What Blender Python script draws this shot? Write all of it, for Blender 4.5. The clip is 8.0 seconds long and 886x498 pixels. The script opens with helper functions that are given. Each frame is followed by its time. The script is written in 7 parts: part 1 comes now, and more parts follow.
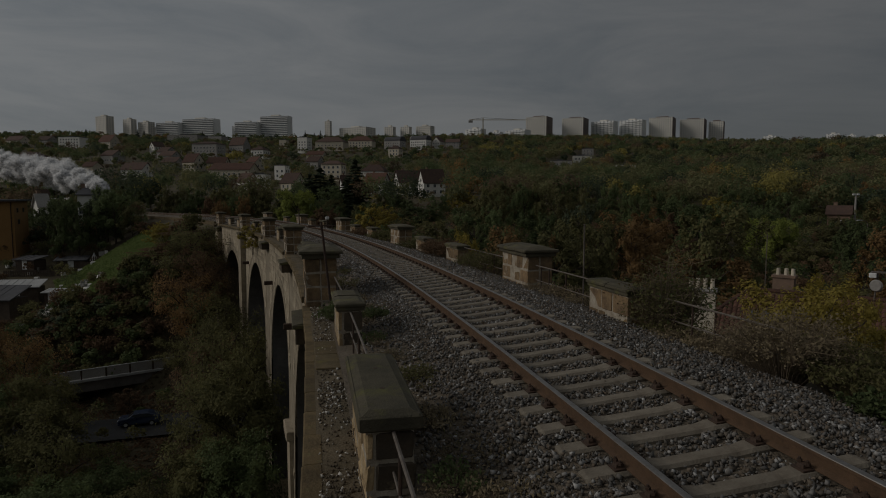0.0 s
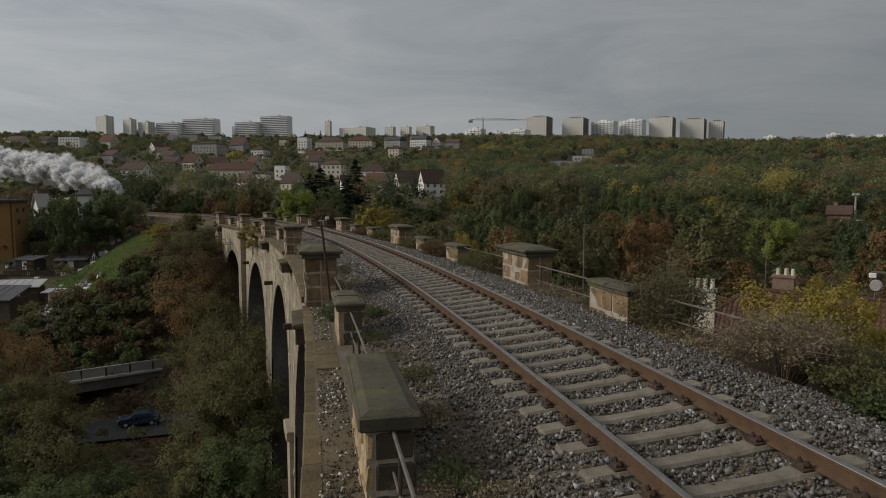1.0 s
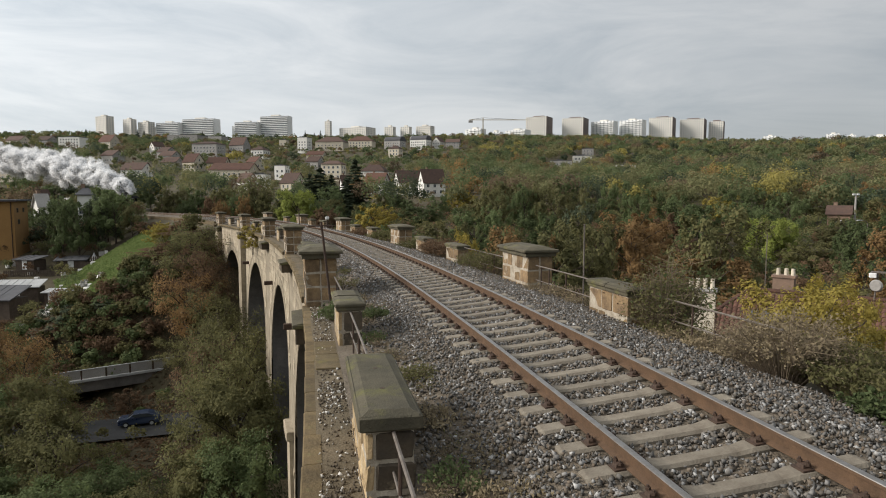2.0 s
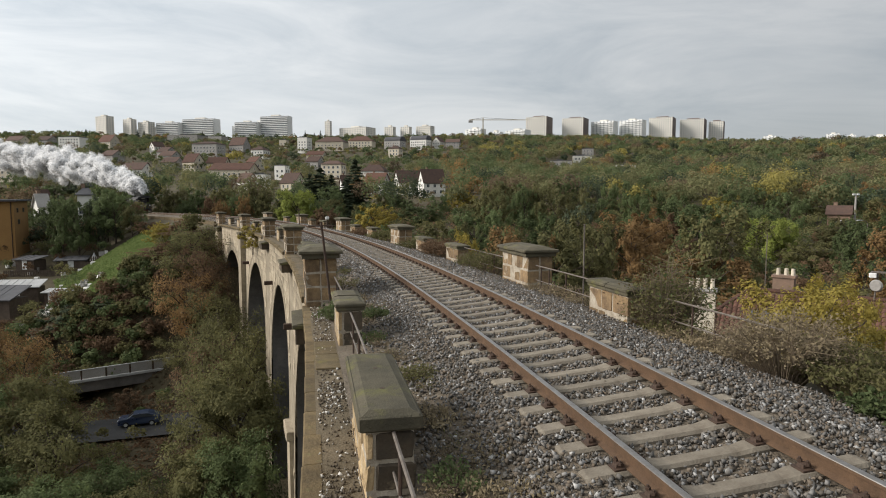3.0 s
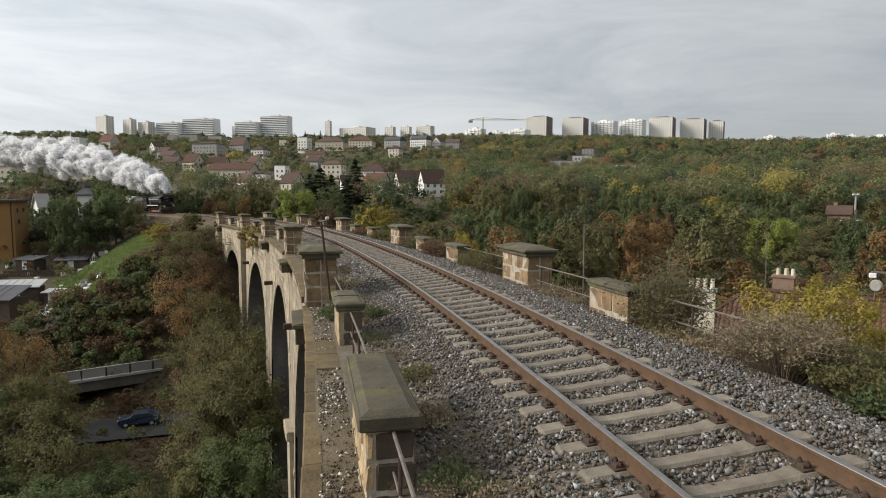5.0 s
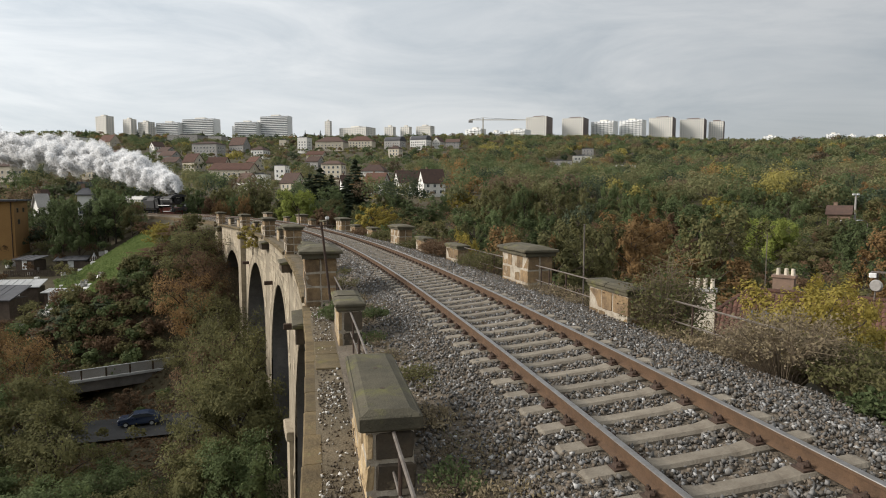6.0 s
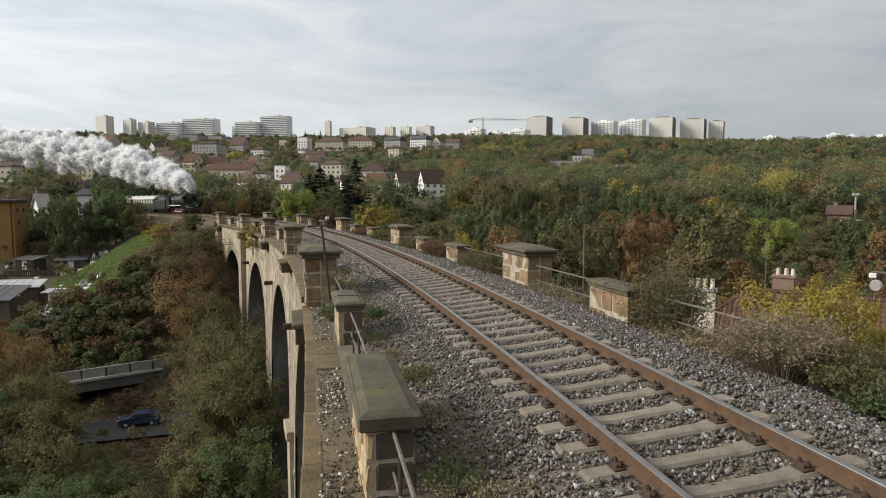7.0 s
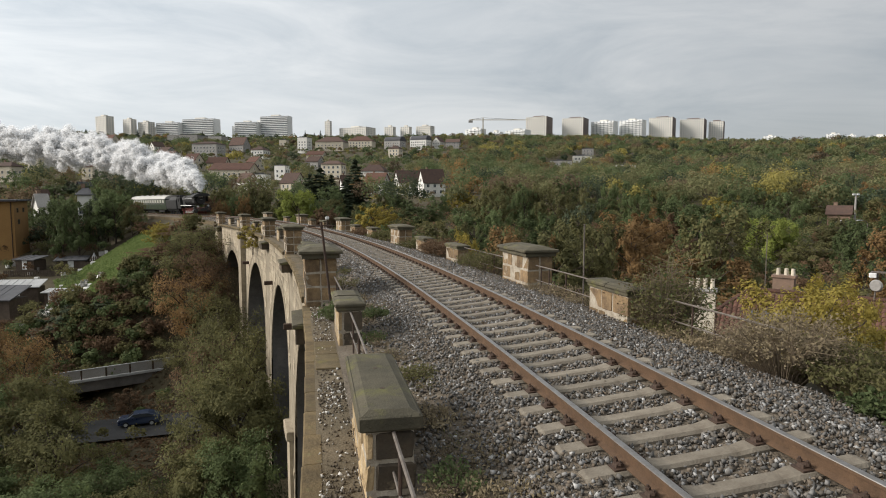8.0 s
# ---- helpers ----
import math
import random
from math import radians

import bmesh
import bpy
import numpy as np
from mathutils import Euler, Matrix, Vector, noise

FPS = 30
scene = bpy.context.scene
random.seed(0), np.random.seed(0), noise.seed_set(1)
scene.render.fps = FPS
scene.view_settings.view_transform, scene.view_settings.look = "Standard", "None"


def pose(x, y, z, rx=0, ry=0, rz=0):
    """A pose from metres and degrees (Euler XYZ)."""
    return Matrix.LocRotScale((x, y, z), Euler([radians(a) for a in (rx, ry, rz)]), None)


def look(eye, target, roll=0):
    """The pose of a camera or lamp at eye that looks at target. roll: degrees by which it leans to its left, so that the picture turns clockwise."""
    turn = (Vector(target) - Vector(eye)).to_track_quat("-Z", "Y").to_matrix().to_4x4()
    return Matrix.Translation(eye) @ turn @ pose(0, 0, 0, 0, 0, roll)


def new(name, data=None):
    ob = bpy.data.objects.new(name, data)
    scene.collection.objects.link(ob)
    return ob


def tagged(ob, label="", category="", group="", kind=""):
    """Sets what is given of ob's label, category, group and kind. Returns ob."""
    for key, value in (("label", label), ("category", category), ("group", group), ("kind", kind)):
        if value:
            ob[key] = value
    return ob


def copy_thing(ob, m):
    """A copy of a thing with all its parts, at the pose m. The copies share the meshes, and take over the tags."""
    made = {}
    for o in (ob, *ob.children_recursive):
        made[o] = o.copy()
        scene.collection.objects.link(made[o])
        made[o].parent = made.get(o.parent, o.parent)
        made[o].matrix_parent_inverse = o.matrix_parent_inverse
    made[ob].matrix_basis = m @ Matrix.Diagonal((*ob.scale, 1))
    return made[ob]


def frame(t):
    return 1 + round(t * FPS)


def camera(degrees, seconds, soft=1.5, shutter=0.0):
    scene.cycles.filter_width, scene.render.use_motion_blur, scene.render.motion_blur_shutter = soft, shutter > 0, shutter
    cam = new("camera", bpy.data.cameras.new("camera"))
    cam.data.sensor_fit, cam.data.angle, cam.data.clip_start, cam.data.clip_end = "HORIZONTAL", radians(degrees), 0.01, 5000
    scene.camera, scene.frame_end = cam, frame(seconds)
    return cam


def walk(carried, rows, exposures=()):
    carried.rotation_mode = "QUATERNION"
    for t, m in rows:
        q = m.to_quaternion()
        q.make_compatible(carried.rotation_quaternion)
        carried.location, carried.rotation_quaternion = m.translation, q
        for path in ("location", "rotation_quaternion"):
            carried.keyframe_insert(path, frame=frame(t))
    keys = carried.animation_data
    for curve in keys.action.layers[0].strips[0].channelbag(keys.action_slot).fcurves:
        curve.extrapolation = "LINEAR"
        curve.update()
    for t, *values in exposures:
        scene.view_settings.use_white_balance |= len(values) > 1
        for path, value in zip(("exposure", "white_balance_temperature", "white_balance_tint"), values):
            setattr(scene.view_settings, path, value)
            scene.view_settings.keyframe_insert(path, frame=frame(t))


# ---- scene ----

# camera: a tripod beside the line, standing still
cam = camera(70.51, 8.0, soft=1.0)
EYE = pose(0, 0, 2.3725, 90 - 4.887, 0, 0)
walk(cam, [(0.0, EYE), (8.0, EYE)],
     exposures=[(0.0, -2.36), (0.5, -1.61), (1.0, -0.94), (1.5, -0.36), (2.0, 0.10), (2.5, 0.13), (8.0, 0.13)])

# ---- sky and sun ----
SUN_DIR = Vector((-0.90, -0.06, 0.50)).normalized()


def make_world():
    w = bpy.data.worlds.new("sky")
    scene.world = w
    w.use_nodes = True
    nt = w.node_tree
    nt.nodes.clear()
    out = nt.nodes.new("ShaderNodeOutputWorld")
    bg = nt.nodes.new("ShaderNodeBackground")
    sky = nt.nodes.new("ShaderNodeTexSky")
    sky.sky_type = "NISHITA"
    sky.sun_disc = False
    sky.sun_elevation = math.asin(SUN_DIR.z)
    sky.sun_rotation = math.atan2(SUN_DIR.x, SUN_DIR.y)
    sky.dust_density = 3.0
    tc = nt.nodes.new("ShaderNodeTexCoord")
    mp = nt.nodes.new("ShaderNodeMapping")
    mp.inputs["Scale"].default_value = (1.0, 1.0, 4.5)
    n1 = nt.nodes.new("ShaderNodeTexNoise")
    n1.inputs["Scale"].default_value = 2.9
    n1.inputs["Detail"].default_value = 10
    n1.inputs["Roughness"].default_value = 0.6
    n1.inputs["Distortion"].default_value = 0.6
    ramp = nt.nodes.new("ShaderNodeValToRGB")
    ramp.color_ramp.elements[0].position = 0.30
    ramp.color_ramp.elements[0].color = (0.60, 0.655, 0.70, 1)
    ramp.color_ramp.elements[1].position = 0.68
    ramp.color_ramp.elements[1].color = (0.90, 0.92, 0.93, 1)
    # the cloud sheet thins to brighter cloud towards the sun's side
    dot = nt.nodes.new("ShaderNodeVectorMath")
    dot.operation = "DOT_PRODUCT"
    dot.inputs[1].default_value = SUN_DIR
    rng = nt.nodes.new("ShaderNodeMapRange")
    rng.inputs["From Min"].default_value = -0.45
    rng.inputs["From Max"].default_value = 0.75
    rng.inputs["To Min"].default_value = 0.54
    rng.inputs["To Max"].default_value = 1.12
    mul = nt.nodes.new("ShaderNodeMixRGB")
    mul.blend_type = "MULTIPLY"
    mul.inputs[0].default_value = 1.0
    skys = nt.nodes.new("ShaderNodeMixRGB")
    skys.blend_type = "MULTIPLY"
    skys.inputs[0].default_value = 1.0
    skys.inputs[2].default_value = (0.10, 0.10, 0.10, 1)
    mix = nt.nodes.new("ShaderNodeMixRGB")
    mix.inputs[0].default_value = 0.86
    lk = nt.links.new
    lk(tc.outputs["Generated"], mp.inputs["Vector"])
    lk(mp.outputs[0], n1.inputs["Vector"])
    lk(n1.outputs["Fac"], ramp.inputs[0])
    lk(tc.outputs["Generated"], dot.inputs[0])
    lk(dot.outputs["Value"], rng.inputs["Value"])
    lk(ramp.outputs[0], mul.inputs[1])
    lk(rng.outputs[0], mul.inputs[2])
    lk(sky.outputs[0], skys.inputs[1])
    lk(skys.outputs[0], mix.inputs[1])
    lk(mul.outputs[0], mix.inputs[2])
    lk(mix.outputs[0], bg.inputs["Color"])
    bg.inputs["Strength"].default_value = 1.06
    lk(bg.outputs[0], out.inputs[0])


make_world()
sun_data = bpy.data.lights.new("sun", "SUN")
sun_data.energy = 3.6
sun_data.angle = radians(22)
sun_data.color = (1.0, 0.94, 0.87)
sun = new("sun", sun_data)
sun.matrix_world = look(SUN_DIR * 500, (0, 0, 0))


# ---- materials ----
def material(name, c1, c2, scale=3.0, rough=0.85, metal=0.0, bump=0.3, fine=40.0, vary=0.0, dist=0.02, spec=0.3, stain=None):
    """Two-scale procedural surface: broad mottling from c1 to c2, fine grain in relief, optional stains of a third colour."""
    m = bpy.data.materials.new(name)
    m.use_nodes = True
    nt = m.node_tree
    b = nt.nodes["Principled BSDF"]
    b.inputs["Metallic"].default_value = metal
    b.inputs["Specular IOR Level"].default_value = spec
    tc = nt.nodes.new("ShaderNodeTexCoord")
    src = tc.outputs["Object"]
    lk = nt.links.new
    n1 = nt.nodes.new("ShaderNodeTexNoise")
    n1.inputs["Scale"].default_value = scale
    n1.inputs["Detail"].default_value = 6
    n1.inputs["Roughness"].default_value = 0.65
    lk(src, n1.inputs["Vector"])
    r1 = nt.nodes.new("ShaderNodeMapRange")
    r1.inputs["From Min"].default_value = 0.32
    r1.inputs["From Max"].default_value = 0.68
    lk(n1.outputs["Fac"], r1.inputs["Value"])
    mix = nt.nodes.new("ShaderNodeMixRGB")
    mix.inputs[1].default_value = (*c1, 1)
    mix.inputs[2].default_value = (*c2, 1)
    lk(r1.outputs[0], mix.inputs[0])
    col = mix.outputs[0]
    n2 = nt.nodes.new("ShaderNodeTexNoise")
    n2.inputs["Scale"].default_value = fine
    n2.inputs["Detail"].default_value = 4
    lk(src, n2.inputs["Vector"])
    if stain:
        n3 = nt.nodes.new("ShaderNodeTexNoise")
        n3.inputs["Scale"].default_value = scale * 0.55
        n3.inputs["Detail"].default_value = 8
        n3.inputs["Roughness"].default_value = 0.7
        off = nt.nodes.new("ShaderNodeVectorMath")
        off.operation = "ADD"
        off.inputs[1].default_value = (7.3, 2.1, 4.4)
        lk(src, off.inputs[0])
        lk(off.outputs[0], n3.inputs["Vector"])
        r3 = nt.nodes.new("ShaderNodeMapRange")
        r3.inputs["From Min"].default_value = stain[1]
        r3.inputs["From Max"].default_value = stain[1] + 0.12
        lk(n3.outputs["Fac"], r3.inputs["Value"])
        mx = nt.nodes.new("ShaderNodeMixRGB")
        mx.inputs[2].default_value = (*stain[0], 1)
        lk(r3.outputs[0], mx.inputs[0])
        lk(col, mx.inputs[1])
        col = mx.outputs[0]
    hsv = nt.nodes.new("ShaderNodeHueSaturation")
    lk(col, hsv.inputs["Color"])
    add = nt.nodes.new("ShaderNodeMath")
    add.operation = "MULTIPLY_ADD"
    add.inputs[1].default_value = 0.5
    add.inputs[2].default_value = 0.75
    lk(n2.outputs["Fac"], add.inputs[0])
    val = add.outputs[0]
    if vary:
        inf = nt.nodes.new("ShaderNodeObjectInfo")
        mv = nt.nodes.new("ShaderNodeMapRange")
        mv.inputs["To Min"].default_value = 1 - vary
        mv.inputs["To Max"].default_value = 1 + vary
        lk(inf.outputs["Random"], mv.inputs["Value"])
        mm = nt.nodes.new("ShaderNodeMath")
        mm.operation = "MULTIPLY"
        lk(val, mm.inputs[0])
        lk(mv.outputs[0], mm.inputs[1])
        val = mm.outputs[0]
    lk(val, hsv.inputs["Value"])
    lk(hsv.outputs[0], b.inputs["Base Color"])
    rr = nt.nodes.new("ShaderNodeMapRange")
    rr.inputs["To Min"].default_value = max(rough - 0.12, 0.02)
    rr.inputs["To Max"].default_value = min(rough + 0.12, 1.0)
    lk(n1.outputs["Fac"], rr.inputs["Value"])
    lk(rr.outputs[0], b.inputs["Roughness"])
    if bump:
        bp = nt.nodes.new("ShaderNodeBump")
        bp.inputs["Strength"].default_value = bump
        bp.inputs["Distance"].default_value = dist
        lk(n2.outputs["Fac"], bp.inputs["Height"])
        lk(bp.outputs[0], b.inputs["Normal"])
    return m


def islands(name, stops, rough=0.9, trans=0.0, big=0.0, spec=0.2, objvary=0.0, own=0.45):
    """A material whose separate bits (leaves, stones) each take a colour from a ramp."""
    m = bpy.data.materials.new(name)
    m.use_nodes = True
    nt = m.node_tree
    b = nt.nodes["Principled BSDF"]
    b.inputs["Roughness"].default_value = rough
    b.inputs["Specular IOR Level"].default_value = spec
    lk = nt.links.new
    geo = nt.nodes.new("ShaderNodeNewGeometry")
    ramp = nt.nodes.new("ShaderNodeValToRGB")
    e = ramp.color_ramp.elements
    while len(e) < len(stops):
        e.new(0.5)
    for i, c in enumerate(stops):
        e[i].position = i / max(1, len(stops) - 1)
        e[i].color = (*c, 1)
    fac = geo.outputs["Random Per Island"]
    if big:
        tc = nt.nodes.new("ShaderNodeTexCoord")
        n1 = nt.nodes.new("ShaderNodeTexNoise")
        n1.inputs["Scale"].default_value = big
        n1.inputs["Detail"].default_value = 3
        lk(tc.outputs["Object"], n1.inputs["Vector"])
        r = nt.nodes.new("ShaderNodeMapRange")
        r.inputs["From Min"].default_value = 0.3
        r.inputs["From Max"].default_value = 0.7
        lk(n1.outputs["Fac"], r.inputs["Value"])
        mx = nt.nodes.new("ShaderNodeMath")
        mx.operation = "MULTIPLY_ADD"
        mx.inputs[1].default_value = own
        lk(fac, mx.inputs[0])
        m2 = nt.nodes.new("ShaderNodeMath")
        m2.operation = "MULTIPLY"
        m2.inputs[1].default_value = 1 - own
        lk(r.outputs[0], m2.inputs[0])
        lk(m2.outputs[0], mx.inputs[2])
        fac = mx.outputs[0]
    lk(fac, ramp.inputs[0])
    col = ramp.outputs[0]
    if objvary:
        inf = nt.nodes.new("ShaderNodeObjectInfo")
        mv = nt.nodes.new("ShaderNodeMapRange")
        mv.inputs["To Min"].default_value = 1 - objvary
        mv.inputs["To Max"].default_value = 1 + objvary
        lk(inf.outputs["Random"], mv.inputs["Value"])
        hsv = nt.nodes.new("ShaderNodeHueSaturation")
        lk(mv.outputs[0], hsv.inputs["Value"])
        lk(col, hsv.inputs["Color"])
        col = hsv.outputs[0]
    lk(col, b.inputs["Base Color"])
    if trans:
        tr = nt.nodes.new("ShaderNodeBsdfTranslucent")
        lk(col, tr.inputs["Color"])
        mixs = nt.nodes.new("ShaderNodeMixShader")
        mixs.inputs[0].default_value = trans
        lk(b.outputs[0], mixs.inputs[1])
        lk(tr.outputs[0], mixs.inputs[2])
        lk(mixs.outputs[0], nt.nodes["Material Output"].inputs["Surface"])
    return m


M_SAND = material("sandstone", (0.28, 0.19, 0.10), (0.12, 0.082, 0.05), 3.8, 0.9, bump=0.8, fine=26, vary=0.35, stain=((0.46, 0.41, 0.33), 0.60))
M_SANDD = material("sooty_sandstone", (0.10, 0.075, 0.05), (0.05, 0.042, 0.032), 3.0, 0.9, bump=0.6, fine=30, vary=0.25, stain=((0.30, 0.24, 0.15), 0.57))
# Paler sandstone copy that paints sunlight on the blocks' left side.
M_SUNSIDE = material("sunlit_side_stone", (0.40, 0.30, 0.17), (0.22, 0.155, 0.085), 4.2, 0.9, bump=0.7, fine=28, vary=0.2, stain=((0.50, 0.45, 0.36), 0.58))
M_MORTAR = material("lime_mortar", (0.46, 0.41, 0.33), (0.22, 0.18, 0.13), 4, 0.95, bump=0.5, fine=60)
M_CAP = material("mossy_capstone", (0.108, 0.094, 0.062), (0.064, 0.057, 0.039), 2.6, 0.92, bump=0.6, fine=45, vary=0.2, stain=((0.125, 0.118, 0.046), 0.54))
M_WALL = material("pale_ashlar", (0.37, 0.318, 0.235), (0.21, 0.172, 0.12), 1.1, 0.9, bump=0.7, fine=7, vary=0.28, dist=0.05, stain=((0.17, 0.145, 0.115), 0.57))
M_LEDGE = material("dirty_edge_stone", (0.17, 0.122, 0.06), (0.085, 0.063, 0.034), 3.0, 0.95, bump=0.7, fine=28, vary=0.25, stain=((0.10, 0.10, 0.04), 0.58))
M_INTRA = material("dark_grey_masonry", (0.17, 0.155, 0.14), (0.09, 0.085, 0.08), 0.6, 0.95, bump=0.5, fine=9)
M_RUST = material("rusty_rail", (0.118, 0.070, 0.040), (0.078, 0.048, 0.029), 6, 0.85, metal=0.0, bump=0.3, fine=60)
M_STEEL = material("worn_rail_head", (0.36, 0.34, 0.32), (0.26, 0.235, 0.21), 8, 0.42, metal=1.0, bump=0.05, fine=80)
M_SLEEPER = material("weathered_concrete", (0.235, 0.205, 0.16), (0.15, 0.125, 0.095), 4, 0.92, bump=0.4, fine=50, vary=0.12)
M_IRON = material("rusty_iron", (0.075, 0.045, 0.03), (0.04, 0.03, 0.025), 9, 0.8, bump=0.3, fine=60)
M_TUBE = material("grey_tube", (0.17, 0.15, 0.13), (0.10, 0.08, 0.065), 7, 0.7, bump=0.2, fine=60)
M_BALLAST = islands("ballast_stone", [(0.055, 0.051, 0.046), (0.145, 0.139, 0.129), (0.125, 0.094, 0.065), (0.21, 0.203, 0.192), (0.08, 0.071, 0.058), (0.175, 0.14, 0.105), (0.105, 0.1, 0.091), (0.16, 0.153, 0.146), (0.42, 0.41, 0.39)], 0.9)
M_BED = material("ballast_bed", (0.165, 0.135, 0.10), (0.10, 0.08, 0.058), 1.6, 0.95, bump=1.0, fine=18, dist=0.05)
M_SOIL = material("dry_soil", (0.16, 0.125, 0.08), (0.10, 0.08, 0.05), 1.2, 0.95, bump=0.8, fine=25, dist=0.03)
M_GROUND = material("valley_ground", (0.085, 0.068, 0.036), (0.055, 0.046, 0.026), 0.03, 0.95, bump=0.6, fine=1.2, dist=0.3)
M_MEADOW = material("meadow_grass", (0.105, 0.135, 0.042), (0.068, 0.085, 0.03), 0.35, 0.95, bump=0.8, fine=4, dist=0.2)
M_ASPHALT = material("asphalt", (0.05, 0.05, 0.05), (0.035, 0.034, 0.032), 0.6, 0.9, bump=0.3, fine=30)
M_BARK = material("bark", (0.075, 0.058, 0.042), (0.045, 0.035, 0.027), 4, 0.95, bump=0.8, fine=18, dist=0.05)
M_TWIG = material("dry_twig", (0.21, 0.165, 0.11), (0.13, 0.10, 0.07), 6, 0.95, bump=0.2)
M_TILE = material("clay_roof_tile", (0.115, 0.056, 0.038), (0.066, 0.038, 0.029), 0.9, 0.9, bump=0.4, fine=12, vary=0.25)
M_TILED = material("brown_roof_tile", (0.10, 0.06, 0.045), (0.065, 0.045, 0.038), 0.9, 0.9, bump=0.4, fine=12, vary=0.25)
M_SLATE = material("grey_roofing", (0.10, 0.10, 0.105), (0.065, 0.065, 0.07), 0.7, 0.8, bump=0.3, fine=12, vary=0.2)
M_PLASTER = material("white_plaster", (0.75, 0.73, 0.68), (0.64, 0.62, 0.57), 0.4, 0.92, bump=0.2, fine=10, vary=0.12)
M_CREAM = material("cream_plaster", (0.60, 0.54, 0.43), (0.52, 0.46, 0.36), 0.4, 0.92, bump=0.2, fine=10, vary=0.15)
M_GREYP = material("grey_plaster", (0.36, 0.345, 0.32), (0.28, 0.265, 0.245), 0.4, 0.92, bump=0.2, fine=10, vary=0.15)
M_YELLOW = material("yellow_plaster", (0.52, 0.40, 0.17), (0.44, 0.34, 0.15), 0.4, 0.92, bump=0.2, fine=10)
M_OCHRE = material("ochre_plaster", (0.29, 0.165, 0.06), (0.25, 0.14, 0.052), 0.3, 0.92, bump=0.2, fine=10)
M_PANEL = material("concrete_panel", (0.70, 0.67, 0.60), (0.60, 0.575, 0.52), 0.06, 0.9, bump=0.1, fine=1, vary=0.08)
M_PANELB = material("brown_end_panel", (0.20, 0.165, 0.15), (0.16, 0.135, 0.125), 0.06, 0.9, bump=0.1, fine=1)
M_WHITEB = material("white_render", (0.78, 0.78, 0.76), (0.68, 0.68, 0.66), 0.06, 0.9, bump=0.1, fine=1)
M_GLASS = material("dark_window_glass", (0.030, 0.035, 0.04), (0.05, 0.055, 0.06), 0.8, 0.12, bump=0.0, spec=0.6)
# The sky's reflection in far panes is put into their pale base colour.
M_FARGLASS = material("sky_toned_far_glass", (0.26, 0.275, 0.29), (0.18, 0.19, 0.2), 0.2, 0.3, bump=0.0, spec=0.5)
M_METROOF = material("light_sheet_roof", (0.42, 0.42, 0.41), (0.33, 0.33, 0.32), 0.5, 0.55, bump=0.1, fine=6)
M_TIMBER = material("weathered_timber", (0.10, 0.075, 0.055), (0.06, 0.045, 0.035), 2, 0.9, bump=0.5, fine=20)
M_WPAINT = material("white_paint", (0.72, 0.72, 0.70), (0.62, 0.62, 0.60), 2, 0.6, bump=0.1)


def steam_material():
    """Thin white flakes of vapour that scatter light on both sides and add up where many overlap."""
    m = bpy.data.materials.new("steam")
    m.use_nodes = True
    nt = m.node_tree
    nt.nodes.clear()
    out = nt.nodes.new("ShaderNodeOutputMaterial")
    df = nt.nodes.new("ShaderNodeBsdfDiffuse")
    tl = nt.nodes.new("ShaderNodeBsdfTranslucent")
    for n in (df, tl):
        n.inputs["Color"].default_value = (0.99, 0.99, 0.99, 1)
    a = nt.nodes.new("ShaderNodeMixShader")
    a.inputs[0].default_value = 0.5
    tp = nt.nodes.new("ShaderNodeBsdfTransparent")
    b = nt.nodes.new("ShaderNodeMixShader")
    b.inputs[0].default_value = 0.30
    lk = nt.links.new
    lk(df.outputs[0], a.inputs[1])
    lk(tl.outputs[0], a.inputs[2])
    lk(tp.outputs[0], b.inputs[1])
    lk(a.outputs[0], b.inputs[2])
    lk(b.outputs[0], out.inputs[0])
    return m


M_STEAM = steam_material()
M_LOCO = material("black_loco_paint", (0.018, 0.018, 0.019), (0.030, 0.029, 0.028), 1.5, 0.6, bump=0.1, fine=20, spec=0.3)
M_RED = material("red_wheel_paint", (0.15, 0.030, 0.02), (0.10, 0.024, 0.016), 2, 0.5, bump=0.1, spec=0.4)
M_COACH = material("dark_green_coach", (0.035, 0.05, 0.028), (0.028, 0.038, 0.023), 0.6, 0.45, bump=0.05, spec=0.4)
M_COROOF = material("pale_coach_roof", (0.52, 0.51, 0.48), (0.42, 0.41, 0.38), 0.5, 0.6, bump=0.1)
M_CREAMP = material("pale_window_blind", (0.46, 0.45, 0.40), (0.38, 0.37, 0.33), 1, 0.5, bump=0.0)
M_BLUE = material("blue_car_paint", (0.022, 0.035, 0.075), (0.018, 0.03, 0.06), 0.7, 0.3, bump=0.0, spec=0.6)
M_RUBBER = material("black_rubber", (0.02, 0.02, 0.02), (0.03, 0.03, 0.03), 3, 0.9)
M_BRICKC = material("old_chimney_brick", (0.26, 0.17, 0.12), (0.17, 0.12, 0.09), 2, 0.9, bump=0.5, fine=25)

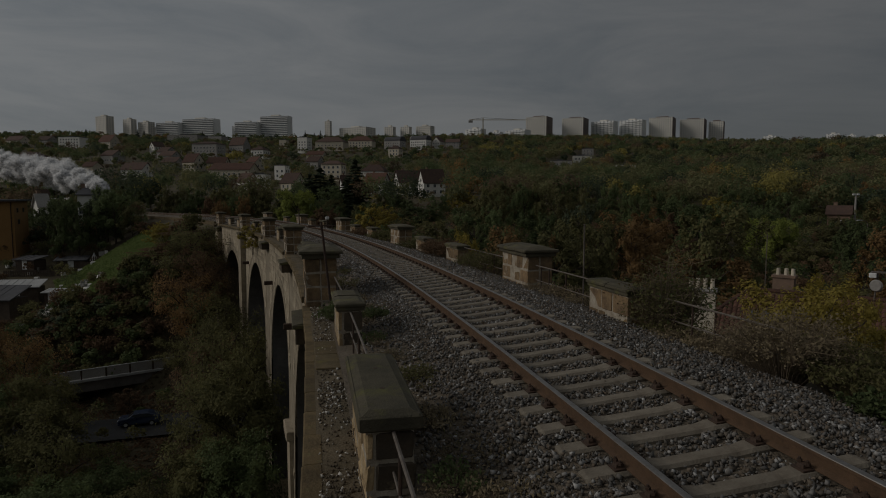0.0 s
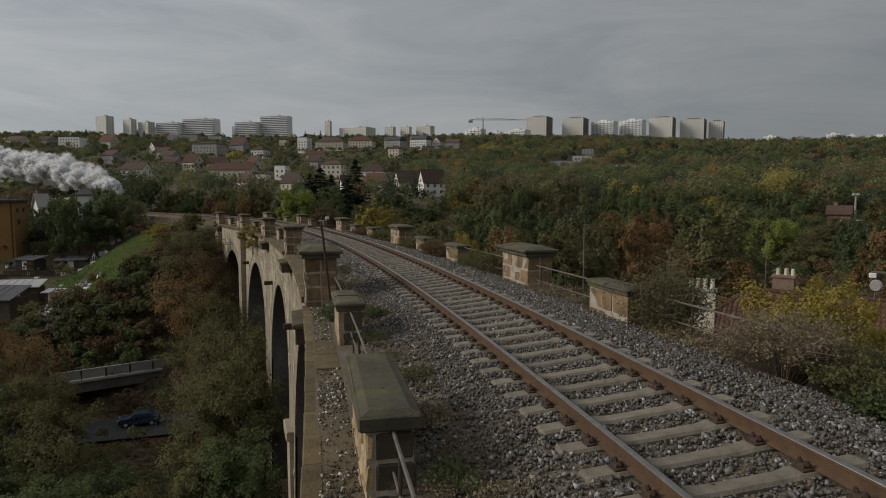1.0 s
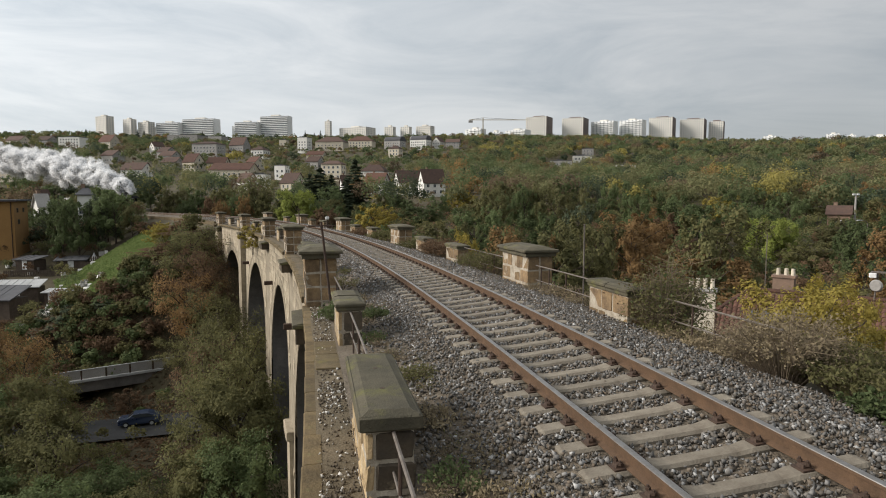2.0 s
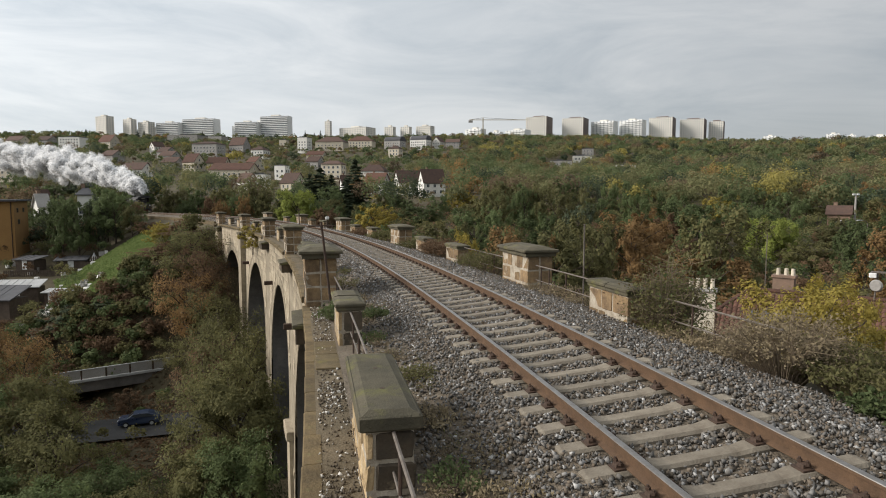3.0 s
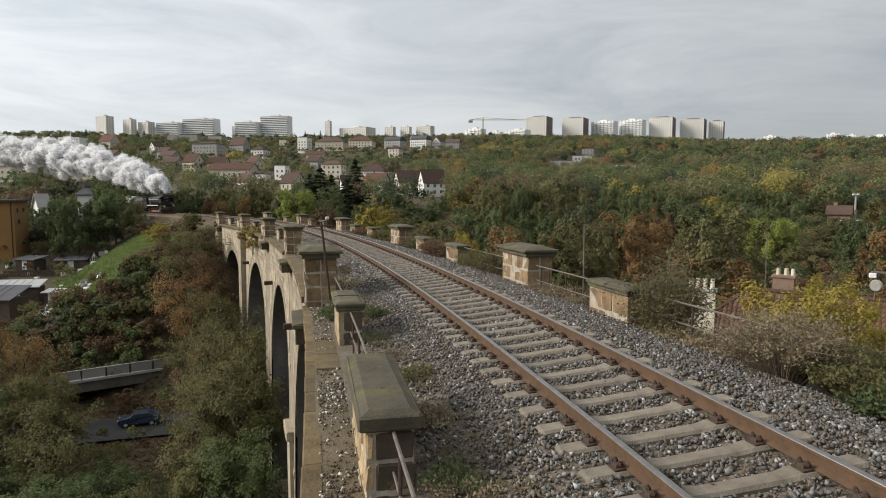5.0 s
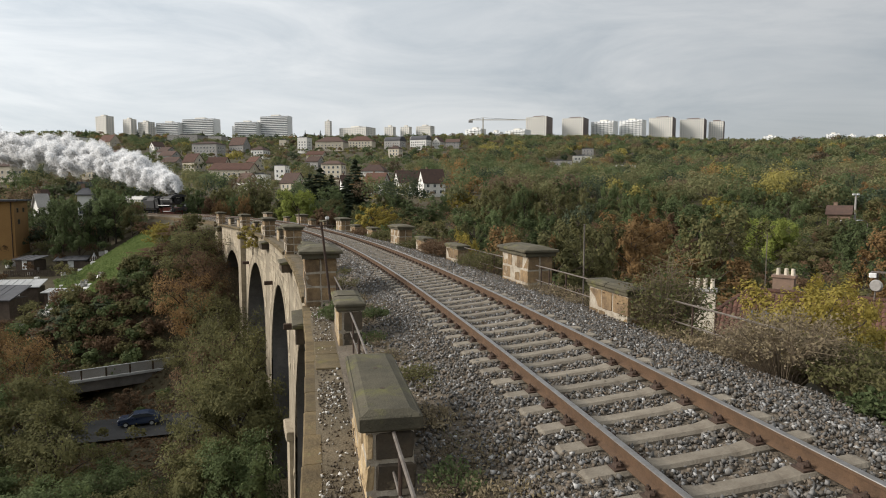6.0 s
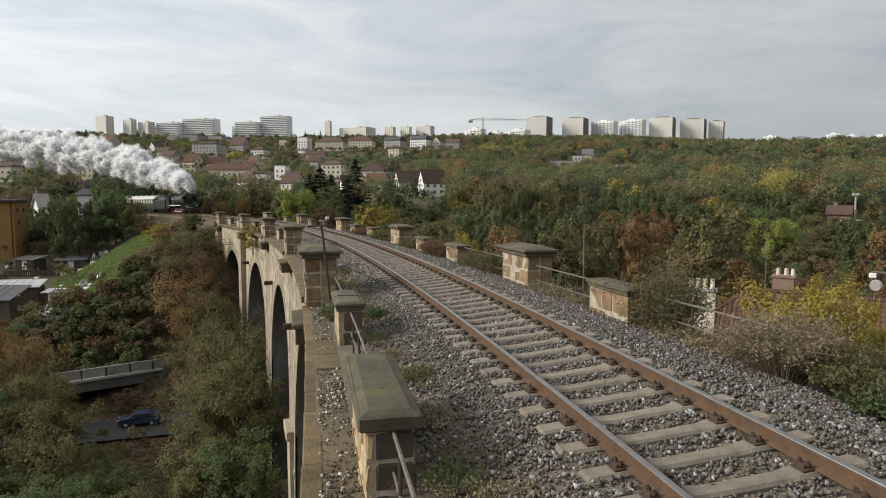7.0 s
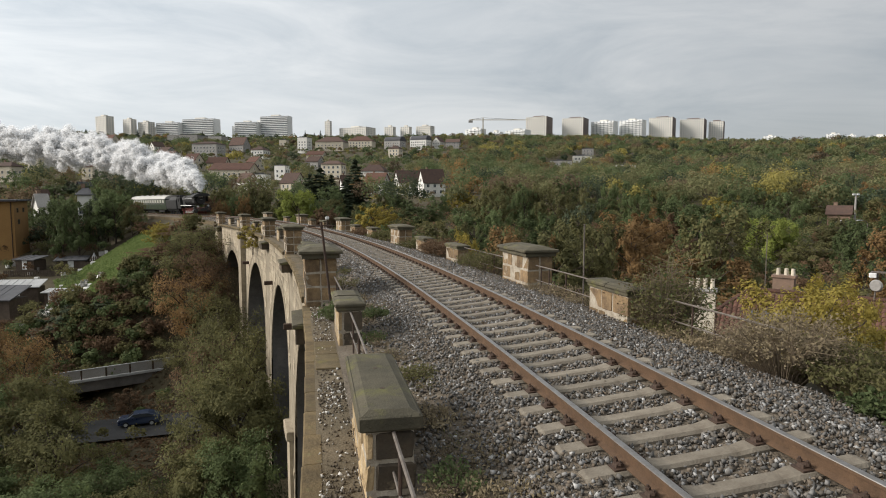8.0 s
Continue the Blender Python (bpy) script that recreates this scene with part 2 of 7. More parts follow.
LEAF = {
    "green": islands("green_leaves", [(0.078, 0.104, 0.044), (0.114, 0.145, 0.060), (0.160, 0.190, 0.078)], 0.8, 0.42, 0.06, objvary=0.2),
    "lime": islands("lime_leaves", [(0.170, 0.205, 0.050), (0.250, 0.285, 0.066), (0.330, 0.350, 0.090)], 0.8, 0.35, 0.1, objvary=0.1),
    "olive": islands("olive_leaves", [(0.097, 0.099, 0.044), (0.145, 0.139, 0.059), (0.204, 0.178, 0.079)], 0.85, 0.42, 0.06, objvary=0.2),
    "yellow": islands("yellow_leaves", [(0.23, 0.195, 0.055), (0.33, 0.265, 0.062), (0.44, 0.345, 0.075)], 0.85, 0.42, 0.1, objvary=0.15),
    "orange": islands("orange_leaves", [(0.175, 0.120, 0.060), (0.250, 0.155, 0.068), (0.320, 0.195, 0.078)], 0.85, 0.42, 0.08, objvary=0.2),
    "brown": islands("brown_leaves", [(0.115, 0.078, 0.05), (0.165, 0.105, 0.062), (0.22, 0.14, 0.082)], 0.9, 0.42, 0.08, objvary=0.2),
    "dark": islands("dark_needles", [(0.048, 0.063, 0.039), (0.075, 0.093, 0.054), (0.105, 0.123, 0.069)], 0.85, 0.15, 0.08, objvary=0.15),
    "tan": islands("dry_leaves", [(0.189, 0.153, 0.097), (0.276, 0.222, 0.135), (0.350, 0.290, 0.185)], 0.9, 0.3, 0.3, objvary=0.15),
}


# the tones for whole crowns, not leaves, with distance haze lightened into the colour
HAZED_TONES = {
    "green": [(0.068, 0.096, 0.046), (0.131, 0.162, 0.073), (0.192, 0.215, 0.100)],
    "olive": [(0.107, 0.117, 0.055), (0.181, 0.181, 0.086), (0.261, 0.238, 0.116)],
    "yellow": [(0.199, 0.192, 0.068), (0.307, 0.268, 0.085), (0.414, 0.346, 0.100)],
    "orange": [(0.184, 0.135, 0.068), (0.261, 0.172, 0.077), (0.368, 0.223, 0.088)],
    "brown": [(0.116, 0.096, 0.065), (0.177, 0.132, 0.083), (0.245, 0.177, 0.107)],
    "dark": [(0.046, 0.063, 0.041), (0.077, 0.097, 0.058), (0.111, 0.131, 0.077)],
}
HAZED_LEAF = {k: islands("far_%s_crowns" % k, v, 0.9, 0.42, 0.09, own=0.12) for k, v in HAZED_TONES.items()}


# ---- mesh helpers ----
class Shape:
    """Collects polygons, then becomes one mesh."""

    def __init__(self):
        self.v, self.f = [], []

    def add(self, verts, faces, m=None):
        o = len(self.v)
        self.v += [tuple(m @ Vector(p)) if m is not None else tuple(p) for p in verts]
        self.f += [tuple(i + o for i in f) for f in faces]
        return self

    def box(self, x0, x1, y0, y1, z0, z1, m=None, bevel=0.0, taper=0.0):
        """A block; bevel chamfers its upper and upright edges, taper narrows its top."""
        if not bevel:
            t = taper
            v = [(x0, y0, z0), (x1, y0, z0), (x1, y1, z0), (x0, y1, z0),
                 (x0 + t, y0 + t, z1), (x1 - t, y0 + t, z1), (x1 - t, y1 - t, z1), (x0 + t, y1 - t, z1)]
            return self.add(v, [(3, 2, 1, 0), (4, 5, 6, 7), (0, 1, 5, 4), (1, 2, 6, 5), (2, 3, 7, 6), (3, 0, 4, 7)], m)
        b = bevel

        def ring(i, z):
            return [(x0 + i + b, y0 + i, z), (x1 - i - b, y0 + i, z), (x1 - i, y0 + i + b, z), (x1 - i, y1 - i - b, z),
                    (x1 - i - b, y1 - i, z), (x0 + i + b, y1 - i, z), (x0 + i, y1 - i - b, z), (x0 + i, y0 + i + b, z)]
        v = ring(b, z0) + ring(0, z0 + b) + ring(0, z1 - b) + ring(b, z1)
        f = [tuple(range(7, -1, -1)), tuple(range(24, 32))]
        for k in range(3):
            f += [(k * 8 + i, k * 8 + (i + 1) % 8, k * 8 + 8 + (i + 1) % 8, k * 8 + 8 + i) for i in range(8)]
        return self.add(v, f, m)

    def tube(self, p, q, r0, r1=None, n=8, caps=True):
        """A round bar from p to q."""
        r1 = r0 if r1 is None else r1
        p, q = Vector(p), Vector(q)
        d = (q - p).normalized()
        u = d.orthogonal().normalized()
        w = d.cross(u)
        v = []
        for c, r in ((p, r0), (q, r1)):
            v += [tuple(c + (u * math.cos(2 * math.pi * i / n) + w * math.sin(2 * math.pi * i / n)) * r) for i in range(n)]
        f = [(i, (i + 1) % n, n + (i + 1) % n, n + i) for i in range(n)]
        if caps:
            f += [tuple(range(n - 1, -1, -1)), tuple(range(n, 2 * n))]
        return self.add(v, f)

    def bar(self, pts, r, n=6):
        for p, q in zip(pts, pts[1:]):
            self.tube(p, q, r, n=n)
        return self

    def ring(self, c, axis, rad, r, n=16, k=6):
        c, axis = Vector(c), Vector(axis).normalized()
        u = axis.orthogonal().normalized()
        w = axis.cross(u)
        v, f = [], []
        for i in range(n):
            a = 2 * math.pi * i / n
            e = u * math.cos(a) + w * math.sin(a)
            for j in range(k):
                b = 2 * math.pi * j / k
                v.append(tuple(c + e * (rad + r * math.cos(b)) + axis * r * math.sin(b)))
        for i in range(n):
            for j in range(k):
                f.append((i * k + j, ((i + 1) % n) * k + j, ((i + 1) % n) * k + (j + 1) % k, i * k + (j + 1) % k))
        return self.add(v, f)

    def prism(self, outline, axis0, axis1, m=None):
        """Extrudes an outline of (y, z) from x = axis0 to x = axis1."""
        n = len(outline)
        v = [(axis0, y, z) for y, z in outline] + [(axis1, y, z) for y, z in outline]
        f = [tuple(range(n)), tuple(range(2 * n - 1, n - 1, -1))]
        f += [(i, n + i, n + (i + 1) % n, (i + 1) % n) for i in range(n)]
        return self.add(v, f, m)

    def mesh(self, name, smooth=False):
        me = bpy.data.meshes.new(name)
        me.from_pydata(self.v, [], self.f)
        if smooth:
            me.polygons.foreach_set("use_smooth", [True] * len(me.polygons))
        me.update()
        return me


def part(name, shape, mat, parent=None, label="", smooth=False, m=None):
    """One mesh object, under a thing or a part where a parent is given."""
    me = shape.mesh(name, smooth) if isinstance(shape, Shape) else shape
    if not me.materials:
        me.materials.append(mat)
    ob = new(name, me)
    if parent:
        ob.parent = parent
    if m is not None:
        ob.matrix_basis = m
    if label:
        ob["label"] = label
    return ob


def empty(name, m, label, category, group="", kind=""):
    ob = new(name)
    ob.matrix_basis = m
    ob.empty_display_size = 0.2
    return tagged(ob, label, category, group, kind)


def quads(name, co, mat, smooth=False):
    """A mesh from an array of separate polygons, shape (n, corners, 3)."""
    n, k = co.shape[:2]
    me = bpy.data.meshes.new(name)
    me.vertices.add(n * k)
    me.vertices.foreach_set("co", np.ascontiguousarray(co, np.float32).ravel())
    me.loops.add(n * k)
    me.loops.foreach_set("vertex_index", np.arange(n * k, dtype=np.int32))
    me.polygons.add(n)
    me.polygons.foreach_set("loop_start", np.arange(0, n * k, k, dtype=np.int32))
    me.materials.append(mat)
    me.update(calc_edges=True)
    return me


# ---- the line of the track: a left-hand curve, falling gently away ----
RAD, HEAD, FALL, CANT = 299.41, 0.1932, -0.0109, 0.0899
MID = Vector((2.5285 - RAD * math.cos(HEAD), 6.0 - RAD * math.sin(HEAD)))


def on_line(s, lat=0.0, z=0.0):
    """The point s metres along the line, lat metres to its right, z above the rail plane's centre."""
    a = HEAD + s / RAD
    return Vector((MID.x + (RAD + lat) * math.cos(a), MID.y + (RAD + lat) * math.sin(a), z + FALL * s))


def canted(s, lat, dz):
    return on_line(s, lat * math.cos(CANT) - dz * math.sin(CANT), lat * math.sin(CANT) + dz * math.cos(CANT))


def line_pose(s, lat=0.0, z=0.0, tilt=0.0):
    """A pose on the line: x to its right, y along it, z up."""
    p = on_line(s, lat, z)
    return pose(p.x, p.y, p.z, math.degrees(math.atan(FALL)), -math.degrees(tilt), math.degrees(HEAD + s / RAD))


def line_of(x, y):
    """s and lat of arrays of places."""
    dx, dy = x - MID.x, y - MID.y
    r = np.hypot(dx, dy)
    a = np.arctan2(dy, dx)
    return (a - HEAD) * RAD, r - RAD


def sweep(shape, s0, s1, step, outline, cant=True):
    """Sweeps an outline of (lat, z) along the line."""
    n = max(2, int(round((s1 - s0) / step)) + 1)
    k = len(outline)
    at = canted if cant else on_line
    v, f = [], []
    for i in range(n):
        s = s0 + (s1 - s0) * i / (n - 1)
        v += [tuple(at(s, a, b)) for a, b in outline]
    for i in range(n - 1):
        for j in range(k):
            f.append((i * k + j, i * k + (j + 1) % k, (i + 1) * k + (j + 1) % k, (i + 1) * k + j))
    f += [tuple(range(k - 1, -1, -1)), tuple((n - 1) * k + j for j in range(k))]
    return shape.add(v, f)


def smooth01(x, a, b):
    t = np.clip((x - a) / (b - a), 0, 1)
    return t * t * (3 - 2 * t)


def ground_z(x, y):
    """Height of the land at arrays of places."""
    x, y = np.asarray(x, float), np.asarray(y, float)
    d = np.hypot(x, y)
    s, lat = line_of(x, y)
    d = np.hypot(0.5 * x, y)
    hill = np.interp(d, [0, 85, 110, 135, 180, 250, 350, 450, 600, 800, 1000, 1300, 5000],
                     [-24, -23, -17, -10, -8, -2, 8, 21, 41, 65, 87, 90, 40])
    hill = hill * np.where(hill > 0, 1 - 0.125 * smooth01(x / np.maximum(y, 1), 0.25, 0.55) * smooth01(d, 500, 900), 1)
    right = smooth01(lat, 0, 25)
    hill = np.maximum(hill, -24 + 11 * right)
    roll = 2.5 * np.sin(x * 0.011 + 1.3) * np.sin(y * 0.009 + 0.4) + 1.5 * np.sin(x * 0.031) * np.cos(y * 0.027)
    hill = hill + roll * smooth01(d, 140, 400)
    # the bank at the near end and the embankment at the far end of the viaduct
    near = -0.80 - np.maximum(0, np.where(lat > 0, lat - 5.5, -lat - 3.6)) * 0.75 - np.maximum(0, s - np.where(lat > 0, 4.5, -6.0)) * 1.1
    far = -0.75 + FALL * s - np.maximum(0, np.abs(lat) - 3.2) * 0.60 - np.maximum(0, 98 - s) * 0.9 - np.maximum(0, s - 330) * 0.5
    back = np.where(y < -10, -1.5 - np.abs(lat) * 0.05, -99)
    return np.maximum.reduce([hill, near, far, back])


def gz(x, y):
    return float(ground_z(np.array([x]), np.array([y]))[0])


# ---- land ----
def make_ground():
    az = np.radians(np.concatenate([np.linspace(-180, -50, 40)[:-1], np.linspace(-50, 50, 221), np.linspace(50, 180, 40)[1:-1]]))
    rad = np.concatenate([[0.02], np.geomspace(3, 160, 110), np.geomspace(168, 1400, 110), np.geomspace(1500, 4800, 12)])
    A, D = np.meshgrid(az, rad, indexing="ij")
    X, Y = D * np.sin(A), D * np.cos(A)
    Z = ground_z(X, Y)
    na, nr = A.shape
    me = bpy.data.meshes.new("ground")
    idx = np.arange(na * nr).reshape(na, nr)
    nx = np.roll(idx, -1, axis=0)
    f = np.stack([idx[:, :-1], idx[:, 1:], nx[:, 1:], nx[:, :-1]], -1).reshape(-1, 4)
    me.from_pydata(np.stack([X, Y, Z], -1).reshape(-1, 3).tolist(), [], f[:, ::-1].tolist())
    me.polygons.foreach_set("use_smooth", [True] * len(me.polygons))
    me.materials.append(M_GROUND)
    tagged(new("ground", me), "brown-green leaf-strewn valley land rising to a plateau", "ground", kind="structure")


make_ground()


def land_sheet(name, label, category, s0, s1, l0, l1, mat, lift=0.12, n=30):
    """A sheet of other growth or surface lying on the land, between stretches of the line."""
    sh = Shape()
    vs = []
    for i in range(n + 1):
        for j in range(n + 1):
            s = s0 + (s1 - s0) * i / n
            lat = l0 + (l1 - l0) * j / n
            wob = 1.2 * math.sin(s * 0.7 + j) * (1 if i in (0, n) or j in (0, n) else 0)
            p = on_line(s + wob, lat + 0.6 * wob)
            vs.append((p.x, p.y, gz(p.x, p.y) + lift))
    w = n + 1
    sh.add(vs, [(i * w + j, (i + 1) * w + j, (i + 1) * w + j + 1, i * w + j + 1) for i in range(n) for j in range(n)])
    ob = part(name, sh, mat, smooth=True)
    return tagged(ob, label, category, kind="structure")


land_sheet("meadow", "mown green grass on the embankment slope", "grass", 101, 138, -24, -7, M_MEADOW, 0.35)


# ---- track ----
S0, S1 = -30.0, 262.0


def cross_z(lat):
    """Height of the ballast across the line."""
    return float(np.interp(lat, [-3.3, -2.6, -1.9, -1.35, 0, 1.35, 2.0, 2.7, 3.6],
                           [-0.66, -0.62, -0.46, -0.285, -0.22, -0.055, -0.13, -0.34, -0.42]))


def ballast_bed():
    sh = Shape()
    lats = [-3.25, -2.6, -1.9, -1.35, -0.75, 0, 0.75, 1.35, 2.0, 2.7, 3.4]
    n = 150
    v = []
    for i in range(n + 1):
        s = S0 + (S1 - S0) * i / n
        v += [tuple(on_line(s, a, cross_z(a) - 0.035)) for a in lats]
    k = len(lats)
    sh.add(v, [(i * k + j, i * k + j + 1, (i + 1) * k + j + 1, (i + 1) * k + j) for i in range(n) for j in range(k - 1)])
    tagged(part("ballast_bed", sh, M_BED, smooth=True), "grey-brown track bed under the loose ballast", "track bed", kind="structure")


ballast_bed()


def rail(lat):
    root = empty("rail", pose(0, 0, 0), "rusty steel rail with a worn shiny head on concrete sleepers", "rail", "rails")
    web = Shape()
    h = 0.159
    sweep(web, S0, S1, 1.0, [(lat - 0.072, -h), (lat + 0.072, -h), (lat + 0.072, -h + 0.012), (lat + 0.012, -h + 0.032), (lat + 0.011, -0.048),
                             (lat + 0.036, -0.036), (lat + 0.036, -0.006), (lat - 0.036, -0.006), (lat - 0.036, -0.036), (lat - 0.011, -0.048),
                             (lat - 0.012, -h + 0.032), (lat - 0.072, -h + 0.012)])
    part("web", web, M_RUST, root)
    head = Shape()
    sweep(head, S0, S1, 1.0, [(lat - 0.034, -0.0055), (lat + 0.034, -0.0055), (lat + 0.030, 0.001), (lat + 0.012, 0.0035), (lat - 0.012, 0.0035), (lat - 0.030, 0.001)])
    part("head", head, M_STEEL, root, "polished running surface")


rail(-0.7535)
rail(0.7535)

SLEEP0, SLEEP_STEP = -1.2471, 0.6267


def sleeper_thing():
    root = empty("sleeper", pose(0, 0, 0), "weathered beige concrete sleeper with rusty rail fastenings", "sleeper", "sleepers")
    sh = Shape()
    # waisted beam: deeper and higher under the rails
    prof = [(-1.25, 0.115, 0.0), (-1.20, 0.13, 0.012), (-0.52, 0.13, 0.012), (-0.38, 0.112, -0.006), (0.38, 0.112, -0.006), (0.52, 0.13, 0.012), (1.20, 0.13, 0.012), (1.25, 0.115, 0.0)]
    v = []
    for x, w, t in prof:
        v += [(x, -w, -0.2), (x, -w, t - 0.03), (x, -w + 0.03, t), (x, w - 0.03, t), (x, w, t - 0.03), (x, w, -0.2)]
    f = [(i * 6 + j, (i + 1) * 6 + j, (i + 1) * 6 + (j + 1) % 6, i * 6 + (j + 1) % 6) for i in range(len(prof) - 1) for j in range(6)]
    f += [(5, 4, 3, 2, 1, 0), tuple(len(v) - 6 + j for j in range(6))]
    sh.add(v, f)
    part("beam", sh, M_SLEEPER, root)
    fast = Shape()
    fast.box(-0.19, 0.19, -0.08, 0.08, 0.012, 0.03)
    for x in (-1, 1):
        fast.box(x * 0.115 - 0.045, x * 0.115 + 0.045, -0.045, 0.045, 0.03, 0.062, taper=0.008)
        for y in (-0.05, 0.05):
            fast.tube((x * 0.12, y, 0.06), (x * 0.12, y, 0.105), 0.014, n=5)
            fast.tube((x * 0.12, y, 0.058), (x * 0.12, y, 0.085), 0.026, n=5)
    me = fast.mesh("fastening")
    for x in (-0.7535, 0.7535):
        part("fastening", me, M_IRON, root, "rusty clamp and bolts", m=pose(x, 0, 0))
    return root


def sleepers():
    first = sleeper_thing()
    k = -48
    made = False
    rest = Shape()
    while True:
        s = SLEEP0 + k * SLEEP_STEP
        k += 1
        if s > S1:
            break
        if s < -29.5:
            continue
        m = line_pose(s, 0.175 * math.sin(CANT), -0.178, CANT) @ pose(0, 0, 0, 0, 0, random.uniform(-0.5, 0.5))
        if -9 < s < 120:
            if not made:
                first.matrix_basis = m
                made = True
            else:
                copy_thing(first, m)
        else:
            rest.box(-1.25, 1.25, -0.13, 0.13, -0.2, 0.0, m)
    tagged(part("far_sleepers", rest, M_SLEEPER), "far row of weathered concrete sleepers", "sleepers", kind="stuff")


sleepers()


def stones(name, label, count, place, lo, hi, mat):
    """Loose broken stones: squashed, jittered octahedra."""
    rng = np.random.default_rng(len(name) + count)
    base = np.array([(1, 0, 0), (-1, 0, 0), (0, 1, 0), (0, -1, 0), (0, 0, 1), (0, 0, -1)], float)
    tri = [(0, 2, 4), (2, 1, 4), (1, 3, 4), (3, 0, 4), (2, 0, 5), (1, 2, 5), (3, 1, 5), (0, 3, 5)]
    P = place(rng, count)
    count = len(P)
    size = rng.uniform(lo, hi, (count, 1, 1)) * rng.uniform(0.7, 1.35, (count, 1, 3))
    V = base[None] * size + rng.normal(0, 1, (count, 6, 3)) * size * 0.30
    q = rng.normal(0, 1, (count, 4))
    q /= np.linalg.norm(q, axis=1, keepdims=True)
    w, x, y, z = q.T
    Rm = np.stack([1 - 2 * (y * y + z * z), 2 * (x * y - z * w), 2 * (x * z + y * w), 2 * (x * y + z * w), 1 - 2 * (x * x + z * z), 2 * (y * z - x * w),
                   2 * (x * z - y * w), 2 * (y * z + x * w), 1 - 2 * (x * x + y * y)], -1).reshape(-1, 3, 3)
    V = np.einsum("nij,nkj->nki", Rm, V) + P[:, None]
    F = (np.array(tri)[None] + 6 * np.arange(count)[:, None, None]).reshape(-1, 3)
    me = bpy.data.meshes.new(name)
    me.vertices.add(count * 6)
    me.vertices.foreach_set("co", V.astype(np.float32).ravel())
    me.loops.add(len(F) * 3)
    me.loops.foreach_set("vertex_index", F.astype(np.int32).ravel())
    me.polygons.add(len(F))
    me.polygons.foreach_set("loop_start", np.arange(0, len(F) * 3, 3, dtype=np.int32))
    me.materials.append(mat)
    me.update(calc_edges=True)
    tagged(new(name, me), label, "gravel", kind="stuff")


LATS = np.linspace(-3.3, 3.6, 60)
CROSS = np.array([cross_z(a) for a in LATS])


def scatter(s0, s1, l0, l1, lift=0.0):
    def place(rng, n):
        s = rng.uniform(s0, s1, n)
        lat = rng.uniform(l0, l1, n)
        # stones lie lower between the sleepers, and none on top of them
        ph = np.abs(((s - SLEEP0) / SLEEP_STEP + 0.5) % 1 - 0.5) * SLEEP_STEP
        keep = (ph > 0.14) | (np.abs(lat) > 1.27) | (rng.random(n) < 0.03)
        keep &= (np.abs(np.abs(lat) - 0.7535) > 0.085)
        # thinner, trodden cover beside the parapet
        thin = np.where(lat < -1.9, 0.35 + 0.3 * np.sin(s * 1.1) * np.sin(lat * 3 + s), 1.0)
        thin = np.where(lat > 2.9, 0.5, thin)
        keep &= rng.random(n) < thin
        s, lat = s[keep], lat[keep]
        a = HEAD + s / RAD
        z = np.interp(lat, LATS, CROSS) + FALL * s + rng.uniform(-0.03, 0.012, len(s)) + lift
        return np.stack([MID.x + (RAD + lat) * np.cos(a), MID.y + (RAD + lat) * np.sin(a), z], -1)
    return place


stones("ballast", "loose grey and brown crushed-stone ballast", 66000, scatter(-5, 14, -2.9, 3.3), 0.012, 0.033, M_BALLAST)
stones("ballast_beyond", "loose grey crushed-stone ballast further along", 44000, scatter(14, 50, -2.8, 3.2), 0.022, 0.046, M_BALLAST)
stones("ballast_far", "distant grey crushed-stone ballast", 10000, scatter(50, 130, -2.7, 3.0), 0.04, 0.08, M_BALLAST)

# ---- viaduct ----
BAY, PIER0, ARCH_R, ARCH_Z = 20.1, 14.8, 7.6, -11.7
WALL_L, WALL_R, DECK = -3.45, 3.95, -0.95
V0, V1 = -30.0, 98.0


def arch_bottom(s):
    """Underside of the viaduct at s: the vault, or None at a pier."""
    u = (s - PIER0) % BAY - BAY / 2
    return ARCH_Z + math.sqrt(ARCH_R ** 2 - u * u) if abs(u) < ARCH_R else None


